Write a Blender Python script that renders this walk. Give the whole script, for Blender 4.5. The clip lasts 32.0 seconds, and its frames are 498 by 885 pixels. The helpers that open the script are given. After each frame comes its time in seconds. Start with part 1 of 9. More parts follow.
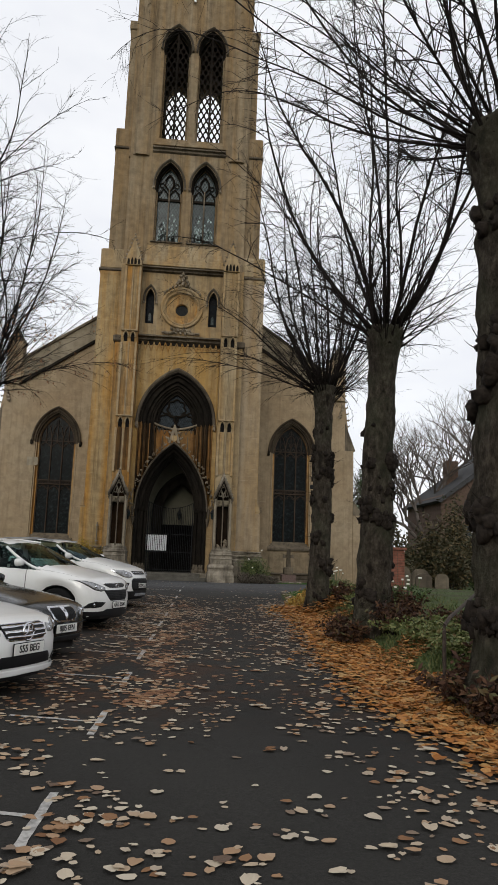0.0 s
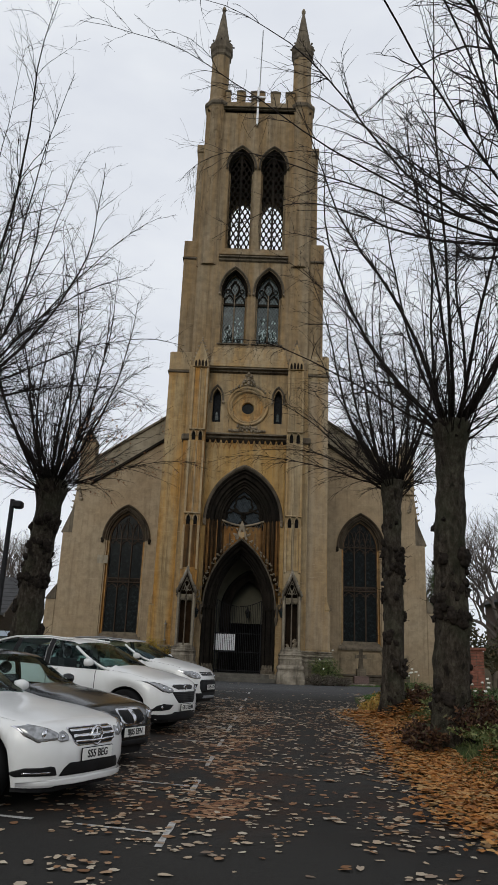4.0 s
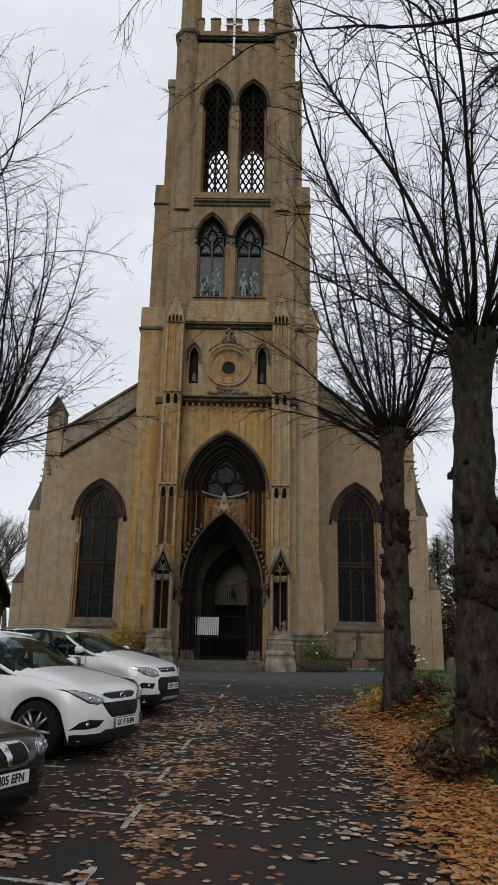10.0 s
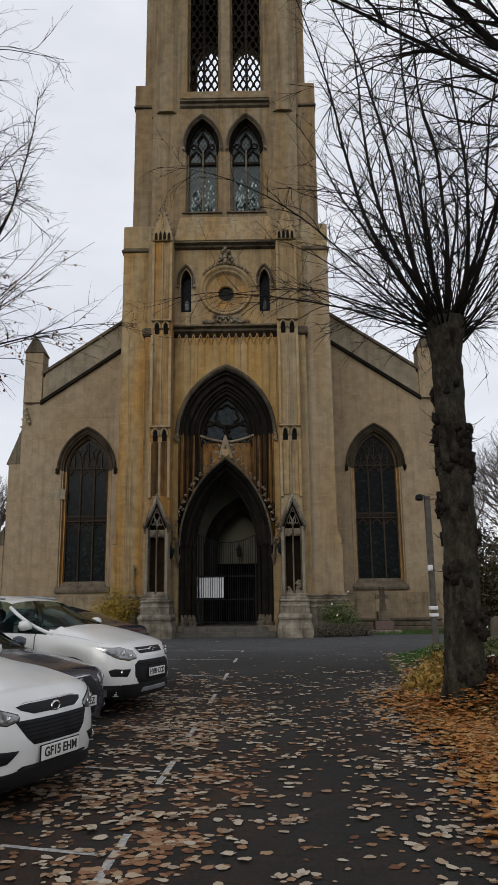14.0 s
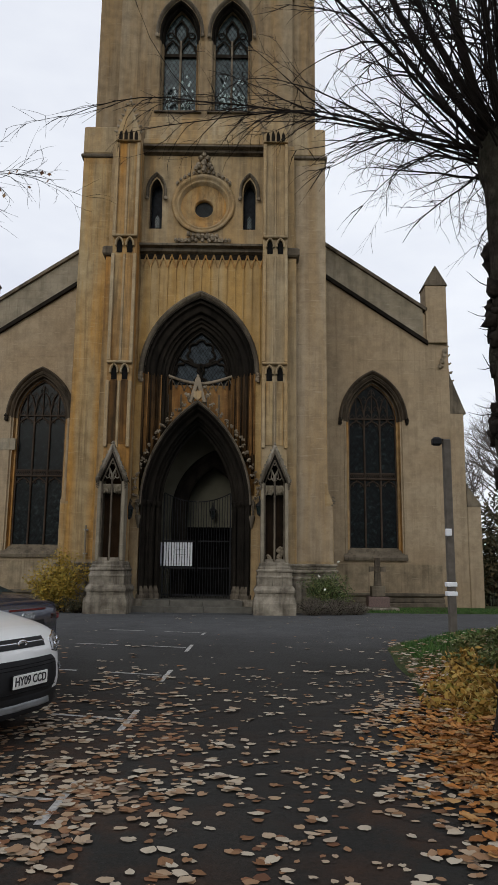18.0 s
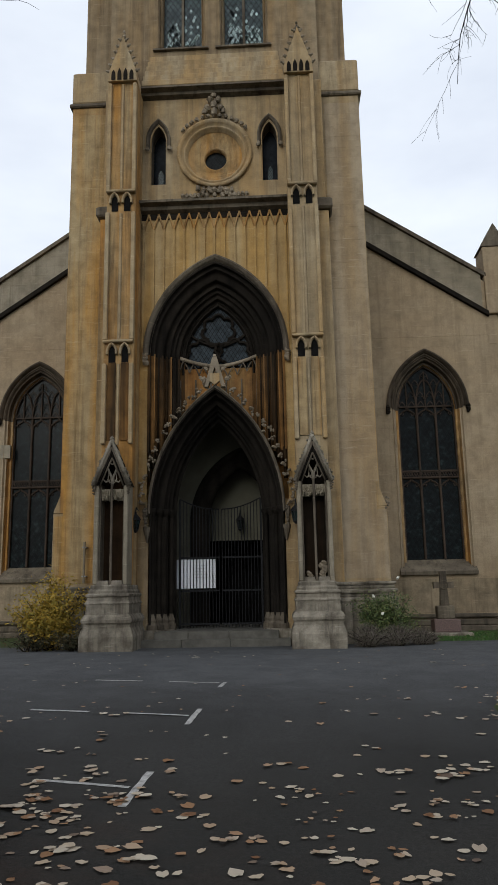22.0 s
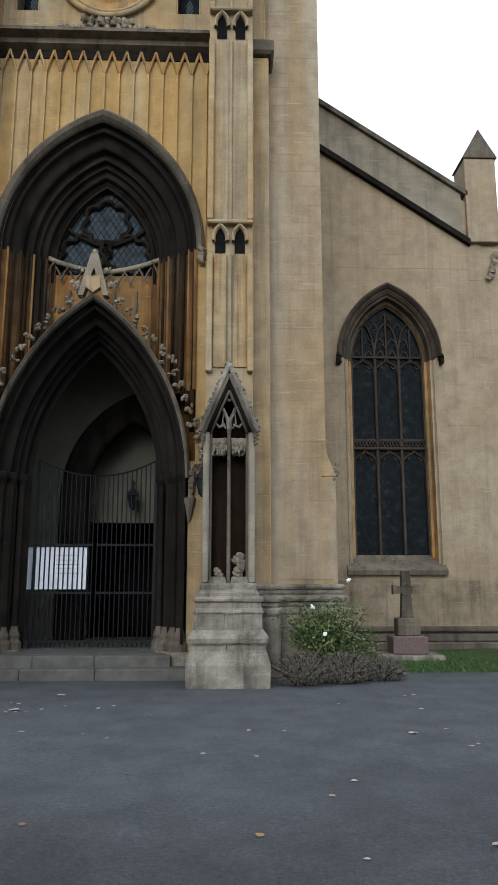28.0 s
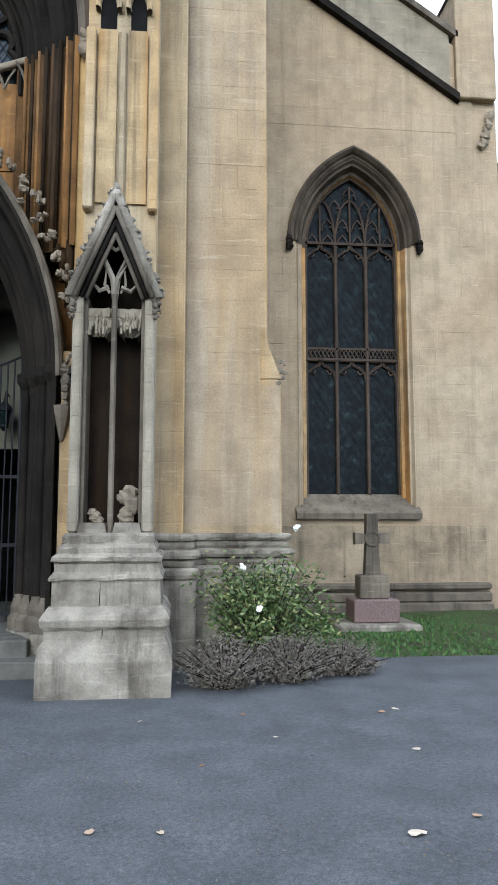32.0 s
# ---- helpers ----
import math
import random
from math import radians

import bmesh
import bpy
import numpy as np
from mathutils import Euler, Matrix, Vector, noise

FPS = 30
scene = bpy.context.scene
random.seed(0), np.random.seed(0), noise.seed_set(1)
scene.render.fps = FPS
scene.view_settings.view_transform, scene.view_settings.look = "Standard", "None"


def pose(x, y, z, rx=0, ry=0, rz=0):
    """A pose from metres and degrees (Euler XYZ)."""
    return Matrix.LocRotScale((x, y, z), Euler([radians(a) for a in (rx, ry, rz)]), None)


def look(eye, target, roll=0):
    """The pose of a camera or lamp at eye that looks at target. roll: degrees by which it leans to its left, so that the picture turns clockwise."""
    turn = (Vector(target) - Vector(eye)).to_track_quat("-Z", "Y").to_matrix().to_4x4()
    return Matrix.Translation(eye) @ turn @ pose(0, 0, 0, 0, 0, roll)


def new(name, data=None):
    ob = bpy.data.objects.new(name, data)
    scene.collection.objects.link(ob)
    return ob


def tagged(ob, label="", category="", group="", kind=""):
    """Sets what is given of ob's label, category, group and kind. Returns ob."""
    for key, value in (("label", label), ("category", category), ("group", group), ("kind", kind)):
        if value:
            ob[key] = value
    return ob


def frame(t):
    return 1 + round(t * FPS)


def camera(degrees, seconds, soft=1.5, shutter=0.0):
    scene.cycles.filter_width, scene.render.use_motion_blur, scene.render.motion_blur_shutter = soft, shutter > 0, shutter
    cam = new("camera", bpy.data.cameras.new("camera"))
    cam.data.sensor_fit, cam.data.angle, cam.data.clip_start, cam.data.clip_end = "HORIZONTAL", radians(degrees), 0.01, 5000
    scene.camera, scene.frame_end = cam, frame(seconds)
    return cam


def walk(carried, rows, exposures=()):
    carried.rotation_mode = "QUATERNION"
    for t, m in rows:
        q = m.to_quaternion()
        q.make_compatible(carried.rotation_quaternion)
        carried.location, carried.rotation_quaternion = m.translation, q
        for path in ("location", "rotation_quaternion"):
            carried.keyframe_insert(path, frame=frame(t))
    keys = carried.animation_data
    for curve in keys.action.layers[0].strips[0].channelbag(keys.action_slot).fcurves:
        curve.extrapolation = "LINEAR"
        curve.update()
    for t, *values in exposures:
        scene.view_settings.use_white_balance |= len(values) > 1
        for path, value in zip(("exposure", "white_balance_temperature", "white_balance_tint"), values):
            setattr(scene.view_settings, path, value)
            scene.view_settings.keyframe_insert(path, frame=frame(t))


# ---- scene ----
from mathutils.bvhtree import BVHTree

cam = camera(37.6, 32.0)
METRES, EYE, TILT, LEAN, TURN = 26.0, 1.612, 0.0, 0.0, -5.0
ROWS = [
    (0.0, 0.0, 0.0, 0.0, -0.33, 9.47, -2.0),
    (0.5, -0.0002, -0.001, 0.0003, 4.07, 9.49, -2.01),
    (1.0, -0.0, -0.0033, 0.0009, 6.45, 11.65, -2.13),
    (1.5, -0.0, -0.0036, 0.0002, 6.43, 14.56, -2.22),
    (2.0, 0.0, -0.0035, 0.0004, 6.17, 16.2, -2.16),
    (2.5, -0.0, -0.0034, 0.0005, 7.76, 16.24, -2.38),
    (3.0, 0.0005, -0.0028, 0.001, 7.94, 15.37, -2.54),
    (3.5, 0.0003, -0.0029, 0.0006, 5.54, 16.41, -2.51),
    (5.5, 0.0009, 0.0041, 0.0001, 4.4, 16.96, -1.75),
    (6.0, 0.0004, 0.0145, 0.0016, 4.62, 16.9, -0.54),
    (6.5, 0.0013, 0.0245, 0.0022, 5.13, 17.86, -0.88),
    (7.0, 0.005, 0.0362, 0.0039, 6.07, 18.02, -1.4),
    (7.5, 0.0059, 0.0514, 0.0046, 5.36, 18.17, -1.36),
    (8.0, 0.0077, 0.0671, 0.0054, 2.9, 17.86, -0.81),
    (8.5, 0.0093, 0.0832, 0.0077, 4.22, 15.9, -1.24),
    (9.0, 0.0092, 0.1012, 0.009, 3.17, 18.05, -0.94),
    (9.5, 0.0104, 0.1164, 0.0091, 5.0, 17.96, -0.18),
    (10.0, 0.0099, 0.135, 0.0097, 4.94, 15.24, -0.95),
    (10.5, 0.0071, 0.1542, 0.011, 3.85, 13.58, -0.84),
    (11.0, 0.0057, 0.1735, 0.0119, 5.33, 14.05, -0.54),
    (11.5, 0.0037, 0.1943, 0.0113, 6.22, 13.99, -0.87),
    (12.0, 0.003, 0.2121, 0.0107, 6.33, 13.54, -0.98),
    (12.5, 0.0016, 0.2319, 0.0114, 6.65, 13.35, -0.81),
    (13.0, -0.0003, 0.2516, 0.0127, 5.5, 12.03, 0.2),
    (13.5, -0.0017, 0.2731, 0.0132, 5.3, 12.05, 0.02),
    (14.0, -0.004, 0.2929, 0.0134, 5.67, 12.27, 0.61),
    (14.5, -0.0047, 0.3133, 0.0128, 5.55, 12.35, -0.25),
    (15.0, -0.0052, 0.3334, 0.0123, 4.77, 11.45, -0.7),
    (15.5, -0.0061, 0.3535, 0.0129, 3.65, 10.39, 0.73),
    (17.5, -0.0028, 0.434, 0.0133, 4.48, 10.87, -0.61),
    (18.0, -0.0023, 0.4556, 0.0134, 4.72, 10.01, -0.59),
    (18.5, -0.001, 0.4753, 0.0145, 6.19, 11.2, -0.97),
    (19.0, -0.0022, 0.4978, 0.0154, 5.61, 11.41, -0.23),
    (19.5, -0.0023, 0.5191, 0.0147, 5.16, 11.49, -0.62),
    (20.0, -0.0045, 0.5388, 0.0146, 5.0, 11.83, 0.0),
    (20.5, -0.0069, 0.5585, 0.0154, 4.94, 11.37, 0.67),
    (21.0, -0.0083, 0.5754, 0.0167, 6.61, 11.43, 0.69),
    (21.5, -0.0109, 0.5957, 0.0171, 6.39, 11.59, 1.11),
    (22.0, -0.011, 0.6157, 0.0165, 7.91, 11.42, 1.04),
    (22.5, -0.012, 0.6325, 0.0168, 9.2, 10.86, 1.08),
    (23.0, -0.0131, 0.6515, 0.0175, 8.29, 10.76, 1.3),
    (23.5, -0.0135, 0.6713, 0.0182, 8.35, 10.37, 0.19),
    (24.0, -0.0149, 0.688, 0.0193, 8.1, 9.62, 0.32),
    (24.5, -0.015, 0.7068, 0.0182, 7.16, 10.33, 0.18),
    (25.0, -0.0157, 0.7268, 0.0179, 5.86, 11.2, -1.16),
    (25.5, -0.0158, 0.7432, 0.0205, 6.46, 11.61, 0.07),
    (27.5, -0.008, 0.818, 0.0229, 5.98, 11.36, 0.09),
    (28.0, -0.0066, 0.8353, 0.0237, 3.1, 10.83, -0.02),
    (28.5, -0.0039, 0.856, 0.0238, 2.59, 11.17, -0.74),
    (29.0, -0.0026, 0.8762, 0.0234, 4.34, 10.78, -0.83),
    (29.5, -0.0029, 0.8926, 0.0232, 5.31, 9.33, 0.05),
    (30.0, -0.0015, 0.9092, 0.0248, 5.6, 7.54, -1.34),
    (30.5, -0.0004, 0.9284, 0.0257, 0.8, 6.69, -1.2),
    (31.0, 0.0025, 0.9487, 0.0249, 0.37, 7.1, -1.62),
    (31.5, 0.0032, 0.9667, 0.025, 0.41, 7.04, -1.4),
    (32.0, 0.0058, 0.9859, 0.0259, -0.73, 6.46, -0.02),
]
walk(cam, [(t, pose(0, 0, EYE, TILT, LEAN, TURN) @ pose(METRES * x, METRES * y, METRES * z, 90 + pitch, roll, yaw)) for t, x, y, z, yaw, pitch, roll in ROWS],
     exposures=[(0.0, 0.02, 6780, 6), (1.5, -0.16, 6500, 5), (6.0, -0.22, 6560, 6), (15.0, -0.18, 6560, 7), (19.0, -0.04, 6450, 6), (24.0, 0.09, 6250, 4), (26.0, 0.42, 6300, 6), (28.0, 0.79, 5780, 4), (29.0, 0.97, 5620, 4), (30.0, 1.5, 5500, 4), (31.0, 1.54, 5450, 4), (32.0, 1.6, 5450, 4)])

# ---- world, light ----
world = bpy.data.worlds.new("overcast_sky")
scene.world = world
world.use_nodes = True
wn, wl = world.node_tree.nodes, world.node_tree.links
wn.clear()
w_out = wn.new("ShaderNodeOutputWorld")
w_bg = wn.new("ShaderNodeBackground")
w_sky = wn.new("ShaderNodeTexSky")
w_sky.sky_type = "NISHITA"
w_sky.sun_disc = False
w_sky.sun_elevation = radians(28)
w_sky.sun_rotation = radians(200)
w_sky.air_density = 1.0
w_co = wn.new("ShaderNodeTexCoord")
w_map = wn.new("ShaderNodeMapping")
w_map.inputs["Scale"].default_value = (1.0, 1.0, 2.6)
w_noise = wn.new("ShaderNodeTexNoise")
w_noise.inputs["Scale"].default_value = 2.2
w_noise.inputs["Detail"].default_value = 5.0
w_noise.inputs["Roughness"].default_value = 0.55
w_ramp = wn.new("ShaderNodeValToRGB")
w_ramp.color_ramp.elements[0].position, w_ramp.color_ramp.elements[0].color = 0.32, (7.2, 7.4, 8.5, 1)
w_ramp.color_ramp.elements[1].position, w_ramp.color_ramp.elements[1].color = 0.7, (9.4, 9.5, 10.2, 1)
w_mix = wn.new("ShaderNodeMixRGB")
w_mix.inputs["Fac"].default_value = 0.93
wl.new(w_co.outputs["Generated"], w_map.inputs["Vector"])
wl.new(w_map.outputs["Vector"], w_noise.inputs["Vector"])
wl.new(w_noise.outputs["Fac"], w_ramp.inputs["Fac"])
wl.new(w_sky.outputs["Color"], w_mix.inputs["Color1"])
wl.new(w_ramp.outputs["Color"], w_mix.inputs["Color2"])
wl.new(w_mix.outputs["Color"], w_bg.inputs["Color"])
w_bg.inputs["Strength"].default_value = 0.112
wl.new(w_bg.outputs["Background"], w_out.inputs["Surface"])

sun = new("sun", bpy.data.lights.new("sun", "SUN"))
sun.data.energy = 0.85
sun.data.angle = radians(25)
sun.data.color = (1.0, 0.95, 0.88)
sun.matrix_world = look((-14, -24, 26), (0, 30, 4))

# ---- materials ----


def mat(name, rough=0.8, metal=0.0, spec=0.4):
    m = bpy.data.materials.new(name)
    m.use_nodes = True
    b = m.node_tree.nodes["Principled BSDF"]
    b.inputs["Roughness"].default_value = rough
    b.inputs["Metallic"].default_value = metal
    b.inputs["Specular IOR Level"].default_value = spec
    return m, m.node_tree.nodes, m.node_tree.links, b


def rgb(c):
    return (c[0], c[1], c[2], 1.0)


def noise_node(n, l, vec, scale, detail=5.0, rough=0.55):
    t = n.new("ShaderNodeTexNoise")
    t.inputs["Scale"].default_value = scale
    t.inputs["Detail"].default_value = detail
    t.inputs["Roughness"].default_value = rough
    l.new(vec, t.inputs["Vector"])
    return t.outputs["Fac"]


def ramp(n, l, fac, stops):
    r = n.new("ShaderNodeValToRGB")
    e = r.color_ramp.elements
    while len(e) < len(stops):
        e.new(0.5)
    for k, (p, c) in enumerate(stops):
        e[k].position, e[k].color = p, rgb(c)
    l.new(fac, r.inputs["Fac"])
    return r.outputs["Color"]


def mixc(n, l, fac, a, b, mode="MIX"):
    m = n.new("ShaderNodeMixRGB")
    m.blend_type = mode
    for sock, v in ((m.inputs["Fac"], fac), (m.inputs["Color1"], a), (m.inputs["Color2"], b)):
        if isinstance(v, (int, float)):
            sock.default_value = v
        elif isinstance(v, tuple):
            sock.default_value = rgb(v)
        else:
            l.new(v, sock)
    return m.outputs["Color"]


def mapped(n, l, scale=(1, 1, 1)):
    co = n.new("ShaderNodeNewGeometry")
    mp = n.new("ShaderNodeMapping")
    mp.inputs["Scale"].default_value = scale
    l.new(co.outputs["Position"], mp.inputs["Vector"])
    return mp.outputs["Vector"]


def bump(n, l, b, height, strength, dist):
    bp = n.new("ShaderNodeBump")
    bp.inputs["Strength"].default_value = strength
    bp.inputs["Distance"].default_value = dist
    l.new(height, bp.inputs["Height"])
    l.new(bp.outputs["Normal"], b.inputs["Normal"])


def stone(name, base, light, dark, gold=None, soot=0.4, courses=0.0, rough=0.9, bumps=0.35, blocks=False, mottle=0.45, spec=0.12):
    """Weathered limestone: base tone, pale lime runs, sooty streaks, faint ashlar joints."""
    m, n, l, b = mat(name, rough, 0.0, spec)
    v = mapped(n, l)
    streak = mapped(n, l, (2.2, 2.2, 0.16))
    big = noise_node(n, l, v, 0.45, 4)
    mid = noise_node(n, l, v, 3.2, 6)
    fine = noise_node(n, l, v, 38.0, 4, 0.7)
    run = noise_node(n, l, streak, 1.6, 6, 0.6)
    c = mixc(n, l, ramp(n, l, big, [(0.34, (0, 0, 0)), (0.66, (1, 1, 1))]), base, light)
    if gold:
        g = ramp(n, l, noise_node(n, l, streak, 0.9, 4), [(0.40, (0, 0, 0)), (0.62, (1, 1, 1))])
        c = mixc(n, l, g, c, gold)
    c = mixc(n, l, ramp(n, l, mid, [(0.3, (mottle, mottle, mottle)), (0.62, (0, 0, 0))]), c, dark)
    k = ramp(n, l, run, [(0.5, (0, 0, 0)), (0.72, (soot, soot, soot))])
    c = mixc(n, l, k, c, dark)
    thin = noise_node(n, l, mapped(n, l, (7.0, 7.0, 0.22)), 1.3, 5, 0.65)
    thin = ramp(n, l, thin, [(0.54, (0, 0, 0)), (0.7, (soot * 0.6, soot * 0.6, soot * 0.6))])
    c = mixc(n, l, thin, c, dark)
    c = mixc(n, l, 0.3, c, ramp(n, l, fine, [(0.3, (0.25, 0.22, 0.18)), (0.7, (0.62, 0.56, 0.46))]), "OVERLAY")
    # pale tooling and lime smears that run along the beds
    smear = noise_node(n, l, mapped(n, l, (1.0, 1.0, 9.0)), 2.4, 5, 0.6)
    c = mixc(n, l, ramp(n, l, smear, [(0.6, (0, 0, 0)), (0.72, (0.3, 0.3, 0.3))]), c, tuple(min(1.0, x * 1.35) for x in light))
    h = fine
    if courses:
        sx = n.new("ShaderNodeSeparateXYZ")
        l.new(v, sx.inputs[0])
        cmb = n.new("ShaderNodeCombineXYZ")
        add = n.new("ShaderNodeMath")
        l.new(sx.outputs["X"], add.inputs[0])
        l.new(sx.outputs["Y"], add.inputs[1])
        l.new(add.outputs[0], cmb.inputs["X"])
        l.new(sx.outputs["Z"], cmb.inputs["Y"])
        br = n.new("ShaderNodeTexBrick")
        br.inputs["Scale"].default_value = 1.0
        br.inputs["Brick Width"].default_value = 0.74
        br.inputs["Row Height"].default_value = 0.33
        br.inputs["Mortar Size"].default_value = 0.006
        br.inputs["Mortar Smooth"].default_value = 0.4
        br.inputs["Color1"].default_value = (0.92, 0.92, 0.92, 1)
        br.inputs["Color2"].default_value = (1.06, 1.04, 1.0, 1)
        br.inputs["Mortar"].default_value = (0.8, 0.78, 0.74, 1)
        l.new(cmb.outputs[0], br.inputs["Vector"])
        c = mixc(n, l, courses, c, br.outputs["Color"], "MULTIPLY")
        inv = n.new("ShaderNodeMath")
        inv.operation = "MULTIPLY_ADD"
        inv.inputs[1].default_value, inv.inputs[2].default_value = -1.2, 1.0
        l.new(br.outputs["Fac"], inv.inputs[0])
        ad = n.new("ShaderNodeMath")
        l.new(inv.outputs[0], ad.inputs[0])
        l.new(fine, ad.inputs[1])
        h = ad.outputs[0]
    if blocks:
        oi = n.new("ShaderNodeObjectInfo")
        c = mixc(n, l, 0.4, c, ramp(n, l, oi.outputs["Random"], [(0.0, (0.93, 0.92, 0.91)), (0.5, (1.0, 0.99, 0.98)), (0.9, (1.03, 1.02, 0.99)), (1.0, (1.10, 1.08, 1.04))]), "MULTIPLY")
    l.new(c, b.inputs["Base Color"])
    bump(n, l, b, h, bumps, 0.012)
    return m


def plain(name, c, rough=0.6, metal=0.0, vary=0.25, scale=6.0, spec=0.4, bumps=0.0):
    m, n, l, b = mat(name, rough, metal, spec)
    v = mapped(n, l)
    f = noise_node(n, l, v, scale, 6)
    lo = tuple(max(0.0, x * (1 - vary)) for x in c)
    hi = tuple(min(1.0, x * (1 + vary)) for x in c)
    l.new(ramp(n, l, f, [(0.3, lo), (0.7, hi)]), b.inputs["Base Color"])
    if bumps:
        bump(n, l, b, noise_node(n, l, v, scale * 6, 4), bumps, 0.01)
    return m


M = {}
M["stone"] = stone("buff_limestone", (0.362, 0.284, 0.176), (0.418, 0.347, 0.236), (0.122, 0.094, 0.063), (0.388, 0.266, 0.131), 0.6, 0.25)
M["stone_grey"] = stone("grey_buff_limestone", (0.332, 0.255, 0.168), (0.377, 0.307, 0.216), (0.153, 0.120, 0.083), None, 0.4, 0.3)
M["ashlar"] = stone("buff_ashlar_block", (0.357, 0.286, 0.198), (0.408, 0.345, 0.257), (0.153, 0.116, 0.079), (0.357, 0.264, 0.158), 0.45, 0.0, 0.9, 0.4, True)
M["ashlar_worn"] = stone("weathered_lower_ashlar_block", (0.275, 0.218, 0.148), (0.37, 0.305, 0.215), (0.085, 0.07, 0.05), None, 0.8, 0.0, 0.95, 0.7, True, 0.6)
M["ashlar_gold"] = stone("golden_ashlar_block", (0.398, 0.295, 0.158), (0.439, 0.350, 0.211), (0.102, 0.067, 0.034), (0.459, 0.256, 0.072), 0.75, 0.0, 0.9, 0.4, True)
M["ashlar_grey"] = stone("grey_ashlar_block", (0.332, 0.255, 0.168), (0.377, 0.307, 0.216), (0.153, 0.120, 0.083), None, 0.4, 0.0, 0.9, 0.4, True)
M["stone_gold"] = stone("golden_stained_limestone", (0.388, 0.261, 0.122), (0.428, 0.335, 0.198), (0.076, 0.051, 0.032), (0.428, 0.222, 0.063), 0.85, 0.3)
M["stone_tower"] = stone("grey_brown_weathered_limestone", (0.255, 0.202, 0.135), (0.316, 0.258, 0.180), (0.087, 0.066, 0.045), (0.275, 0.192, 0.104), 0.75, 0.3)
M["stone_dim"] = stone("dark_brown_arch_stone", (0.052, 0.041, 0.031), (0.105, 0.083, 0.06), (0.014, 0.012, 0.010), None, 0.7)
# Black for real soot, and for painted shade in deep soffits and recesses.
M["stone_soot_shade"] = stone("soot_and_shade_limestone", (0.014, 0.0125, 0.011), (0.032, 0.027, 0.022), (0.004, 0.0038, 0.0036), None, 0.6, spec=0.03)
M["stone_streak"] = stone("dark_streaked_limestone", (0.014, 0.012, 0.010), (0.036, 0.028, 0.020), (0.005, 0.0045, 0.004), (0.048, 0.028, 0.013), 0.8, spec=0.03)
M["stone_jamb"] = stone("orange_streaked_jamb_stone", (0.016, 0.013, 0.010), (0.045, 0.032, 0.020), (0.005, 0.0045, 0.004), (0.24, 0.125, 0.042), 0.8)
M["stone_orange"] = stone("orange_stained_panel", (0.27, 0.145, 0.05), (0.34, 0.22, 0.10), (0.05, 0.03, 0.018), (0.30, 0.14, 0.04), 0.8)
M["stone_lichen"] = stone("lichened_parapet_stone", (0.255, 0.222, 0.167), (0.347, 0.310, 0.243), (0.102, 0.089, 0.068), None, 0.5, 0.4, 0.95, 0.6)
M["stone_trim"] = stone("weathered_string_course", (0.11, 0.092, 0.072), (0.20, 0.17, 0.128), (0.025, 0.021, 0.018), None, 0.8)
M["stone_pale"] = stone("lichened_plinth_stone", (0.235, 0.208, 0.165), (0.38, 0.345, 0.285), (0.05, 0.042, 0.033), None, 0.9, 0.0, 0.95, 1.0, False, 0.75)
M["stone_cream"] = stone("cream_panel_stone", (0.408, 0.305, 0.162), (0.469, 0.369, 0.216), (0.173, 0.113, 0.054), (0.439, 0.281, 0.104), 0.5)
# Niche stone darkened for the hollow's shade, with brown stains.
M["stone_niche"] = stone("shade_dark_niche_stone", (0.010, 0.0085, 0.007), (0.024, 0.018, 0.013), (0.004, 0.0035, 0.003), (0.05, 0.028, 0.014), 0.7, spec=0.03)
M["stone_brown"] = stone("red_brown_tracery_stone", (0.046, 0.034, 0.027), (0.075, 0.057, 0.045), (0.013, 0.011, 0.009), None, 0.6)
M["carving"] = stone("carved_limestone", (0.22, 0.18, 0.13), (0.34, 0.29, 0.22), (0.05, 0.042, 0.034), None, 0.8, 0.0, 0.95, 0.6)
# Cream limewash lowered in colour to carry the porch's deep shade.
M["plaster"] = plain("shade_dimmed_cream_limewash", (0.12, 0.112, 0.08), 0.9, vary=0.15, scale=2)
# Near-black paint that stands for the shade inside openings.
M["dark"] = plain("unlit_interior_black", (0.010, 0.0095, 0.009), 0.95, spec=0.02)
# Pale colour that stands for bright sky seen in the glass.
M["clear"] = plain("sky_pale_quarry", (0.30, 0.40, 0.40), 0.4, vary=0.4, scale=9)
M["iron"] = plain("black_painted_iron", (0.010, 0.010, 0.011), 0.6, 0.0, spec=0.2)
M["lead"] = plain("grey_lead_came", (0.012, 0.012, 0.013), 0.8, 0.0, spec=0.1)
M["slate_dark"] = plain("dark_weathered_slate", (0.04, 0.04, 0.042), 0.8, scale=3)
M["slate"] = plain("blue_grey_slate", (0.10, 0.105, 0.115), 0.7, scale=3)
M["white_paint"] = plain("worn_white_road_paint", (0.34, 0.33, 0.31), 0.85, vary=0.45, scale=20)
M["paper"] = plain("white_notice_paper", (0.78, 0.78, 0.80), 0.7, vary=0.03)
M["red_granite"] = plain("red_granite", (0.14, 0.092, 0.08), 0.7, scale=30, vary=0.35)
M["wood_dark"] = plain("weathered_timber", (0.10, 0.085, 0.07), 0.85, scale=8)
M["rust"] = plain("rusty_painted_steel", (0.05, 0.036, 0.028), 0.75, 0.2, scale=18, vary=0.5)
M["metal_grey"] = plain("galvanised_steel", (0.25, 0.26, 0.27), 0.5, 0.6)


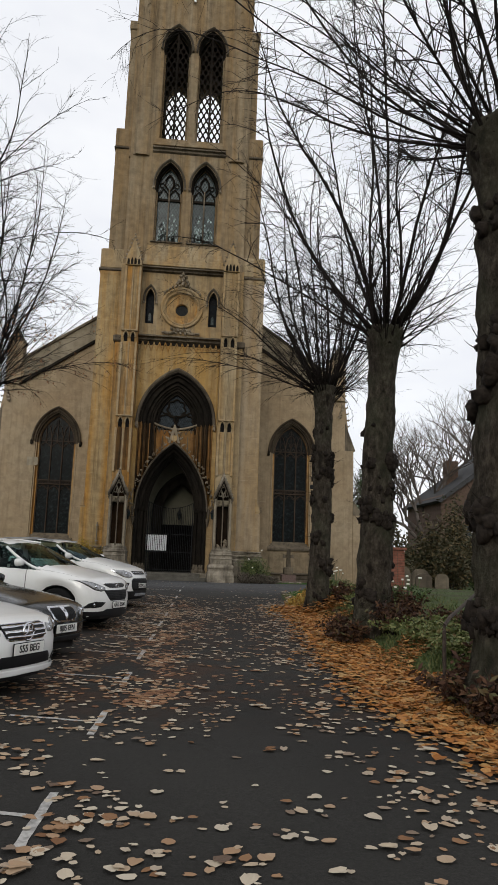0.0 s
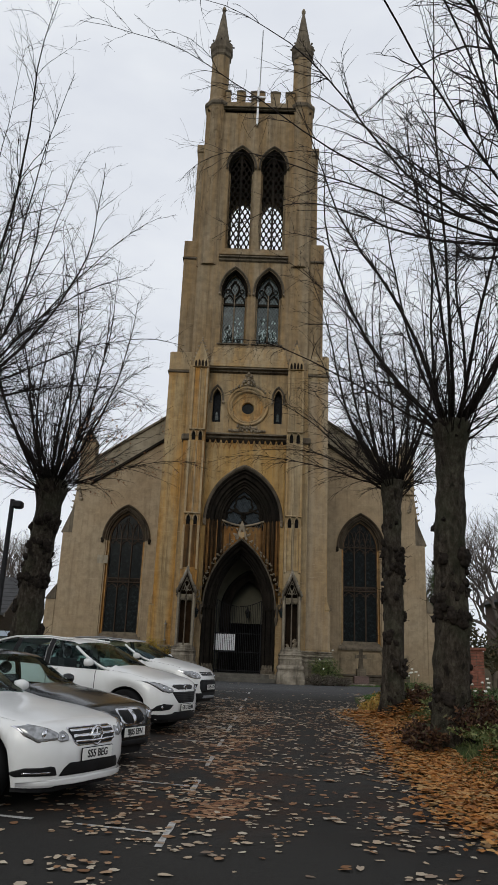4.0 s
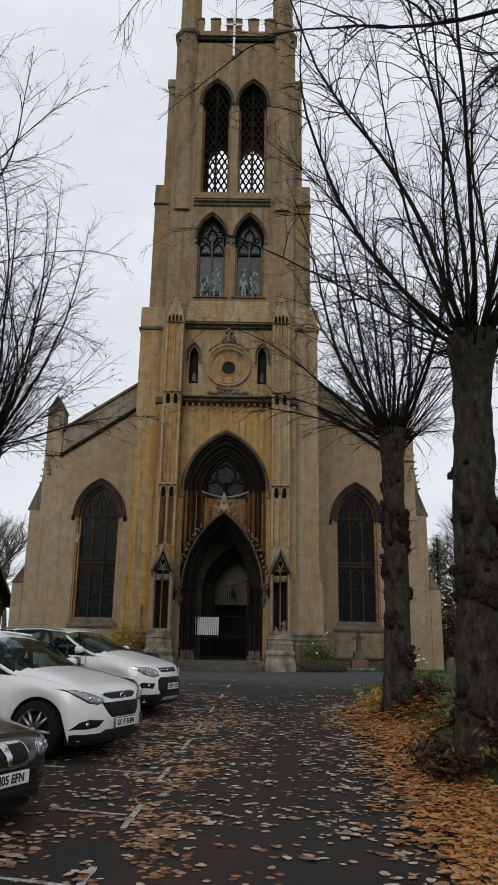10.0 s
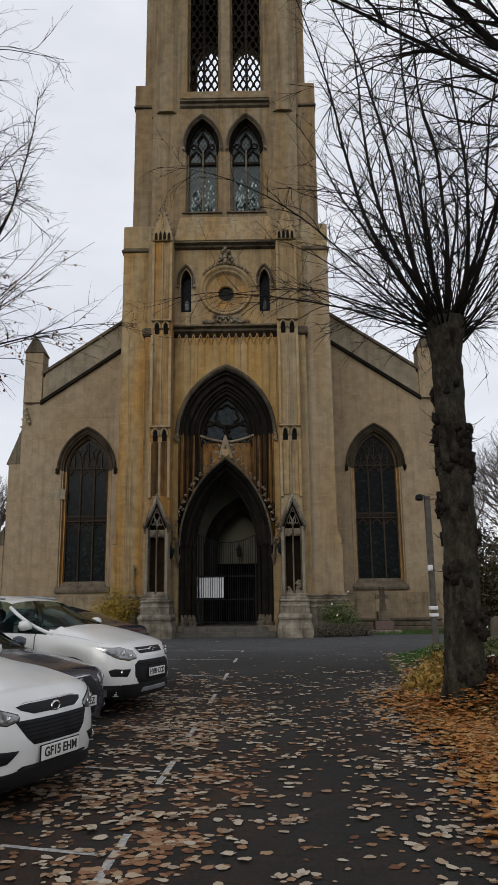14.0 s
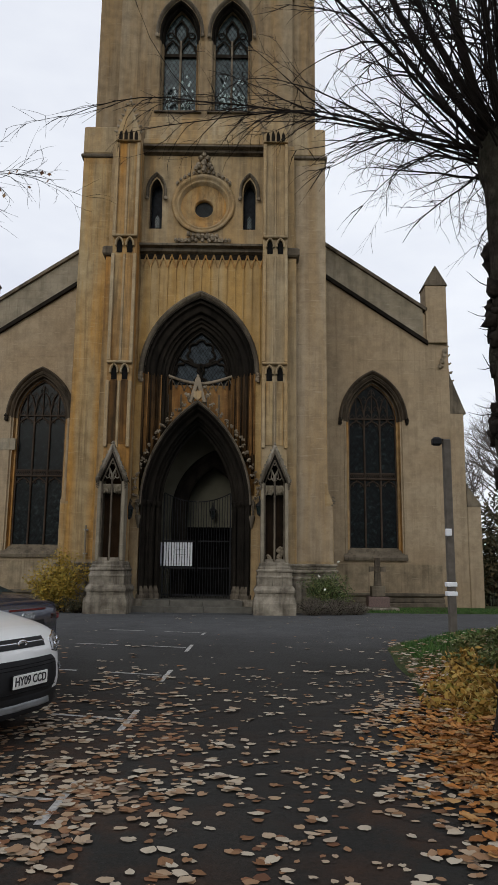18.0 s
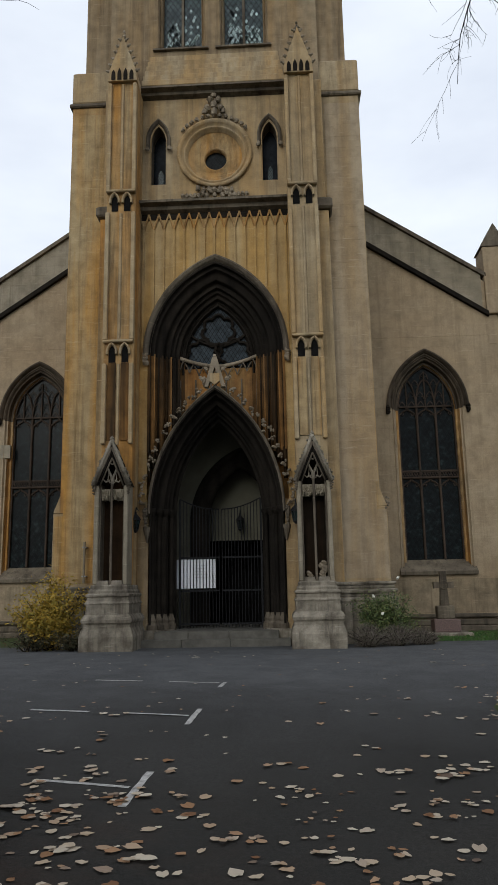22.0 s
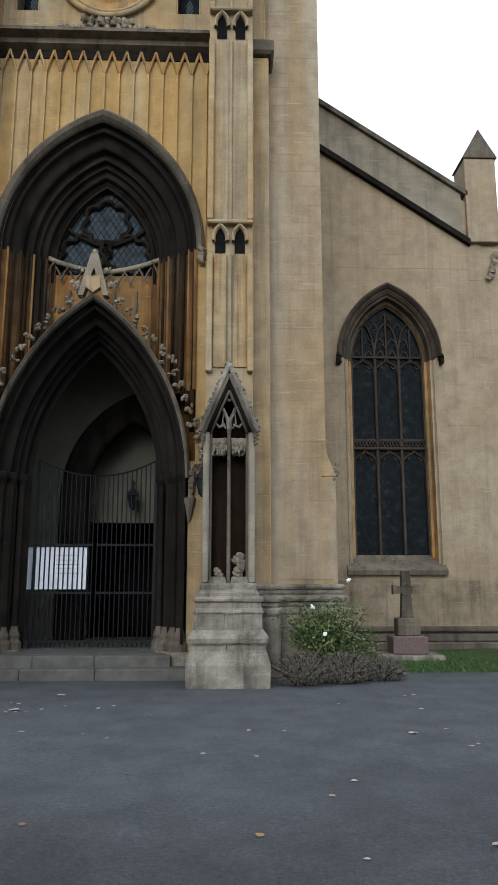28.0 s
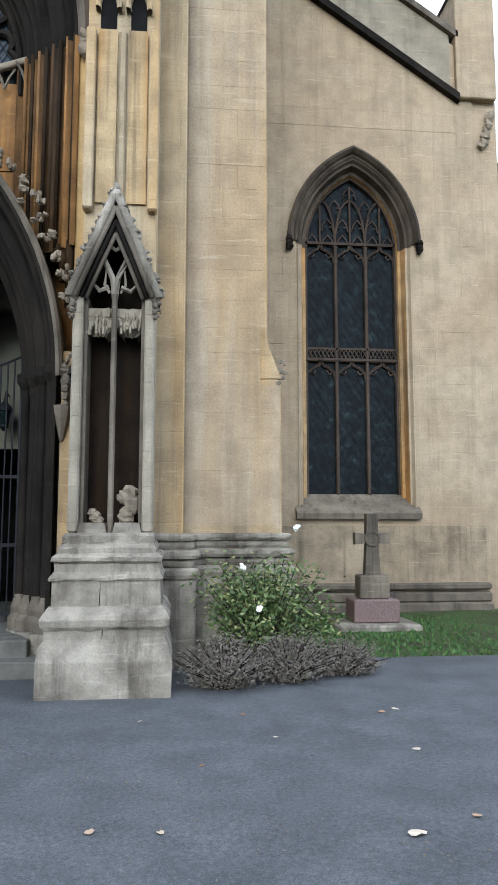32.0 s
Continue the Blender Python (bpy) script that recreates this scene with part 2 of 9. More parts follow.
def leaded_glass():
    m, n, l, b = mat("leaded_glass", 0.2, 0.0, 0.08)
    v = mapped(n, l)
    f = noise_node(n, l, v, 7.0, 3)
    l.new(ramp(n, l, f, [(0.4, (0.003, 0.004, 0.004)), (0.62, (0.009, 0.014, 0.0145)), (0.8, (0.035, 0.052, 0.052))]), b.inputs["Base Color"])
    r = n.new("ShaderNodeMapRange")
    r.inputs["To Min"].default_value, r.inputs["To Max"].default_value = 0.08, 0.4
    l.new(f, r.inputs["Value"])
    l.new(r.outputs[0], b.inputs["Roughness"])
    bump(n, l, b, noise_node(n, l, v, 3.0, 1), 0.12, 0.03)
    return m


M["glass_leaded"] = leaded_glass()
M["glass_teal"] = plain("pale_teal_leaded_glass", (0.045, 0.066, 0.068), 0.25, vary=0.5, scale=5, spec=0.35)
M["glass_slate"] = plain("blue_grey_leaded_glass", (0.030, 0.040, 0.048), 0.5, vary=0.5, scale=6, spec=0.12)
M["glass_dark"] = plain("black_leaded_glass", (0.007, 0.009, 0.012), 0.4, vary=0.6, scale=9, spec=0.05)


def asphalt():
    """Dark drive with reddish leaf mush, growing paler and bluer towards the church."""
    m, n, l, b = mat("worn_asphalt", 0.88, 0.0, 0.16)
    v = mapped(n, l)
    sx = n.new("ShaderNodeSeparateXYZ")
    l.new(v, sx.inputs[0])

    def span(sock, a0, a1, b0=0.0, b1=1.0):
        r = n.new("ShaderNodeMapRange")
        r.interpolation_type = "SMOOTHSTEP"
        for k2, v2 in (("From Min", a0), ("From Max", a1), ("To Min", b0), ("To Max", b1)):
            r.inputs[k2].default_value = v2
        l.new(sock, r.inputs["Value"])
        return r.outputs[0]

    def times(a, c):
        t = n.new("ShaderNodeMath")
        t.operation = "MULTIPLY"
        l.new(a, t.inputs[0])
        l.new(c, t.inputs[1])
        return t.outputs[0]
    grit = noise_node(n, l, v, 110.0, 3, 0.8)
    speck = noise_node(n, l, v, 34.0, 4, 0.75)
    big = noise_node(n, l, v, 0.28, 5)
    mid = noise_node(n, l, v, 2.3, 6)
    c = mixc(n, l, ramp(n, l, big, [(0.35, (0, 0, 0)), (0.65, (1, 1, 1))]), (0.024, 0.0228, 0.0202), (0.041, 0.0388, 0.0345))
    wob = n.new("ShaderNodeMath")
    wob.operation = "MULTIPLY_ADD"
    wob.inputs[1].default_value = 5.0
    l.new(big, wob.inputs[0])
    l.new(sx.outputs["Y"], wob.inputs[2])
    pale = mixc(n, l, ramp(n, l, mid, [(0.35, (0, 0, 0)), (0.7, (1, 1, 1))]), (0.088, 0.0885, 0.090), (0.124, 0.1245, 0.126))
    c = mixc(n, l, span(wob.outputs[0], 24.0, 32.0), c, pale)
    band = times(span(sx.outputs["X"], -2.6, -0.7), span(sx.outputs["X"], -0.1, 1.3, 1.0, 0.25))
    band = times(band, span(sx.outputs["Y"], 17.0, 22.5, 1.0, 0.0))
    band = times(band, span(sx.outputs["Y"], 6.0, 9.0))
    foot = times(span(sx.outputs["X"], 0.5, 2.0, 0.0, 0.75), times(span(sx.outputs["Y"], 17.5, 21.0, 1.0, 0.0), span(sx.outputs["Y"], 5.0, 9.0)))
    both = n.new("ShaderNodeMath")
    both.operation = "MAXIMUM"
    l.new(band, both.inputs[0])
    l.new(foot, both.inputs[1])
    band = both.outputs[0]
    mush = times(band, ramp(n, l, noise_node(n, l, v, 1.7, 7, 0.7), [(0.45, (0, 0, 0)), (0.68, (0.6, 0.6, 0.6))]))
    c = mixc(n, l, mush, c, (0.10, 0.042, 0.018))
    c = mixc(n, l, 0.75, c, ramp(n, l, speck, [(0.3, (0.25, 0.25, 0.25)), (0.6, (0.5, 0.5, 0.5)), (0.8, (0.85, 0.85, 0.83))]), "OVERLAY")
    c = mixc(n, l, 0.8, c, ramp(n, l, grit, [(0.3, (0.2, 0.2, 0.2)), (0.62, (0.5, 0.5, 0.5)), (0.8, (0.95, 0.95, 0.93))]), "OVERLAY")
    l.new(c, b.inputs["Base Color"])
    bump(n, l, b, grit, 0.5, 0.008)
    return m


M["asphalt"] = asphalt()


def soil():
    m, n, l, b = mat("leafy_bank_soil", 0.95, 0.0, 0.2)
    v = mapped(n, l)
    f = noise_node(n, l, v, 1.1, 5)
    g = noise_node(n, l, v, 22.0, 5, 0.7)
    c = ramp(n, l, f, [(0.3, (0.045, 0.035, 0.022)), (0.5, (0.05, 0.065, 0.02)), (0.7, (0.055, 0.085, 0.025))])
    c = mixc(n, l, 0.6, c, ramp(n, l, g, [(0.3, (0.2, 0.2, 0.2)), (0.7, (0.75, 0.75, 0.7))]), "OVERLAY")
    l.new(c, b.inputs["Base Color"])
    bump(n, l, b, g, 0.8, 0.05)
    return m


M["soil"] = soil()


def island(name, stops, rough=0.75, spec=0.3, rand=True):
    """Leaf-like pieces in one mesh: the tone changes from piece to piece."""
    m, n, l, b = mat(name, rough, 0.0, spec)
    g = n.new("ShaderNodeNewGeometry")
    l.new(ramp(n, l, g.outputs["Random Per Island"], stops), b.inputs["Base Color"])
    return m


M["leaf_fallen"] = island("fallen_lime_leaves", [(0.0, (0.15, 0.07, 0.03)), (0.15, (0.27, 0.15, 0.075)), (0.4, (0.37, 0.28, 0.19)), (0.75, (0.46, 0.40, 0.31)), (0.92, (0.28, 0.21, 0.15)), (1.0, (0.10, 0.065, 0.045))], 0.85)
M["leaf_orange"] = island("orange_leaf_litter", [(0.0, (0.16, 0.06, 0.014)), (0.3, (0.30, 0.115, 0.025)), (0.6, (0.40, 0.175, 0.045)), (0.85, (0.36, 0.225, 0.09)), (1.0, (0.10, 0.05, 0.02))])
M["leaf_wet"] = island("wet_trodden_leaves", [(0.0, (0.09, 0.036, 0.016)), (0.35, (0.19, 0.085, 0.038)), (0.7, (0.28, 0.15, 0.075)), (1.0, (0.36, 0.25, 0.15))], 0.75)
M["leaf_green"] = island("evergreen_leaves", [(0.0, (0.03, 0.055, 0.016)), (0.6, (0.06, 0.10, 0.03)), (1.0, (0.13, 0.15, 0.05))], 0.55)
M["leaf_rose"] = island("rose_bush_leaves", [(0.0, (0.035, 0.06, 0.018)), (0.5, (0.085, 0.125, 0.035)), (0.85, (0.16, 0.18, 0.06)), (1.0, (0.22, 0.20, 0.08))], 0.6)
M["leaf_cover"] = island("bank_ground_cover_leaves", [(0.0, (0.05, 0.075, 0.02)), (0.5, (0.11, 0.135, 0.04)), (0.85, (0.17, 0.17, 0.065)), (1.0, (0.16, 0.10, 0.04))], 0.65)
M["leaf_yellow"] = island("yellow_shrub_leaves", [(0.0, (0.22, 0.15, 0.025)), (0.5, (0.42, 0.27, 0.035)), (1.0, (0.20, 0.18, 0.035))], 0.6)
M["leaf_gold"] = island("golden_dying_leaves", [(0.0, (0.16, 0.08, 0.015)), (0.4, (0.34, 0.20, 0.04)), (0.75, (0.40, 0.27, 0.07)), (1.0, (0.16, 0.16, 0.03))], 0.65)
M["leaf_lav"] = island("grey_lavender_stems", [(0.0, (0.09, 0.072, 0.058)), (0.6, (0.17, 0.14, 0.115)), (1.0, (0.10, 0.105, 0.06))], 0.85)
M["leaf_dull"] = island("dull_hedge_leaves", [(0.0, (0.03, 0.035, 0.015)), (0.6, (0.06, 0.05, 0.025)), (1.0, (0.11, 0.08, 0.035))], 0.8)
M["leaf_brown"] = island("withered_brown_leaves", [(0.0, (0.022, 0.011, 0.007)), (0.5, (0.055, 0.024, 0.013)), (0.85, (0.10, 0.05, 0.022)), (1.0, (0.06, 0.065, 0.025))], 0.8)
M["grass_dull"] = island("rough_bank_grass", [(0.0, (0.04, 0.06, 0.015)), (0.5, (0.075, 0.10, 0.028)), (0.85, (0.13, 0.135, 0.05)), (1.0, (0.16, 0.12, 0.06))], 0.8)
M["grass"] = island("short_grass", [(0.0, (0.024, 0.07, 0.013)), (0.6, (0.05, 0.12, 0.022)), (1.0, (0.10, 0.15, 0.035))], 0.7)


def bark():
    m, n, l, b = mat("lime_bark", 0.95, 0.0, 0.06)
    v = mapped(n, l, (1, 1, 0.55))
    f = noise_node(n, l, v, 11.0, 8, 0.72)
    g = noise_node(n, l, mapped(n, l), 1.6, 5)
    pit = noise_node(n, l, v, 4.0, 3)
    c = ramp(n, l, f, [(0.3, (0.010, 0.0085, 0.007)), (0.5, (0.046, 0.038, 0.029)), (0.72, (0.115, 0.097, 0.075))])
    c = mixc(n, l, ramp(n, l, pit, [(0.33, (0.8, 0.8, 0.8)), (0.44, (0, 0, 0))]), c, (0.012, 0.0095, 0.008))
    c = mixc(n, l, ramp(n, l, g, [(0.45, (0, 0, 0)), (0.7, (0.5, 0.5, 0.5))]), c, (0.06, 0.065, 0.04))
    l.new(c, b.inputs["Base Color"])
    bump(n, l, b, f, 1.0, 0.09)
    return m


M["bark"] = bark()
M["burr"] = plain("dark_bark_burrs", (0.022, 0.0175, 0.014), 0.95, vary=0.6, scale=14, spec=0.1, bumps=0.8)
M["twig"] = plain("dark_twigs", (0.017, 0.0135, 0.0115), 0.9, vary=0.4, scale=3, spec=0.08)
M["twig_far"] = plain("grey_brown_twigs", (0.085, 0.07, 0.06), 0.9, vary=0.3, scale=3)


def paint(name, c, rough=0.25, coat=0.45, spec=0.5):
    m, n, l, b = mat(name, rough, 0.0, spec)
    v = mapped(n, l)
    f = noise_node(n, l, v, 3.0, 5)
    l.new(ramp(n, l, f, [(0.3, tuple(x * 0.93 for x in c)), (0.7, c)]), b.inputs["Base Color"])
    b.inputs["Coat Weight"].default_value = coat
    b.inputs["Coat Roughness"].default_value = 0.06
    return m


M["car_white"] = paint("white_car_paint", (0.71, 0.71, 0.695), 0.25, 0.32)
M["car_black"] = paint("black_car_paint", (0.007, 0.009, 0.010), 0.2, 0.3, 0.3)
M["car_blue"] = paint("dark_blue_car_paint", (0.010, 0.016, 0.035))
M["car_silver"] = paint("pale_blue_van_paint", (0.35, 0.42, 0.5))
M["car_red"] = paint("dark_red_car_paint", (0.16, 0.02, 0.02))
M["dark_glass_pane"] = plain("dark_lantern_glass", (0.012, 0.022, 0.022), 0.04, vary=0.6, scale=2.5, spec=0.55)


def tinted_glass():
    """Thin green-tinted glazing: clear from the front, with a sharp sheen."""
    m = bpy.data.materials.new("tinted_car_glass")
    m.use_nodes = True
    n, l = m.node_tree.nodes, m.node_tree.links
    n.clear()
    out, mix, clear, gloss, fres = (n.new(k) for k in ("ShaderNodeOutputMaterial", "ShaderNodeMixShader", "ShaderNodeBsdfTransparent", "ShaderNodeBsdfGlossy", "ShaderNodeFresnel"))
    clear.inputs["Color"].default_value = (0.68, 0.80, 0.78, 1)
    gloss.inputs["Roughness"].default_value = 0.03
    gloss.inputs["Color"].default_value = (0.5, 0.58, 0.58, 1)
    fres.inputs["IOR"].default_value = 1.3
    l.new(fres.outputs[0], mix.inputs[0])
    l.new(clear.outputs[0], mix.inputs[1])
    l.new(gloss.outputs[0], mix.inputs[2])
    l.new(mix.outputs[0], out.inputs["Surface"])
    return m


M["car_glass"] = tinted_glass()
M["cabin"] = plain("dark_grey_cabin_trim", (0.03, 0.03, 0.032), 0.85, vary=0.3, scale=9, spec=0.2)
M["lamp_bowl"] = plain("bright_lamp_reflector", (0.72, 0.73, 0.75), 0.12, 0.9, vary=0.1)
M["tyre"] = plain("black_rubber", (0.009, 0.009, 0.009), 0.9, spec=0.12)
M["trim_black"] = plain("black_plastic_trim", (0.008, 0.008, 0.0085), 0.6, spec=0.2)
M["chrome"] = plain("polished_chrome", (0.62, 0.62, 0.63), 0.18, 1.0, vary=0.05)
M["alloy"] = plain("silver_alloy_wheel", (0.36, 0.36, 0.37), 0.35, 0.8)
M["lamp_lens"] = plain("clear_headlamp_lens", (0.30, 0.305, 0.31), 0.12, 0.55, vary=0.5, scale=16, spec=0.6)
M["plate_white"] = plain("white_number_plate", (0.70, 0.70, 0.66), 0.4, vary=0.04)
M["plate_yellow"] = plain("yellow_number_plate", (0.66, 0.42, 0.05), 0.4, vary=0.04)
M["ink"] = plain("black_lettering", (0.012, 0.012, 0.012), 0.5)
M["brick"] = plain("red_brick", (0.22, 0.085, 0.055), 0.9, scale=9, vary=0.35)
M["brick_brown"] = plain("brown_brick", (0.10, 0.065, 0.048), 0.9, scale=7, vary=0.3)
M["petal"] = plain("white_petals", (0.75, 0.74, 0.66), 0.7, vary=0.05)
M["flagstone"] = plain("step_stone", (0.10, 0.092, 0.076), 0.9, scale=5, vary=0.3, bumps=0.4)

# ---- mesh helpers ----


class Shape:
    """Collects vertices and faces of one mesh."""

    def __init__(self):
        self.v, self.f = [], []

    def add(self, verts, faces):
        o = len(self.v)
        self.v.extend(verts)
        self.f.extend([tuple(i + o for i in f) for f in faces])
        return self

    def box(self, x0, x1, y0, y1, z0, z1, ch=0.0):
        c = min(ch, (x1 - x0) * 0.45, (y1 - y0) * 0.45, (z1 - z0) * 0.45)
        if c <= 0:
            return self.add([(x, y, z) for x in (x0, x1) for y in (y0, y1) for z in (z0, z1)],
                            [(0, 1, 3, 2), (4, 6, 7, 5), (0, 4, 5, 1), (2, 3, 7, 6), (0, 2, 6, 4), (1, 5, 7, 3)])
        rows = [(c, z0), (0, z0 + c), (0, z1 - c), (c, z1)]
        o = len(self.v)
        for i, z in rows:
            a0, a1, b0, b1 = x0 + i, x1 - i, y0 + i, y1 - i
            k = c * 0.7
            self.v.extend([(a0 + k, b0, z), (a1 - k, b0, z), (a1, b0 + k, z), (a1, b1 - k, z), (a1 - k, b1, z), (a0 + k, b1, z), (a0, b1 - k, z), (a0, b0 + k, z)])
        for r in range(3):
            for k in range(8):
                a, b2 = o + r * 8 + k, o + r * 8 + (k + 1) % 8
                self.f.append((a, b2, b2 + 8, a + 8))
        self.f.append(tuple(o + k for k in reversed(range(8))))
        self.f.append(tuple(o + 24 + k for k in range(8)))
        return self

    def prism(self, poly, y0, y1):
        """An outline in x and z, drawn out from y0 to y1."""
        k = len(poly)
        o = len(self.v)
        self.v.extend([(x, y0, z) for x, z in poly] + [(x, y1, z) for x, z in poly])
        self.f.append(tuple(o + i for i in range(k)))
        self.f.append(tuple(o + k + i for i in reversed(range(k))))
        for i in range(k):
            j = (i + 1) % k
            self.f.append((o + j, o + i, o + k + i, o + k + j))
        return self

    def slab(self, poly, z0, z1):
        """An outline in x and y, drawn up from z0 to z1."""
        k = len(poly)
        o = len(self.v)
        self.v.extend([(x, y, z0) for x, y in poly] + [(x, y, z1) for x, y in poly])
        self.f.append(tuple(o + i for i in reversed(range(k))))
        self.f.append(tuple(o + k + i for i in range(k)))
        for i in range(k):
            j = (i + 1) % k
            self.f.append((o + i, o + j, o + k + j, o + k + i))
        return self

    def side(self, poly, x0, x1):
        """An outline in y and z, drawn out from x0 to x1."""
        k = len(poly)
        o = len(self.v)
        self.v.extend([(x0, y, z) for y, z in poly] + [(x1, y, z) for y, z in poly])
        self.f.append(tuple(o + i for i in reversed(range(k))))
        self.f.append(tuple(o + k + i for i in range(k)))
        for i in range(k):
            j = (i + 1) % k
            self.f.append((o + i, o + j, o + k + j, o + k + i))
        return self

    def turned(self, cx, cy, rings, n=8, turn=0.0, cap=True):
        """Rings of (radius, z) about an upright axis."""
        o = len(self.v)
        for r, z in rings:
            for k in range(n):
                a = turn + 2 * math.pi * k / n
                self.v.append((cx + r * math.cos(a), cy + r * math.sin(a), z))
        for i in range(len(rings) - 1):
            for k in range(n):
                a, b2 = o + i * n + k, o + i * n + (k + 1) % n
                self.f.append((a, b2, b2 + n, a + n))
        if cap:
            self.f.append(tuple(o + k for k in reversed(range(n))))
            self.f.append(tuple(o + (len(rings) - 1) * n + k for k in range(n)))
        return self

    def tube(self, pts, radii, n=4):
        """A tapering tube along a line of points."""
        o = len(self.v)
        ref = Vector((0.31, 0.17, 0.93))
        for i, p in enumerate(pts):
            a = Vector(pts[min(i + 1, len(pts) - 1)]) - Vector(pts[max(i - 1, 0)])
            if a.length < 1e-9:
                a = Vector((0, 0, 1))
            a.normalize()
            u = a.cross(ref)
            if u.length < 0.05:
                u = a.cross(Vector((1, 0, 0)))
            u.normalize()
            w = a.cross(u)
            r = radii[i] if isinstance(radii, (list, tuple)) else radii
            for k in range(n):
                g = 2 * math.pi * k / n
                q = Vector(p) + (u * math.cos(g) + w * math.sin(g)) * r
                self.v.append((q.x, q.y, q.z))
        for i in range(len(pts) - 1):
            for k in range(n):
                a, b2 = o + i * n + k, o + i * n + (k + 1) % n
                self.f.append((a, b2, b2 + n, a + n))
        self.f.append(tuple(o + k for k in reversed(range(n))))
        self.f.append(tuple(o + (len(pts) - 1) * n + k for k in range(n)))
        return self

    def blob(self, c, r, rng, n=7, m=5, rough=0.25):
        """A small lump with an uneven skin."""
        o = len(self.v)
        for i in range(1, m):
            t = math.pi * i / m
            for k in range(n):
                a = 2 * math.pi * k / n
                q = 1 + rng.uniform(-rough, rough)
                self.v.append((c[0] + r[0] * q * math.sin(t) * math.cos(a), c[1] + r[1] * q * math.sin(t) * math.sin(a), c[2] + r[2] * q * math.cos(t)))
        self.v.append((c[0], c[1], c[2] + r[2]))
        self.v.append((c[0], c[1], c[2] - r[2]))
        top, bot = o + (m - 1) * n, o + (m - 1) * n + 1
        for k in range(n):
            self.f.append((top, o + k, o + (k + 1) % n))
            self.f.append((bot, o + (m - 2) * n + (k + 1) % n, o + (m - 2) * n + k))
        for i in range(m - 2):
            for k in range(n):
                a, b2 = o + i * n + k, o + i * n + (k + 1) % n
                self.f.append((a, a + n, b2 + n, b2))
        return self

    def mesh(self, name, material, smooth=False):
        v, f = self.v, self.f
        if len(v) < 4000:
            seen, idx, v = {}, [], []
            for p in self.v:
                key = (round(p[0], 4), round(p[1], 4), round(p[2], 4))
                if key not in seen:
                    seen[key] = len(v)
                    v.append(p)
                idx.append(seen[key])
            f = []
            for q in self.f:
                g = []
                for i in q:
                    if not g or g[-1] != idx[i]:
                        g.append(idx[i])
                if len(g) > 1 and g[0] == g[-1]:
                    g.pop()
                if len(g) > 2 and len(set(g)) == len(g):
                    f.append(tuple(g))
        me = bpy.data.meshes.new(name)
        me.from_pydata(v, [], f)
        me.materials.append(material)
        if smooth:
            me.polygons.foreach_set("use_smooth", [True] * len(me.polygons))
        me.update()
        return me


def part(name, shape, material, parent, label="", smooth=False, m=None):
    ob = new(name, shape.mesh(name, material, smooth) if isinstance(shape, Shape) else shape)
    ob.parent = parent
    if m is not None:
        ob.matrix_basis = m
    if label:
        tagged(ob, label)
    return ob


def thing(name, label, category, x=0.0, y=0.0, z=0.0, rz=0.0, group="", kind=""):
    ob = new(name)
    ob.empty_display_size = 0.2
    ob.matrix_basis = pose(x, y, z, 0, 0, rz)
    return tagged(ob, label, category, group, kind)


def solid(name, shape, material, label, category, group="", kind="", smooth=False):
    return tagged(new(name, shape.mesh(name, material, smooth)), label, category, group, kind)


def arc(w, s, a, n=14):
    """Half a pointed arch, from the springing at (-w, s) to the apex at (0, a)."""
    c = ((a - s) ** 2 - w * w) / (2 * w)
    r = w + c
    t1 = math.atan2(a - s, -c)
    return [(c + r * math.cos(math.pi + (t1 - math.pi) * i / n), s + r * math.sin(math.pi + (t1 - math.pi) * i / n)) for i in range(n + 1)]


def inset(w, s, a, d):
    """The same arch drawn in by d, about the same centres."""
    c = ((a - s) ** 2 - w * w) / (2 * w)
    r = w + c - d
    return w - d, s, s + math.sqrt(max(0.0001, r * r - c * c))


def opening(cx, w, s, a, z0, n=14):
    """The whole outline of an arched opening: up one side, over and down."""
    left = arc(w, s, a, n)
    pts = [(-w, z0)] + left + [(-x, z) for x, z in reversed(left[:-1])] + [(w, z0)]
    return [(cx + x, z) for x, z in pts]


def arch_band(shape, cx, w, s, a, z0, profile, n=14):
    """A moulding that runs round an arch: profile of (inset, y)."""
    rows = []
    for d, y in profile:
        rows.append([(x, y, z) for x, z in opening(cx, *inset(w, s, a, d), z0, n)])
    o = len(shape.v)
    k = len(rows[0])
    for r in rows:
        shape.v.extend(r)
    for i in range(len(rows) - 1):
        for j in range(k - 1):
            p = o + i * k + j
            shape.f.append((p, p + 1, p + k + 1, p + k))
    return shape


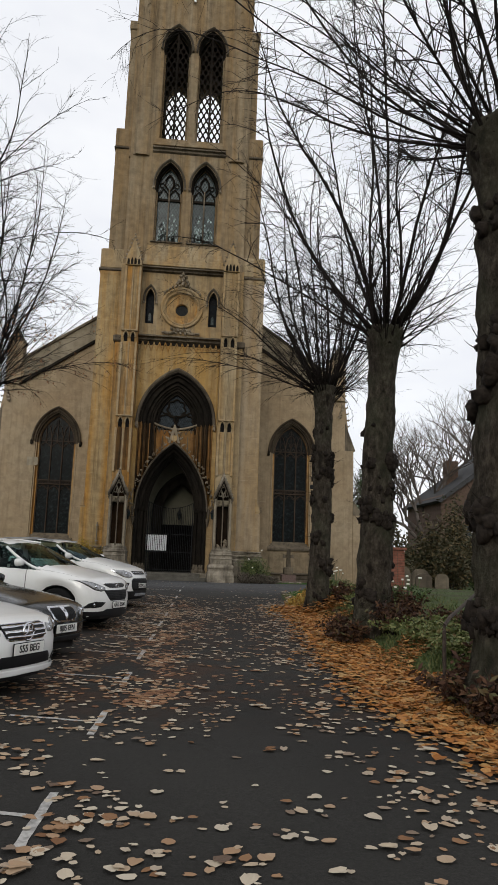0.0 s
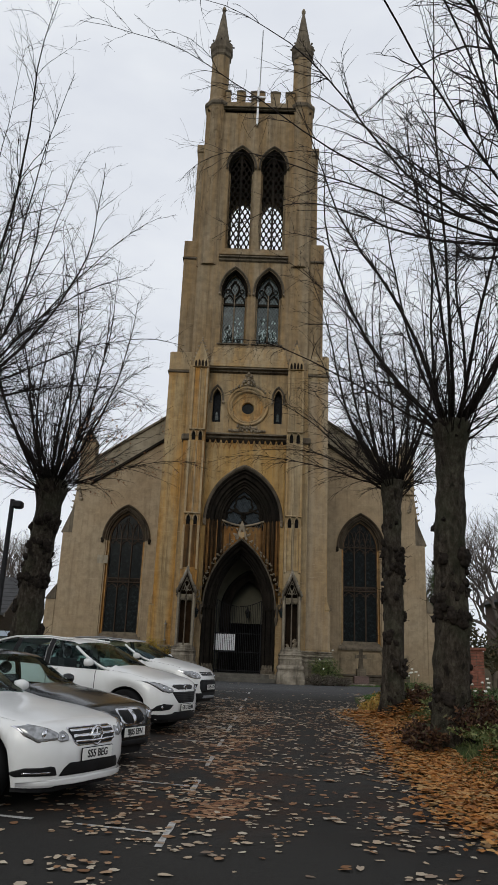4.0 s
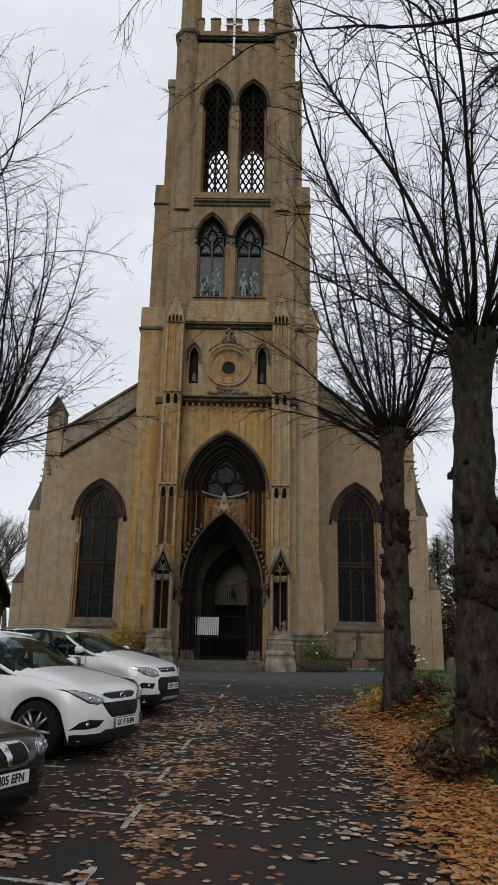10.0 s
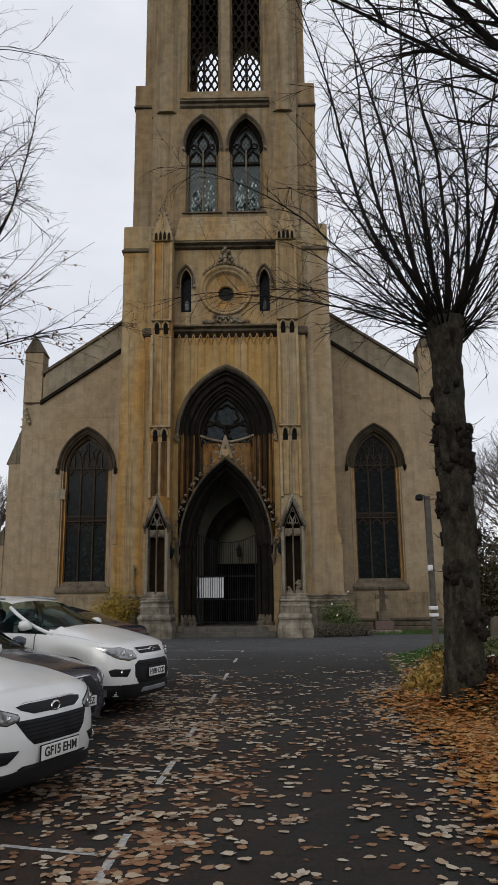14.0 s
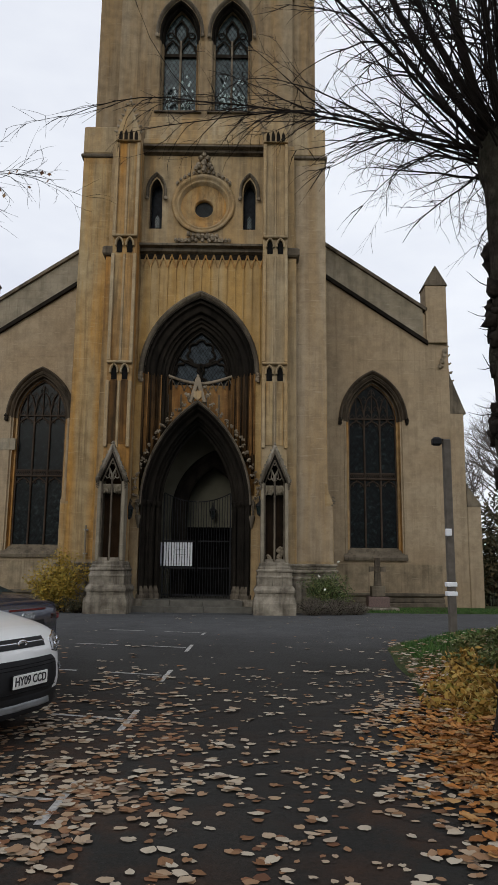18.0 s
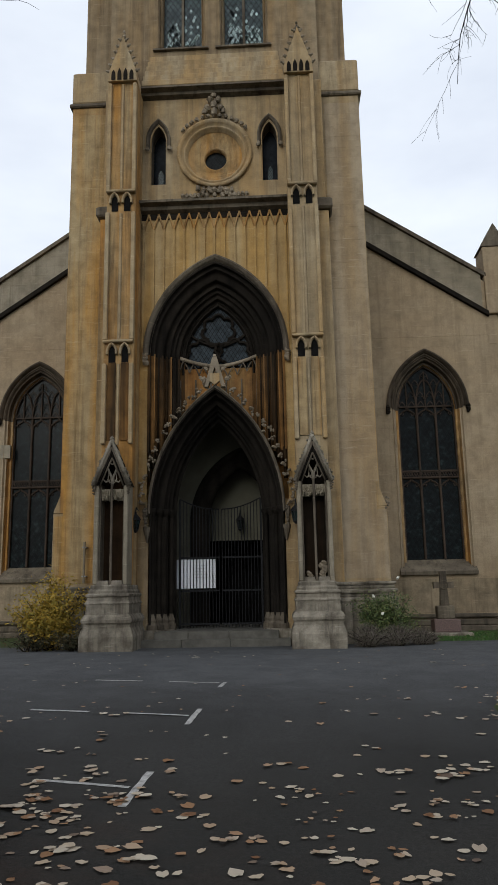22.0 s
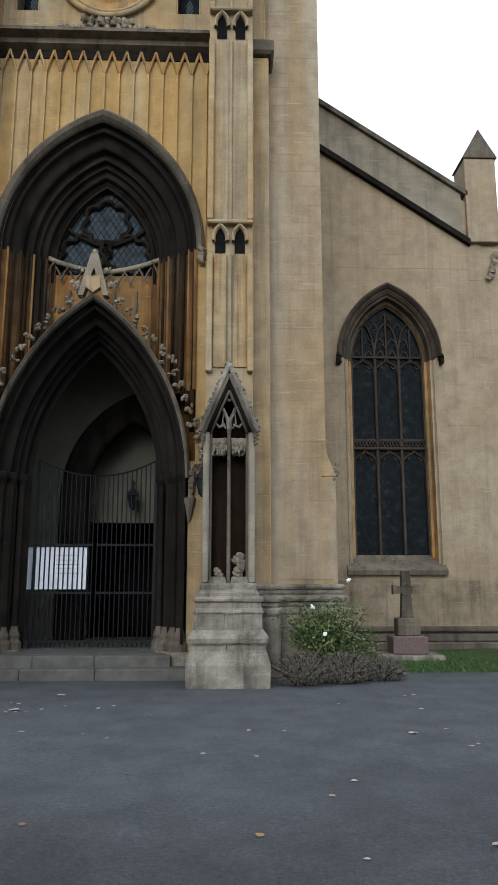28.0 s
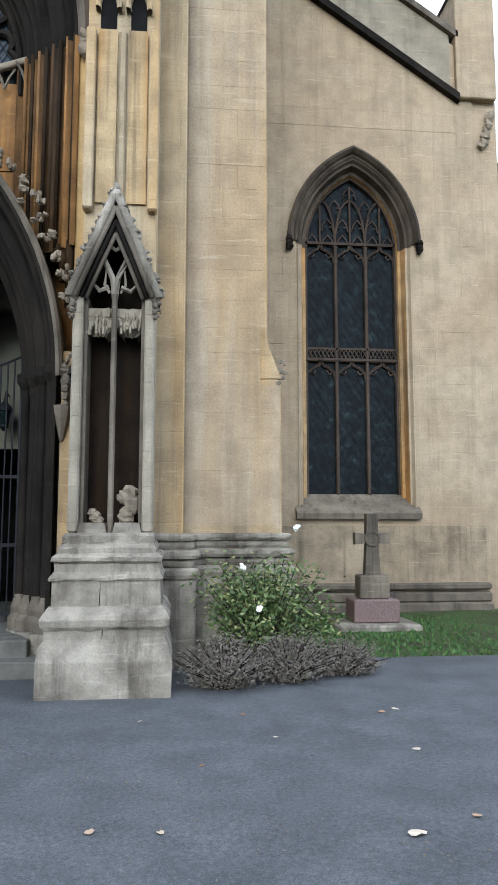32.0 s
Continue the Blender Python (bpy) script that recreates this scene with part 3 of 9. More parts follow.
def wall_panel(shape, x0, x1, z0, top, y0, y1, hole=None):
    """A piece of wall from y0 to y1 with one arched hole (cx, w, spring, apex, sill). top: height at x."""
    t = top if callable(top) else (lambda x: top)
    for sgn, y in ((1, y0), (-1, y1)):
        polys = []
        if hole is None:
            polys.append([(x0, z0), (x1, z0), (x1, t(x1)), (x0, t(x0))])
        else:
            cx, w, s, a, zs = hole
            out = opening(cx, w, s, a, zs)
            h = len(out) // 2
            left, right = out[:h + 1], out[h:]
            low = [(cx, z0)] if zs > z0 + 1e-4 else []
            if low:
                polys.append([(x0, z0), (cx, z0), (cx, zs)] + left + [(cx, t(cx)), (x0, t(x0))])
                polys.append([(cx, z0), (x1, z0), (x1, t(x1)), (cx, t(cx))] + right + [(cx, zs)])
            else:
                polys.append([(x0, z0)] + left + [(cx, t(cx)), (x0, t(x0))])
                polys.append([(x1, z0), (x1, t(x1)), (cx, t(cx))] + right)
        for p in polys:
            vs = [(x, y, z) for x, z in p]
            shape.add(vs, [tuple(range(len(vs))) if sgn > 0 else tuple(reversed(range(len(vs))))])
    if hole:
        cx, w, s, a, zs = hole
        out = opening(cx, w, s, a, zs)
        k = len(out)
        shape.add([(x, y0, z) for x, z in out] + [(x, y1, z) for x, z in out], [(i, i + 1, k + i + 1, k + i) for i in range(k - 1)] + [(k - 1, 0, k, 2 * k - 1)])
    shape.add([(x0, y0, t(x0)), (x1, y0, t(x1)), (x1, y1, t(x1)), (x0, y1, t(x0))], [(0, 1, 2, 3)])
    shape.add([(x0, y0, z0), (x0, y1, z0), (x0, y1, t(x0)), (x0, y0, t(x0))], [(0, 3, 2, 1)])
    shape.add([(x1, y0, z0), (x1, y1, z0), (x1, y1, t(x1)), (x1, y0, t(x1))], [(0, 1, 2, 3)])
    return shape


def ground_z(y):
    keys = ((-4.0, -0.11), (0.0, 0.0), (6.0, 0.125), (12.0, 0.275), (19.0, 0.465), (24.5, 0.665), (32.0, 0.756))
    y = min(max(y, -4.0), 32.0)
    for (a, za), (b2, zb) in zip(keys, keys[1:]):
        if y <= b2:
            return za + (zb - za) * (y - a) / (b2 - a)
    return 0.756


def bank_edge(y):
    """Where the drive ends and the leafy bank begins."""
    keys = ((-30.0, 3.6), (2.0, 3.2), (4.5, 2.95), (6.2, 2.65), (8.0, 2.42), (11.0, 2.55), (15.0, 2.85), (20.0, 3.0), (23.0, 3.28), (25.5, 3.5))
    for (a, xa), (b2, xb) in zip(keys, keys[1:]):
        if y <= b2:
            return xa + (xb - xa) * max(0.0, y - a) / (b2 - a)
    return 3.5 + (y - 25.5) * 0.9


def land_z(x, y):
    """Height of the ground, with the raised bank beside the drive."""
    z = ground_z(y)
    e = bank_edge(y)
    if x > e and y < 28.5:
        k = min(1.0, max(0.0, x - e - 0.25) / 1.2)
        f = min(1.0, max(0.0, (27.5 - y) / 4.0))
        z += 0.42 * f * k * k * (3 - 2 * k)
    return z


BASE = 0.756
CX = -0.53
AX = CX + 0.01

# ---- church tower ----
rng = random.Random(5)
tower = thing("church_tower", "tall buff limestone church tower with pinnacles and sooty arched porch", "church tower", CX, 33.0, BASE, kind="structure")
tower.matrix_basis = Matrix.Identity(4)
YW = 33.65


def crocket(shape, x, y, z, s, side=0.0):
    """A knob of carved foliage."""
    shape.blob((x, y, z), (s * 0.8, s * 0.7, s * 0.75), rng, 6, 4, 0.35)
    shape.blob((x + side * s * 0.9, y, z + s * 0.5), (s * 0.5, s * 0.5, s * 0.5), rng, 5, 4, 0.35)


def string_course(x0, x1, y, z0, z1, out, name="string_course", m="stone_trim", parent=tower):
    """A moulded ledge with a sloping top."""
    h = z1 - z0
    prof = [(y + 0.25, z0), (y, z0), (y - out * 0.45, z0 + h * 0.15), (y - out * 0.5, z0 + h * 0.4), (y - out, z0 + h * 0.5), (y - out, z0 + h * 0.68), (y, z1), (y + 0.25, z1)]
    return part(name, Shape().side(prof, x0, x1), M[m], parent)


# front wall, stage by stage
s = Shape()
wall_panel(s, CX - 1.97, CX + 1.97, BASE - 0.3, 11.98, YW, YW + 0.7, (AX, 1.74, 7.95, 10.44, BASE - 0.3))
part("lower_wall", s, M["stone_cream"], tower, "golden-stained stone above the great arch")
LX = 1.505
for sg in (-1, 1):
    s = Shape()
    cxl = CX + sg * LX
    wall_panel(s, cxl - 0.45, cxl + 0.45, 11.98, 15.6, YW + 0.06, YW + 0.75, (cxl, 0.2, 14.05, 14.5, 12.75))
    o0, o1 = (CX - 2.95, cxl - 0.45) if sg < 0 else (cxl + 0.45, CX + 2.95)
    wall_panel(s, o0, o1, 11.98, 15.6, YW + 0.06, YW + 0.75)
    part("clock_stage_wall", s, M["stone"], tower)
# centre panel with the round recess
s = Shape()
n = 40
RC, RZ, RR = CX + 0.02, 13.6, 0.92
ring = [(RC + RR * math.cos(2 * math.pi * k / n + math.pi), RZ + RR * math.sin(2 * math.pi * k / n + math.pi)) for k in range(n + 1)]
low = [(CX - 1.055, RZ), (CX - 1.055, 11.98), (CX + 1.055, 11.98), (CX + 1.055, RZ)]
s.add([(x, YW + 0.06, z) for x, z in low + list(reversed(ring[:n // 2 + 1]))], [tuple(range(4 + n // 2 + 1))])
upp = [(CX + 1.055, RZ), (CX + 1.055, 15.6), (CX - 1.055, 15.6), (CX - 1.055, RZ)]
s.add([(x, YW + 0.06, z) for x, z in upp + list(reversed(ring[n // 2:]))], [tuple(range(4 + n // 2 + 1))])
part("rose_stage_wall", s, M["stone"], tower)


def lathe_ring(cx, cz, prof, nn=40):
    """A ring moulding in an upright wall: profile of (radius, y)."""
    t = Shape()
    for r, y in prof:
        t.v.extend([(cx + r * math.cos(2 * math.pi * k / nn), y, cz + r * math.sin(2 * math.pi * k / nn)) for k in range(nn)])
    for i in range(len(prof) - 1):
        for k in range(nn):
            a, b2 = i * nn + k, i * nn + (k + 1) % nn
            t.f.append((a, b2, b2 + nn, a + nn))
    return t


rose = part("rose_window", lathe_ring(RC, RZ, [(1.0, YW + 0.06), (1.02, YW - 0.02), (0.96, YW - 0.05), (0.9, YW), (0.86, YW + 0.1), (0.84, YW + 0.05), (0.8, YW + 0.05), (0.78, YW + 0.14), (0.74, YW + 0.16), (0.73, YW + 0.2)]), M["stone"], tower, smooth=True)
part("splayed_recess", lathe_ring(RC, RZ, [(0.73, YW + 0.2), (0.36, YW + 0.36), (0.34, YW + 0.32), (0.30, YW + 0.35), (0.29, YW + 0.5)]), M["stone_gold"], rose, smooth=True)
part("pane", Shape().add([(RC + 0.30 * math.cos(k * math.pi / 12), YW + 0.48, RZ + 0.30 * math.sin(k * math.pi / 12)) for k in range(24)], [tuple(reversed(range(24)))]), M["glass_leaded"], rose)


def lattice(cx, half, z0, z1, y, step, thick, inside):
    """Diagonal lead cames clipped to an outline."""
    t = Shape()
    for sgn in (-1, 1):
        k = -40
        while k < 60:
            pts = []
            for j in range(121):
                z = z0 + (z1 - z0) * j / 120
                x = cx + k * step + sgn * (z - z0) * 0.62
                if abs(x - cx) <= half and inside(x - cx, z):
                    pts.append((x, z))
                elif pts:
                    break
            if len(pts) > 2:
                (xa, za), (xb, zb) = pts[0], pts[-1]
                t.add([(xa - thick, y, za), (xa + thick, y, za), (xb + thick, y, zb), (xb - thick, y, zb)], [(0, 1, 2, 3)])
            k += 1
    return t


def in_arch(w, s0, a):
    c = ((a - s0) ** 2 - w * w) / (2 * w)
    r = w + c
    return lambda x, z: (abs(x) < w) if z <= s0 else ((abs(x) + c) ** 2 + (z - s0) ** 2 < r * r)


part("came", lattice(RC, 0.27, RZ - 0.3, RZ + 0.3, YW + 0.465, 0.09, 0.006, lambda x, z: x * x + (z - RZ) ** 2 < 0.07), M["lead"], rose)
# carved crest above and below the rose
for zc, up in ((RZ + 1.0, 1), (RZ - 1.05, -1)):
    s = Shape()
    if up > 0:
        for k in range(13):
            a = math.pi * (0.22 + 0.56 * k / 12)
            crocket(s, RC + 1.1 * math.cos(a), YW - 0.02, RZ + 1.1 * math.sin(a), 0.075)
        for dx, dz, q in ((0, 0.35, 0.13), (-0.15, 0.28, 0.1), (0.15, 0.28, 0.1), (-0.1, 0.5, 0.1), (0.1, 0.5, 0.1), (0, 0.62, 0.09), (-0.22, 0.18, 0.09), (0.22, 0.18, 0.09), (0, 0.8, 0.06), (0, 0.15, 0.12)):
            crocket(s, RC + dx * 1.15, YW - 0.06, RZ + 1.0 + dz * 1.12, q * 1.1)
    else:
        for k in range(17):
            dx = -0.85 + 1.7 * k / 16
            crocket(s, RC + dx, YW - 0.03, RZ - 1.28 + 0.16 * max(0, 1 - abs(dx) / 0.5) * (k % 2), 0.085)
        for dx in (-0.45, -0.3, -0.15, 0, 0.15, 0.3, 0.45):
            crocket(s, RC + dx, YW - 0.03, RZ - 1.1 + rng.uniform(-0.05, 0.05), 0.1)
    part("carved_crest", s, M["carving"], tower, "crisp carved leafwork")
# lancets
for sg in (-1, 1):
    cxl = CX + sg * LX
    lan = part("lancet_window", Shape().add([(x, YW + 0.5, z) for x, z in opening(cxl, 0.21, 14.05, 14.5, 12.7)], [tuple(range(31))]), M["glass_dark"], tower)
    part("hood", arch_band(Shape(), cxl, 0.33, 14.05, 14.69, 13.8, [(0.0, YW + 0.06), (0.0, YW - 0.02), (0.04, YW - 0.05), (0.08, YW), (0.11, YW + 0.1)]), M["stone_trim"], lan)
    part("reveal", arch_band(Shape(), cxl, 0.225, 14.05, 14.53, 12.75, [(0.0, YW + 0.055), (0.024, YW + 0.09), (0.03, YW + 0.46)]), M["stone_trim"], lan)
    t = Shape()
    for q in (-1, 1):
        crocket(t, cxl + q * 0.3, YW - 0.03, 13.77, 0.085)
    part("hood_stop", t, M["carving"], lan)
    part("pane", Shape().add([(cxl - 0.07, YW + 0.485, 13.0), (cxl + 0.07, YW + 0.485, 13.0), (cxl + 0.07, YW + 0.485, 13.3), (cxl, YW + 0.485, 13.45), (cxl - 0.07, YW + 0.485, 13.3)], [(0, 1, 2, 3, 4)]), M["glass_teal"], lan)
    part("came", lattice(cxl, 0.16, 12.95, 13.45, YW + 0.475, 0.06, 0.005, lambda x, z: abs(x) < 0.08), M["lead"], lan)

# window stage and belfry: pairs of deeply recessed arched openings
for zb, zt, wz, sp, ap, w, cs in ((15.6, 21.6, 16.95, 19.9, 21.12, 0.66, (-0.905, 0.85)), (21.6, 31.2, 22.4, 27.45, 28.6, 0.68, (-0.86, 0.905))):
    for back in (0, 1):
        if back and zb < 20:
            continue
        y0, y1 = (YW + 0.15, YW + 0.85) if not back else (38.4, 39.0)
        s = Shape()
        mid = CX + (cs[0] + cs[1]) / 2
        wall_panel(s, CX - 2.9, mid, zb, zt, y0, y1, (CX + cs[0], w, sp, ap, wz))
        wall_panel(s, mid, CX + 2.9, zb, zt, y0, y1, (CX + cs[1], w, sp, ap, wz))
        part("belfry_wall" if zb > 20 else "window_stage_wall", s, M["stone_tower"], tower)
    for c0 in cs:
        cx = CX + c0
        name = "belfry_opening" if zb > 20 else "tower_window"
        hood = part(name, arch_band(Shape(), cx, w + 0.15, sp, ap + 0.2, sp - 0.15, [(0.0, YW + 0.15), (0.0, YW + 0.04), (0.04, YW), (0.08, YW + 0.05), (0.11, YW + 0.15)]), M["stone_trim"], tower)
        part("jamb", arch_band(Shape(), cx, w + 0.03, sp, ap + 0.04, wz, [(0.0, YW + 0.147), (0.03, YW + 0.12), (0.06, YW + 0.18), (0.07, YW + 0.34), (0.11, YW + 0.31), (0.13, YW + 0.36), (0.14, YW + 0.6)]), M["stone_tower"], hood)
        # Recessed arch head coloured near black for soot and shade together.
        part("arch_reveal", arch_band(Shape(), cx, w + 0.02, sp, ap + 0.03, sp - 0.3, [(0.0, YW + 0.13), (0.03, YW + 0.115), (0.055, YW + 0.178), (0.063, YW + 0.335), (0.10, YW + 0.305), (0.122, YW + 0.355), (0.13, YW + 0.6)]), M["stone_soot_shade"], hood, "arch stones dark with soot and painted shade")
        ww, ss, aa = inset(w, sp, ap, 0.1)
        ins = in_arch(ww, ss, aa)
        if zb > 20:
            # pierced stone lattice with real gaps
            t = Shape()
            rows = int((aa - wz) / 0.27)
            for r in range(rows + 1):
                z = wz + r * 0.27
                for k in range(-3, 4):
                    x = (k + 0.5 * (r % 2)) * 0.29
                    for q in (-1, 1):
                        x2, z2 = x + q * 0.145, z + 0.27
                        if ins(x * 0.98, z) and ins(x2 * 0.98, min(z2, aa - 0.05)):
                            t.tube([(cx + x, YW + 0.5, z), (cx + x + q * 0.045, YW + 0.5, z + 0.13), (cx + x2, YW + 0.5, z2)], [0.06, 0.038, 0.06], 4)
            part("lattice", t, M["stone_soot_shade"], hood)
            part("mullion", Shape().box(cx - 0.05, cx + 0.05, YW + 0.42, YW + 0.56, wz, aa - 0.02), M["stone_soot_shade"], hood)
        else:
            yg = YW + 0.62
            part("pane", Shape().add([(x, yg, z) for x, z in opening(cx, ww + 0.02, ss, aa + 0.02, wz)], [tuple(range(31))]), M["glass_teal"], hood)
            part("came", lattice(cx, ww, wz, aa, yg - 0.01, 0.15, 0.009, ins), M["lead"], hood)
            part("mullion", Shape().box(cx - 0.035, cx + 0.035, yg - 0.1, yg, wz, sp), M["stone_trim"], hood)
            t = Shape()
            for q in (-1, 1):
                # cusped heads of the two lights, foils above them
                t.tube([(cx + q * 0.55, yg - 0.06, sp - 0.5), (cx + q * 0.47, yg - 0.06, sp - 0.2), (cx + q * 0.28, yg - 0.06, sp + 0.02), (cx + q * 0.09, yg - 0.06, sp - 0.2), (cx, yg - 0.06, sp - 0.5)], 0.04, 4)
                t.tube([(cx, yg - 0.06, sp - 0.1), (cx + q * 0.2, yg - 0.06, sp + 0.2), (cx + q * 0.2, yg - 0.06, sp + 0.5), (cx, yg - 0.06, sp + 0.8)], 0.045, 4)
                t.tube([(cx + q * (0.36 + 0.12 * math.cos(j * 1.047)), yg - 0.06, sp + 0.22 + 0.12 * math.sin(j * 1.047)) for j in range(7)], 0.03, 4)
            t.box(cx - ww, cx + ww, yg - 0.09, yg - 0.02, sp - 0.62, sp - 0.5)
            part("tracery", t, M["stone_soot_shade"], hood)
            # pale lower quarries, painted for sky light coming through
            t = Shape()
            for k in range(190):
                x, z = cx + (rng.randint(-6, 6) + 0.5 * (k % 2)) * 0.075, wz + 0.05 + 0.105 * int(abs(rng.gauss(0, 5.5)))
                if z < wz + 1.7 and abs(x - cx) < 0.46:
                    t.add([(x - 0.05, yg - 0.005, z), (x, yg - 0.005, z - 0.08), (x + 0.05, yg - 0.005, z), (x, yg - 0.005, z + 0.08)], [(0, 1, 2, 3)])
            part("clear_quarry", t, M["clear"], hood)
    for c0 in cs if zb < 20 else ():
        t = Shape()
        for q in (-1, 1):
            crocket(t, CX + c0 + q * (w + 0.1), YW + 0.04, sp - 0.18, 0.1)
        part("hood_stop", t, M["carving"], tower)
# stepped sills and strings
for k in range(7):
    part("weathering_step", Shape().box(CX - 1.95 + k * 0.03, CX + 1.95 - k * 0.03, YW - 0.16 + k * 0.055, YW + 0.4, 15.6 + k * 0.19, 15.787 + k * 0.19, 0.02), M["stone"], tower)
for c0 in (-0.905, 0.85):
    part("window_sill", Shape().side([(YW + 0.06, 16.9), (YW + 0.06, 16.95), (YW + 0.6, 17.1), (YW + 0.6, 16.9)], CX + c0 - 0.78, CX + c0 + 0.78), M["stone_trim"], tower)
string_course(CX - 1.98, CX + 1.98, YW + 0.06, 15.3, 15.6, 0.34)
for k in range(3):
    part("weathering_step", Shape().box(CX - 1.8 + k * 0.06, CX + 1.8 - k * 0.06, YW + 0.0 + k * 0.06, YW + 0.4, 21.97 + k * 0.14, 22.107 + k * 0.14, 0.02), M["stone_tower"], tower)
string_course(CX - 1.8, CX + 1.8, YW + 0.15, 21.6, 21.97, 0.24)
string_course(CX - 1.97, CX + 1.97, YW, 11.84, 12.2, 0.34)
string_course(CX - 2.0, CX + 2.0, YW + 0.15, 31.15, 31.35, 0.22)
# side and back walls of the tower shaft, floor over the window stage
for sg in (-1, 1):
    x0, x1 = (CX - 2.9, CX - 2.2) if sg < 0 else (CX + 2.2, CX + 2.9)
    part("shaft_wall", Shape().box(x0, x1, YW + 0.85, 38.4, BASE - 0.3, 31.2), M["stone"], tower)
part("shaft_wall", Shape().box(CX - 2.9, CX + 2.9, 38.4, 39.0, 9.0, 21.6), M["stone"], tower)
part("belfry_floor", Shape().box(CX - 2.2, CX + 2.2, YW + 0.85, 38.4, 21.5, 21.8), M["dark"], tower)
# Black sheet behind the front stands for the unlit shaft.
part("shade_backing", Shape().box(CX - 2.2, CX + 2.2, YW + 0.86, YW + 0.95, 7.4, 21.5), M["dark"], tower)
part("tower_roof", Shape().box(CX - 2.9, CX + 2.9, YW + 0.15, 39.0, 31.0, 31.2), M["slate"], tower)
# parapet
part("parapet", Shape().box(CX - 2.0, CX + 2.0, YW + 0.12, YW + 0.42, 31.2, 31.72), M["stone_tower"], tower)
for x0, x1 in ((-1.95, -1.66), (-1.31, -0.83), (-0.5, 0.26), (0.6, 1.12), (1.44, 1.95)):
    me = part("merlon", Shape().box(CX + x0, CX + x1, YW + 0.12, YW + 0.42, 31.72, 32.4), M["stone_tower"], tower)
    xm, hm = CX + (x0 + x1) / 2, (x1 - x0) / 2 + 0.03
    part("coping", Shape().prism([(xm - hm, 32.4), (xm + hm, 32.4), (xm + hm, 32.46), (xm, 32.52), (xm - hm, 32.46)], YW + 0.08, YW + 0.46), M["stone_trim"], me)
# turrets
for sg in (-1, 1):
    tx, ty = CX + sg * 2.36, YW + 0.62
    s = Shape().turned(tx, ty, [(0.68, 21.4), (0.68, 31.3), (0.76, 31.45), (0.78, 31.7), (0.66, 31.85), (0.58, 32.0), (0.54, 32.2), (0.53, 35.1)], 8, math.pi / 8)
    tur = part("turret", s, M["stone_tower"], tower, "octagonal stone turret")
    part("turret_band", Shape().turned(tx, ty, [(0.7, 31.36), (0.79, 31.46), (0.80, 31.62), (0.7, 31.76)], 8, math.pi / 8), M["stone_trim"], tur)
    part("turret_cornice", Shape().turned(tx, ty, [(0.53, 35.0), (0.60, 35.1), (0.60, 35.35), (0.68, 35.5), (0.68, 35.95), (0.62, 36.0), (0.5, 36.06)], 8, math.pi / 8), M["stone_trim"], tur)
    t = Shape()
    for k in range(8):
        a = k * math.pi / 4
        crocket(t, tx + 0.68 * math.cos(a), ty + 0.68 * math.sin(a), 35.98, 0.075)
    part("cornice_knob", t, M["stone_trim"], tur)
    part("spirelet", Shape().turned(tx, ty, [(0.5, 36.05), (0.3, 37.2), (0.13, 38.3), (0.07, 38.65)], 8, math.pi / 8), M["stone_trim"], tur)
    part("finial", Shape().turned(tx, ty, [(0.06, 38.6), (0.12, 38.7), (0.12, 38.85), (0.05, 39.0)], 8), M["carving"], tur)
    # cusped panels on the turret faces below the band
    for k in (-1, 0, 1):
        a = -math.pi / 2 + k * math.pi / 4
        ux, uy = math.cos(a), math.sin(a)
        for z0 in (30.5, 29.1):
            t = Shape()
            for q in (-1, 1):
                t.tube([(tx + 0.64 * ux - q * 0.17 * uy, ty + 0.64 * uy + q * 0.17 * ux, z0), (tx + 0.64 * ux - q * 0.17 * uy, ty + 0.64 * uy + q * 0.17 * ux, z0 + 0.45), (tx + 0.65 * ux, ty + 0.65 * uy, z0 + 0.72)], 0.035, 4)
            part("panel_moulding", t, M["stone_tower"], tur)
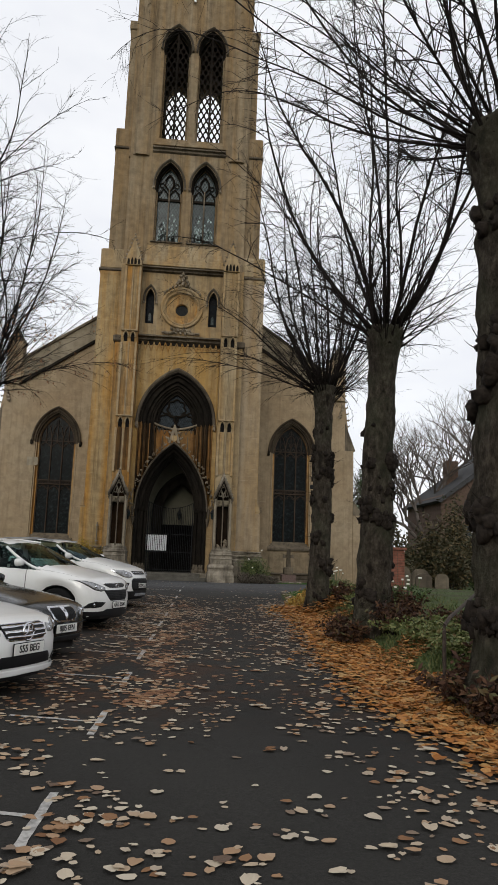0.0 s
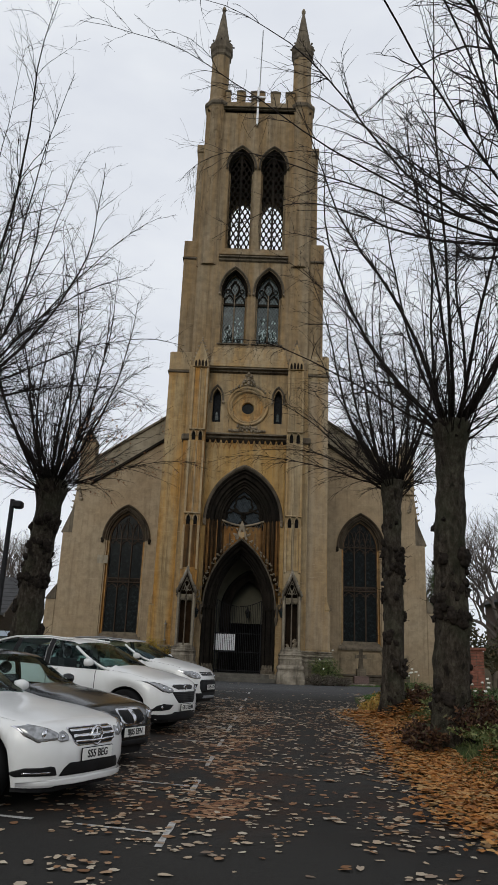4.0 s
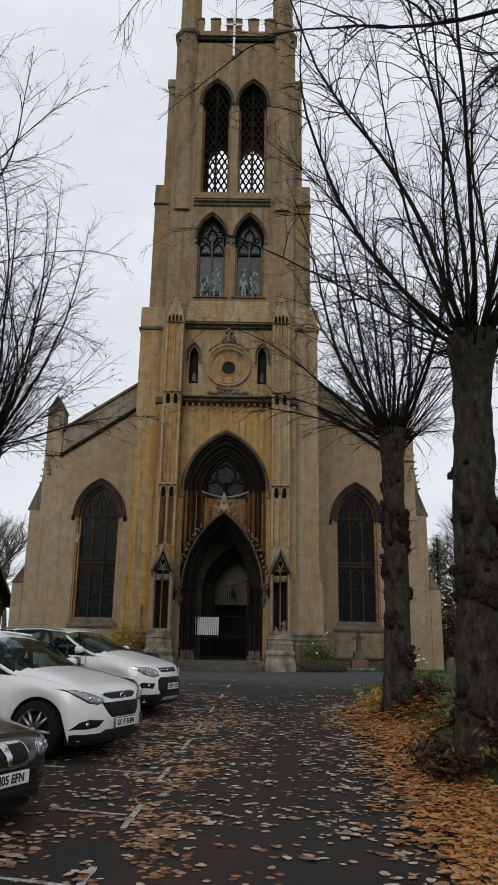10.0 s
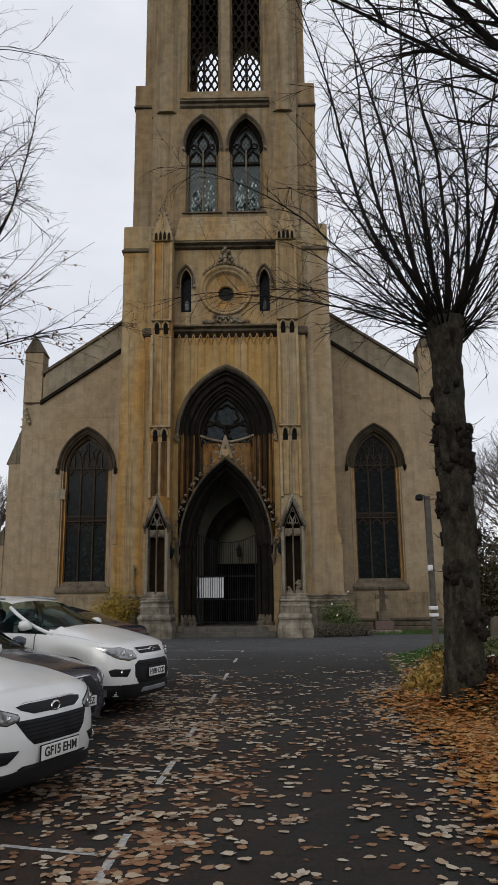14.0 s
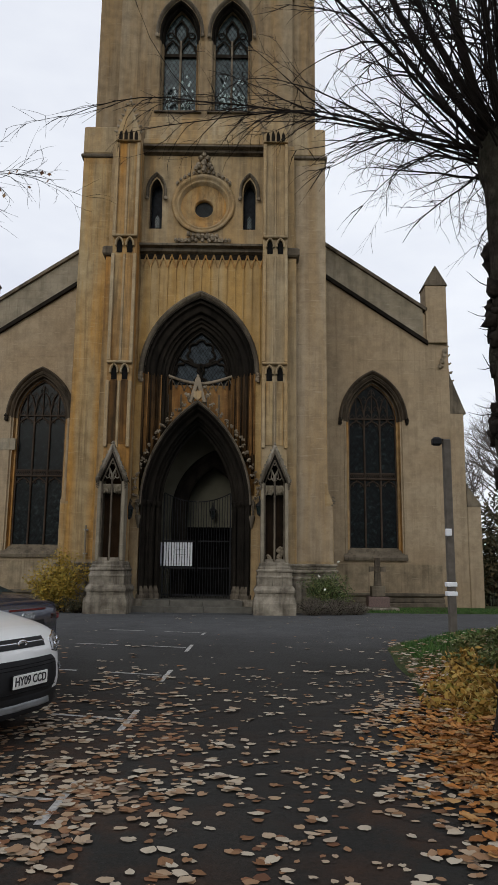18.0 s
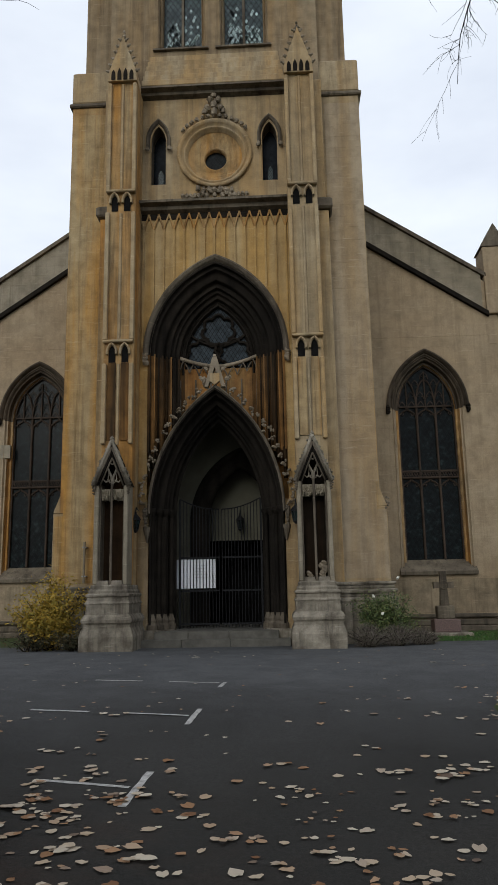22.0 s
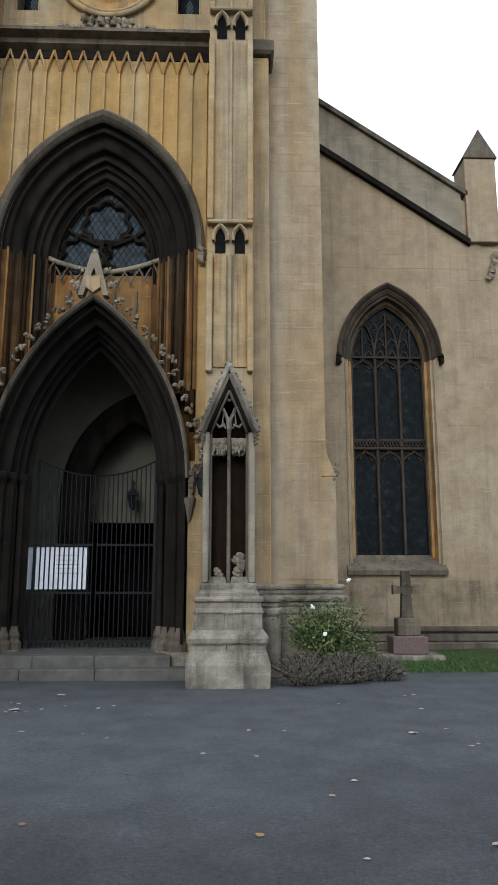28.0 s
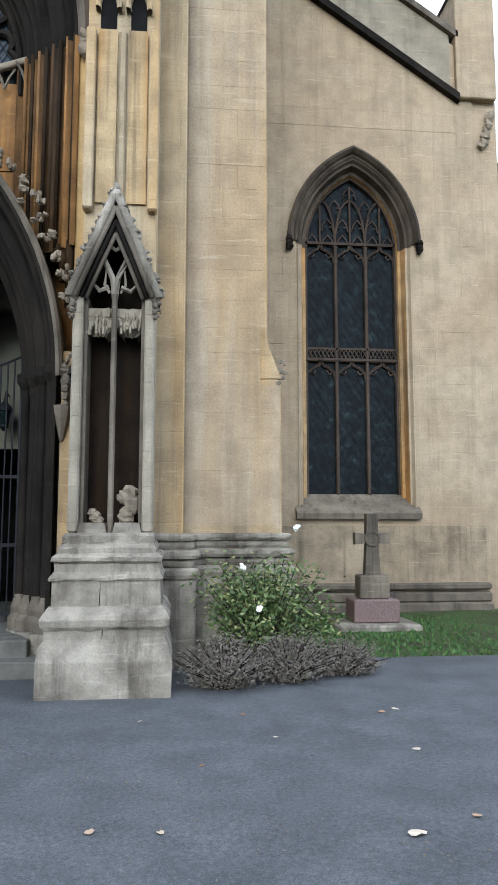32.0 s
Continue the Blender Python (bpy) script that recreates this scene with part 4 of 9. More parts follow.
# outer buttresses with set-offs
for sg in (-1, 1):
    def bx(h0, h1):
        return (CX - h1, CX - h0) if sg < 0 else (CX + h0, CX + h1)
    but = part("buttress", Shape().box(*bx(2.5, 4.15), 34.0, 38.6, BASE - 0.3, 4.02, 0.03), M["stone"], tower)
    part("set_off", Shape().prism([(CX + sg * 3.9, 4.02), (CX + sg * 4.15, 4.02), (CX + sg * 3.985, 4.45), (CX + sg * 3.9, 4.45)][::sg], 34.004, 38.6), M["stone"], but)
    part("buttress_upper", Shape().box(*bx(2.5, 3.98), 34.0, 38.6, 4.015, 15.38), M["stone"] if sg > 0 else M["stone_gold"], but)
    part("buttress_cap", Shape().box(*bx(2.5, 4.06), 33.92, 38.6, 15.38, 15.5, 0.03), M["stone_trim"], but)
    part("buttress_cap", Shape().box(*bx(2.5, 4.0), 33.96, 38.6, 15.5, 16.5, 0.05), M["stone"], but)
    part("buttress_upper", Shape().box(*bx(2.2, 3.68), 34.1, 38.6, 16.5, 21.86, 0.03), M["stone_tower"], but)
    part("buttress_cap", Shape().box(*bx(2.2, 3.74), 34.02, 38.6, 21.86, 21.96, 0.03), M["stone_trim"], but)
    part("buttress_cap", Shape().box(*bx(2.2, 3.70), 34.06, 38.6, 21.96, 22.95, 0.04), M["stone_tower"], but)
    part("buttress_upper", Shape().box(*bx(2.2, 3.32), 34.2, 38.6, 22.95, 28.6, 0.03), M["stone_tower"], but)
    part("buttress_cap", Shape().box(*bx(2.2, 3.38), 34.14, 38.6, 28.6, 29.1, 0.04), M["stone_tower"], but)
    # side strip beside the pier
    st = part("side_strip", Shape().box(*bx(2.55, 3.0), 33.5, 34.05, BASE - 0.3, 11.7, 0.02), M["stone"] if sg > 0 else M["stone_gold"], tower)
    part("side_strip_upper", Shape().box(*bx(2.55, 2.94), 33.55, 34.05, 11.7, 15.6, 0.02), M["stone"], st)
    part("ledge", Shape().box(*bx(2.55, 3.1), 33.38, 34.05, 11.72, 12.02, 0.05), M["stone_trim"], st)



def worn_course(x0, x1, yc, rings, seed, back=33.6, step=0.07, chip=0.007):
    """A course of stone with a moulded, slightly chipped outline. rings: (how far it stands out, height)."""
    q = random.Random(seed)
    t = Shape()
    n = max(2, int((x1 - x0) / step))
    k = n + 3
    for out, z in rings:
        y0 = yc - out
        row = [(x0 - out, back, z)]
        for i in range(n + 1):
            row.append((x0 - out + (x1 - x0 + 2 * out) * i / n + q.uniform(-chip, chip) * (i in (0, n)), y0 + q.uniform(-chip, chip), z + q.uniform(-chip, chip) * 0.8))
        row.append((x1 + out, back, z))
        t.v.extend(row)
    for r in range(len(rings) - 1):
        for i in range(k - 1):
            a = r * k + i
            t.f.append((a, a + 1, a + k + 1, a + k))
    t.f.append(tuple((len(rings) - 1) * k + i for i in range(k)))
    return t


# piers with panelling, slits and pinnacles, niche and pedestal at the foot
for sg in (-1, 1):
    px = CX + sg * 2.31
    pier = part("pier", Shape().box(px - 0.375, px + 0.375, 32.9, YW + 0.9, BASE, 15.3, 0.02), M["stone"] if sg > 0 else M["stone_gold"], tower)
    for dx in (-0.33, 0.0, 0.33):
        for z0, z1 in ((5.5, 7.5), (8.1, 11.5), (12.1, 15.2)):
            part("fillet", Shape().turned(px + dx, 32.89, [(0.04, z0), (0.045, z0 + 0.05), (0.04, z1)], 6) if abs(dx) < 0.2 else Shape().box(px + dx - 0.05, px + dx + 0.05, 32.78, 32.94, z0, z1, 0.02), M["stone"], pier)
    for zs in (7.54, 11.56):
        for dx in (-0.16, 0.16):
            # Flat black face stands for the shade in each slit.
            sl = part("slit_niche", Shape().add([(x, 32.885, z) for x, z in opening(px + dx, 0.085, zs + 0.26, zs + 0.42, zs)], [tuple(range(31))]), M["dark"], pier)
            part("slit_frame", arch_band(Shape(), px + dx, 0.135, zs + 0.26, zs + 0.5, zs + 0.2, [(0.0, 32.92), (0.0, 32.8), (0.025, 32.79), (0.05, 32.82), (0.06, 32.92)]), M["stone"], sl)
        part("slit_sill", Shape().box(px - 0.38, px + 0.38, 32.77, 32.94, zs + 0.49, zs + 0.56, 0.02), M["stone"], pier)
    for dx in (-0.16, 0.16):
        part("stained_panel", Shape().box(px + dx - 0.1, px + dx + 0.1, 32.87, 32.94, 5.6, 7.53), M["stone_gold"] if sg > 0 else M["stone_jamb"], pier, "streaked panel below the slits")
    # pinnacle head
    pin = part("pinnacle", Shape().prism([(px - 0.38, 15.25), (px + 0.38, 15.25), (px + 0.36, 15.55), (px + 0.17, 16.1), (px, 16.6), (px - 0.17, 16.1), (px - 0.36, 15.55)], 32.78, 33.4), M["stone"], pier)
    t = Shape()
    for k in range(6):
        for q in (-1, 1):
            crocket(t, px + q * (0.38 - 0.062 * k), 32.8, 15.55 + k * 0.19, 0.06, q)
    crocket(t, px, 32.9, 16.66, 0.09)
    crocket(t, px, 32.9, 16.82, 0.05)
    part("crocket_row", t, M["carving"], pin)
    for dx in (-0.24, -0.08, 0.08, 0.24):
        # Flat black shape paints the shade inside each small carved arch.
        part("blind_arch", Shape().add([(x, 32.765, z) for x, z in opening(px + dx, 0.055, 15.42, 15.6 - 0.3 * (abs(dx) - 0.16), 15.27)], [tuple(range(31))]), M["stone_soot_shade"], pin)
    # pedestal: worn moulded courses that step in as they rise
    ped = part("pedestal", worn_course(px - 0.56, px + 0.56, 32.17, [(0.025, BASE - 0.15), (0.035, 1.10), (0.0, 1.22), (-0.035, 1.3)], 11 + sg), M["stone_pale"], tower, "worn stepped stone pedestal")
    for i, (x0, x1) in enumerate(((-0.53, -0.03), (-0.026, 0.53))):
        part("block", worn_course(px + x0, px + x1, 32.20, [(0.0, 1.29), (0.0, 1.38)], 21 + i), M["stone_pale"], ped)
    part("weathered_course", worn_course(px - 0.53, px + 0.53, 32.19, [(0.0, 1.37), (0.03, 1.40), (0.04, 1.46), (0.01, 1.52), (-0.03, 1.57)], 31), M["stone_pale"], ped, "lichen-pitted torus course")
    for i, (x0, x1) in enumerate(((-0.48, -0.06), (-0.057, 0.48))):
        part("block", worn_course(px + x0, px + x1, 32.25, [(0.0, 1.56), (0.0, 1.80)], 41 + i), M["stone_pale"], ped)
    part("weathered_course", worn_course(px - 0.48, px + 0.48, 32.25, [(0.02, 1.795), (0.025, 1.815), (-0.01, 1.87), (-0.02, 1.945)], 51), M["stone_pale"], ped)
    part("weathered_course", worn_course(px - 0.46, px + 0.46, 32.27, [(-0.01, 1.94), (0.03, 1.965), (0.035, 2.0), (0.0, 2.03), (-0.02, 2.035)], 61), M["stone_pale"], ped)
    part("course", worn_course(px - 0.43, px + 0.43, 32.3, [(0.01, 2.03), (0.012, 2.08), (-0.015, 2.12), (-0.015, 2.13)], 71), M["stone_pale"], ped)
    part("course", worn_course(px - 0.41, px + 0.41, 32.32, [(0.0, 2.125), (0.0, 2.19), (-0.02, 2.215)], 81), M["stone_pale"], ped)
    # niche: two narrow lights under a gabled, crocketed canopy
    zb, zt = 2.21, 4.5
    # The flat back carries the shade of the hollow in its colour.
    nic = part("niche", Shape().prism([(px - 0.33, zb), (px + 0.33, zb), (px + 0.33, 4.55), (px, 5.35), (px - 0.33, 4.55)], 32.86, 32.95), M["stone_niche"], tower, "empty canopied niche, shade painted on its back")
    for q in (-1, 1):
        part("niche_post", Shape().box(px + q * 0.34 - 0.048, px + q * 0.34 + 0.048, 32.42, 32.95, zb, zt, 0.025), M["stone_lichen"], nic)
        part("inner_jamb", Shape().box(px + q * 0.275 - 0.02, px + q * 0.275 + 0.02, 32.52, 32.9, zb, zt, 0.012), M["stone_trim"], nic)
    part("niche_mullion", Shape().tube([(px, 32.48, zb), (px, 32.48, zt)], 0.028, 6), M["stone_trim"], nic)
    for q in (-1, 1):
        part("niche_sill", Shape().prism([(px + q * 0.16 - 0.135, zb), (px + q * 0.16 + 0.135, zb), (px + q * 0.16 + 0.11, zb + 0.1), (px + q * 0.16 - 0.11, zb + 0.1)], 32.4, 32.86), M["stone_pale"], nic)
        # broken corbelled canopy block hanging in the light
        cb = worn_course(px + q * 0.15 - 0.115, px + q * 0.15 + 0.115, 32.6, [(-0.05, 4.12), (0.02, 4.2), (0.05, 4.3), (0.045, 4.38)], 91 + q, back=32.86, step=0.03, chip=0.012)
        for k in range(16):
            cb.blob((px + q * 0.15 + rng.uniform(-0.1, 0.1), 32.56 + rng.uniform(-0.03, 0.02), 4.25 + rng.uniform(-0.1, 0.09)), (0.02, 0.03, 0.05), rng, 5, 4, 0.4)
        part("corbel", cb, M["stone_lichen"], nic)
    # gable: receding rolls on each slope, capped by worn leafwork
    part("gable", Shape().add([(px - 0.43, 32.44, 4.45), (px, 32.44, 5.48), (px + 0.43, 32.44, 4.45), (px - 0.43, 32.95, 4.45), (px, 32.95, 5.48), (px + 0.43, 32.95, 4.45), (px - 0.27, 32.44, 4.45), (px, 32.44, 5.1), (px + 0.27, 32.44, 4.45), (px - 0.27, 32.8, 4.45), (px, 32.8, 5.1), (px + 0.27, 32.8, 4.45)],
                              [(0, 6, 7, 1), (1, 7, 8, 2), (0, 1, 4, 3), (1, 2, 5, 4), (6, 9, 10, 7), (7, 10, 11, 8)]), M["stone_soot_shade"], nic)
    for hw, za, y0, r, mm in ((0.425, 5.5, 32.38, 0.042, "stone_pale"), (0.365, 5.34, 32.38, 0.028, "stone_trim"), (0.315, 5.22, 32.42, 0.024, "stone_soot_shade"), (0.27, 5.1, 32.45, 0.022, "stone_trim")):
        for q in (-1, 1):
            part("gable_roll", Shape().tube([(px + q * hw, y0, 4.45), (px + q * hw * 0.5, y0, (4.45 + za) / 2 + 0.01), (px, y0, za)], r, 7), M[mm], nic, smooth=True)
    tt = Shape()
    for k in range(70):
        q = 1 if k % 2 else -1
        ff = rng.random()
        tt.blob((px + q * (0.45 - 0.43 * ff) + rng.gauss(0, 0.012), 32.38 + rng.uniform(-0.03, 0.08), 4.5 + 1.03 * ff + rng.gauss(0, 0.012)), (rng.uniform(0.012, 0.035), 0.03, rng.uniform(0.012, 0.032)), rng, 5, 4, 0.4)
    tt.blob((px, 32.42, 5.55), (0.05, 0.05, 0.06), rng, 6, 4, 0.4)
    part("crocket_row", tt, M["stone_pale"], nic)
    for q in (-1, 1):
        tt = Shape()
        for k in range(4):
            crocket(tt, px + q * 0.39, 32.4, 4.44 - 0.06 * k, 0.055 - 0.008 * k, q)
        part("gable_stop", tt, M["stone_trim"], nic)
    tt = Shape()
    for q in (-1, 1):
        tt.tube([(px, 32.5, 4.45), (px + q * 0.02, 32.5, 4.66), (px + q * 0.11, 32.5, 4.86), (px + q * 0.16, 32.5, 4.95)], 0.03, 5)
        tt.tube([(px, 32.5, 4.66), (px + q * 0.09, 32.5, 4.74), (px + q * 0.1, 32.5, 4.6), (px + q * 0.05, 32.5, 4.52)], 0.016, 4)
        tt.tube([(px + q * 0.30, 32.5, 4.5), (px + q * 0.22, 32.5, 4.62), (px + q * 0.15, 32.5, 4.54), (px + q * 0.06, 32.5, 4.58)], 0.024, 5)
    tt.tube([(px - 0.09, 32.5, 5.02), (px, 32.5, 4.95), (px + 0.09, 32.5, 5.02)], 0.022, 5)
    part("tracery", tt, M["stone_pale"], nic)
    if sg > 0:
        tt = Shape()
        for k in range(6):
            tt.blob((px + 0.15 + rng.uniform(-0.05, 0.05), 32.6, zb + 0.14 + k * 0.05), (0.075, 0.06, 0.07), rng)
        part("broken_stump", tt, M["carving"], nic)
        tt = Shape()
        for k in range(4):
            tt.blob((px - 0.15 + rng.uniform(-0.06, 0.06), 32.6, zb + 0.12 + k * 0.025), (0.05, 0.05, 0.04), rng)
        part("broken_stump", tt, M["carving"], nic)
    # moulded plinth running round the buttress
    for i, (z0, z1, out) in enumerate(((1.72, 1.84, 0.13), (1.84, 1.93, 0.07), (1.93, 2.03, 0.13), (2.03, 2.12, 0.07), (2.12, 2.2, 0.10))):
        x0, x1 = (CX - 4.15 - out, CX - 3.02) if sg < 0 else (CX + 3.02, CX + 4.15 + out)
        part("plinth_moulding", worn_course(x0, x1, 34.0 - out, [(-0.02, z0), (0.0, z0 + (z1 - z0) * 0.35), (0.0, z0 + (z1 - z0) * 0.7), (-0.03, z1 - 0.003)], 100 + i, back=37.9), M["stone_pale"], tower)
        x0, x1 = (CX - 3.05 - out, CX - 2.6) if sg < 0 else (CX + 2.6, CX + 3.05 + out)
        part("plinth_moulding", worn_course(x0, x1, 33.5 - out, [(-0.02, z0), (0.0, z0 + (z1 - z0) * 0.35), (0.0, z0 + (z1 - z0) * 0.7), (-0.03, z1 - 0.004)], 120 + i, back=34.0), M["stone_pale"], tower)
    x0, x1 = (CX - 4.28, CX - 2.6) if sg < 0 else (CX + 2.6, CX + 4.28)
    part("plinth", Shape().box(x0, x1, 33.88, 37.9, BASE - 0.2, 1.72, 0.03), M["stone_pale"], tower)
    x0, x1 = (CX - 3.14, CX - 2.6) if sg < 0 else (CX + 2.6, CX + 3.14)
    part("plinth", Shape().box(x0, x1, 33.4, 33.9, BASE - 0.2, 1.725, 0.04), M["stone_pale"], tower)

# ribs and arcade over the great arch
NR = 15
for k in range(NR):
    x = CX - 1.86 + 3.72 * k / (NR - 1)
    dx = abs(x - AX)
    zlow = 8.0
    c = ((10.44 - 7.95) ** 2 - 1.74 ** 2) / (2 * 1.74)
    if dx < 1.74:
        zlow = 7.95 + math.sqrt(max(0, (1.74 + c) ** 2 - (dx + c) ** 2)) + 0.12
    part("rib", Shape().box(x - 0.022, x + 0.022, YW - 0.06, YW + 0.02, zlow, 11.4), M["stone_cream"], tower)
    t = Shape()
    for q in (-1, 1):
        t.tube([(x, YW - 0.05, 11.38), (x + q * 0.05, YW - 0.05, 11.56), (x + q * 0.09, YW - 0.05, 11.68), (x + q * 0.133, YW - 0.05, 11.82)], 0.026, 5)
    part("rib_head", t, M["stone_gold"], tower)
# Dark strip puts the shade behind the rib heads into colour.
part("arcade_painted_shadow", Shape().box(CX - 1.97, CX + 1.97, YW - 0.02, YW + 0.02, 11.68, 11.84), M["stone_soot_shade"], tower)

# great arch: hood, orders of moulding, shafts
part("hood_mould", arch_band(Shape(), AX, 1.86, 7.95, 10.62, 7.95, [(0.0, YW), (0.0, YW - 0.1), (0.05, YW - 0.14), (0.11, YW - 0.1), (0.18, YW + 0.02)]), M["stone_trim"], tower)
for q in (-1, 1):
    t = Shape()
    for k in range(3):
        crocket(t, AX + q * 1.8, YW - 0.08, 7.92 - k * 0.09, 0.11)
    part("hood_stop", t, M["carving"], tower)


def rolls(d0, d1, y0, y1, count):
    """A moulding profile of round rolls and hollows, going in and back."""
    pr = []
    steps = count * 8
    for i in range(steps + 1):
        f = i / steps
        g = f + 0.045 * math.sin(f * 9.0)
        wob = (0.022 + 0.026 * (0.5 + 0.5 * math.sin(f * 13.0 + 1.0))) * math.sin(g * count * 2 * math.pi)
        pr.append((d0 + (d1 - d0) * f + wob * 0.7, y0 + (y1 - y0) * f - wob))
    return pr


part("arch_moulding", arch_band(Shape(), AX, 1.74, 7.95, 10.44, 7.95, rolls(0.0, 0.84, YW - 0.03, YW + 0.70, 6), 18), M["stone_soot_shade"], tower, "deeply moulded soot-black pointed arch", smooth=True)
for q in (-1, 1):
    for i in range(6):
        d = 0.06 + i * 0.085
        zf = 3.9 + math.sqrt(max(0.0, 3.45 ** 2 - (1.74 - d + 1.7) ** 2)) + 0.12
        if zf < 5.4:
            part("jamb_shaft", Shape().turned(AX + q * (1.74 - d), YW + 0.04 + i * 0.07, [(0.045, zf), (0.045, 5.5)], 8), M["stone_streak"], tower, smooth=True)
for q in (-1, 1):
    t = Shape()
    pr = rolls(0.0, 0.84, YW - 0.03, YW + 0.70, 6)
    for d, y in pr:
        t.v.extend([(AX + q * (1.74 - d), y, 5.42), (AX + q * (1.74 - d), y, 7.95)])
    t.f = [(2 * i, 2 * i + 1, 2 * i + 3, 2 * i + 2)[::-q] for i in range(len(pr) - 1)]
    part("jamb_moulding", t, M["stone_jamb"], tower, "brown and orange streaked jamb mouldings", smooth=True)
# slender shafts before the jamb mouldings
for q in (-1, 1):
    for i in range(8):
        d = 0.06 + 0.095 * i
        part("jamb_shaft", Shape().turned(AX + q * (1.74 - d), YW - 0.05 + 0.81 * d, [(0.024, 5.45), (0.024, 8.0)], 8), M[("stone_orange", "stone_streak", "stone_jamb", "stone_streak")[(i * 3 + 1) % 4]], tower, smooth=True)
# tympanum with tracery window
PX0 = AX - 0.02
ty = YW + 0.70
s = Shape()
wall_panel(s, AX - 1.1, AX + 1.1, 7.76, 10.2, ty, ty + 0.15, (AX, 0.9, 7.95, 9.55, 7.76))
part("tympanum", s, M["stone_soot_shade"], tower)
part("orange_panelling", Shape().box(AX - 1.1, AX + 1.1, ty, ty + 0.15, 6.62, 7.76), M["stone_orange"], tower, "orange-stained panels below the tracery")
for k in range(6):
    xk = AX - 1.0 + 0.4 * k
    part("blind_panel", Shape().box(xk - 0.02, xk + 0.02, ty - 0.05, ty, 6.5, 7.45), M["stone_trim"], tower)
for q in (-1, 1):
    pa = arc(1.62, 3.9, 7.09, 12)
    pg = [(PX0 + q * x, z) for x, z in [(-1.85, 4.0)] + pa + [(0.0, 7.12), (-1.85, 7.12)]]
    part("spandrel", Shape().prism(pg if q > 0 else pg[::-1], ty + 0.02, ty + 0.1), M["stone_orange"], tower)
tw = part("tracery_window", arch_band(Shape(), AX, 0.96, 7.95, 9.63, 7.6, [(0.0, ty - 0.01), (0.03, ty - 0.06), (0.07, ty - 0.02), (0.1, ty + 0.05), (0.13, ty + 0.1)]), M["stone_soot_shade"], tower)
part("pane", Shape().add([(x, ty + 0.12, z) for x, z in opening(AX, 0.9, 7.95, 9.55, 7.72)], [tuple(range(31))]), M["glass_slate"], tw)
part("came", lattice(AX, 0.9, 7.6, 9.55, ty + 0.11, 0.11, 0.007, in_arch(0.9, 7.95, 9.55)), M["lead"], tw)
t = Shape()


def foil(cx, cz, r, k, y, rad, turn=0.0, lobes=0.62):
    """A foiled ring of tracery."""
    pts = []
    for i in range(k * 8 + 1):
        a = turn + 2 * math.pi * i / (k * 8)
        rr = r * (lobes + (1 - lobes) * abs(math.cos(k * (a - turn) / 2)))
        pts.append((cx + rr * math.cos(a), y, cz + rr * math.sin(a)))
    t.tube(pts, rad, 5)


foil(AX, 8.82, 0.45, 7, ty + 0.06, 0.045, math.pi / 2, 0.8)
foil(AX - 0.43, 8.16, 0.42, 7, ty + 0.06, 0.045, math.pi / 2, 0.8)
foil(AX + 0.43, 8.16, 0.42, 7, ty + 0.06, 0.045, math.pi / 2, 0.8)
for q in (-1, 1):
    t.tube([(AX, ty + 0.06, 8.46), (AX + q * 0.22, ty + 0.06, 8.42), (AX + q * 0.5, ty + 0.06, 8.54), (AX + q * 0.72, ty + 0.06, 8.7)], 0.04, 5)
    t.tube([(AX, ty + 0.06, 7.6), (AX, ty + 0.06, 8.36)], 0.035, 5)
part("tracery", t, M["stone_soot_shade"], tw)
# concave ledge below the window
pts = [(AX - 1.08 + 2.16 * i / 16, ty - 0.06, 7.8 + 0.28 * abs(i - 8) ** 1.7 / 8 ** 1.7) for i in range(17)]
part("curved_ledge", Shape().tube(pts, 0.05, 6), M["carving"], tower, smooth=True)
t = Shape()
for k in range(9):
    xk = AX - 1.0 + 0.25 * k
    zt0 = 7.74 + 0.28 * abs(k - 4) ** 1.7 / 4 ** 1.7
    for q in (-1, 1):
        t.tube([(xk, ty - 0.1, zt0 - 0.28), (xk + q * 0.05, ty - 0.1, zt0 - 0.14), (xk + q * 0.12, ty - 0.1, zt0 - 0.02)], 0.018, 4)
part("ledge_arcade", t, M["stone_trim"], tower)

# porch arch with crocketed gable
PX = AX - 0.02
part("porch_arch", arch_band(Shape(), PX, 1.62, 3.9, 7.02, BASE, rolls(0.0, 0.52, YW - 0.12, YW + 0.75, 5), 18), M["stone_soot_shade"], tower, "soot-black moulded porch arch", smooth=True)
s = arch_band(Shape(), PX, 1.68, 3.9, 7.1, 3.9, [(0.0, YW + 0.1), (0.0, YW - 0.14), (0.03, YW - 0.18), (0.07, YW - 0.14), (0.08, YW - 0.1)], 18)
part("porch_hood", s, M["stone_trim"], tower)
for (x, z) in arc(1.75, 3.9, 7.18, 17)[1:-1]:
    for q in (-1, 1):
        t = Shape()
        ox, oz = 0.11 - (z - 3.9) * 0.018, 0.03
        for k in range(6):
            t.blob((PX + q * (x - ox) + rng.gauss(0, 0.042), YW - 0.12 + rng.gauss(0, 0.03), z + oz + rng.gauss(0, 0.042)), (rng.uniform(0.025, 0.05), 0.045, rng.uniform(0.025, 0.045)), rng, 6, 4, 0.35)
        part("crocket", t, M["carving"], tower)
fin = part("porch_finial", Shape().prism([(PX - 0.26, 7.02), (PX - 0.17, 7.02), (PX, 7.52), (PX + 0.17, 7.02), (PX + 0.26, 7.02), (PX + 0.06, 7.78), (PX - 0.06, 7.78)], YW - 0.2, YW - 0.02), M["carving"], tower)
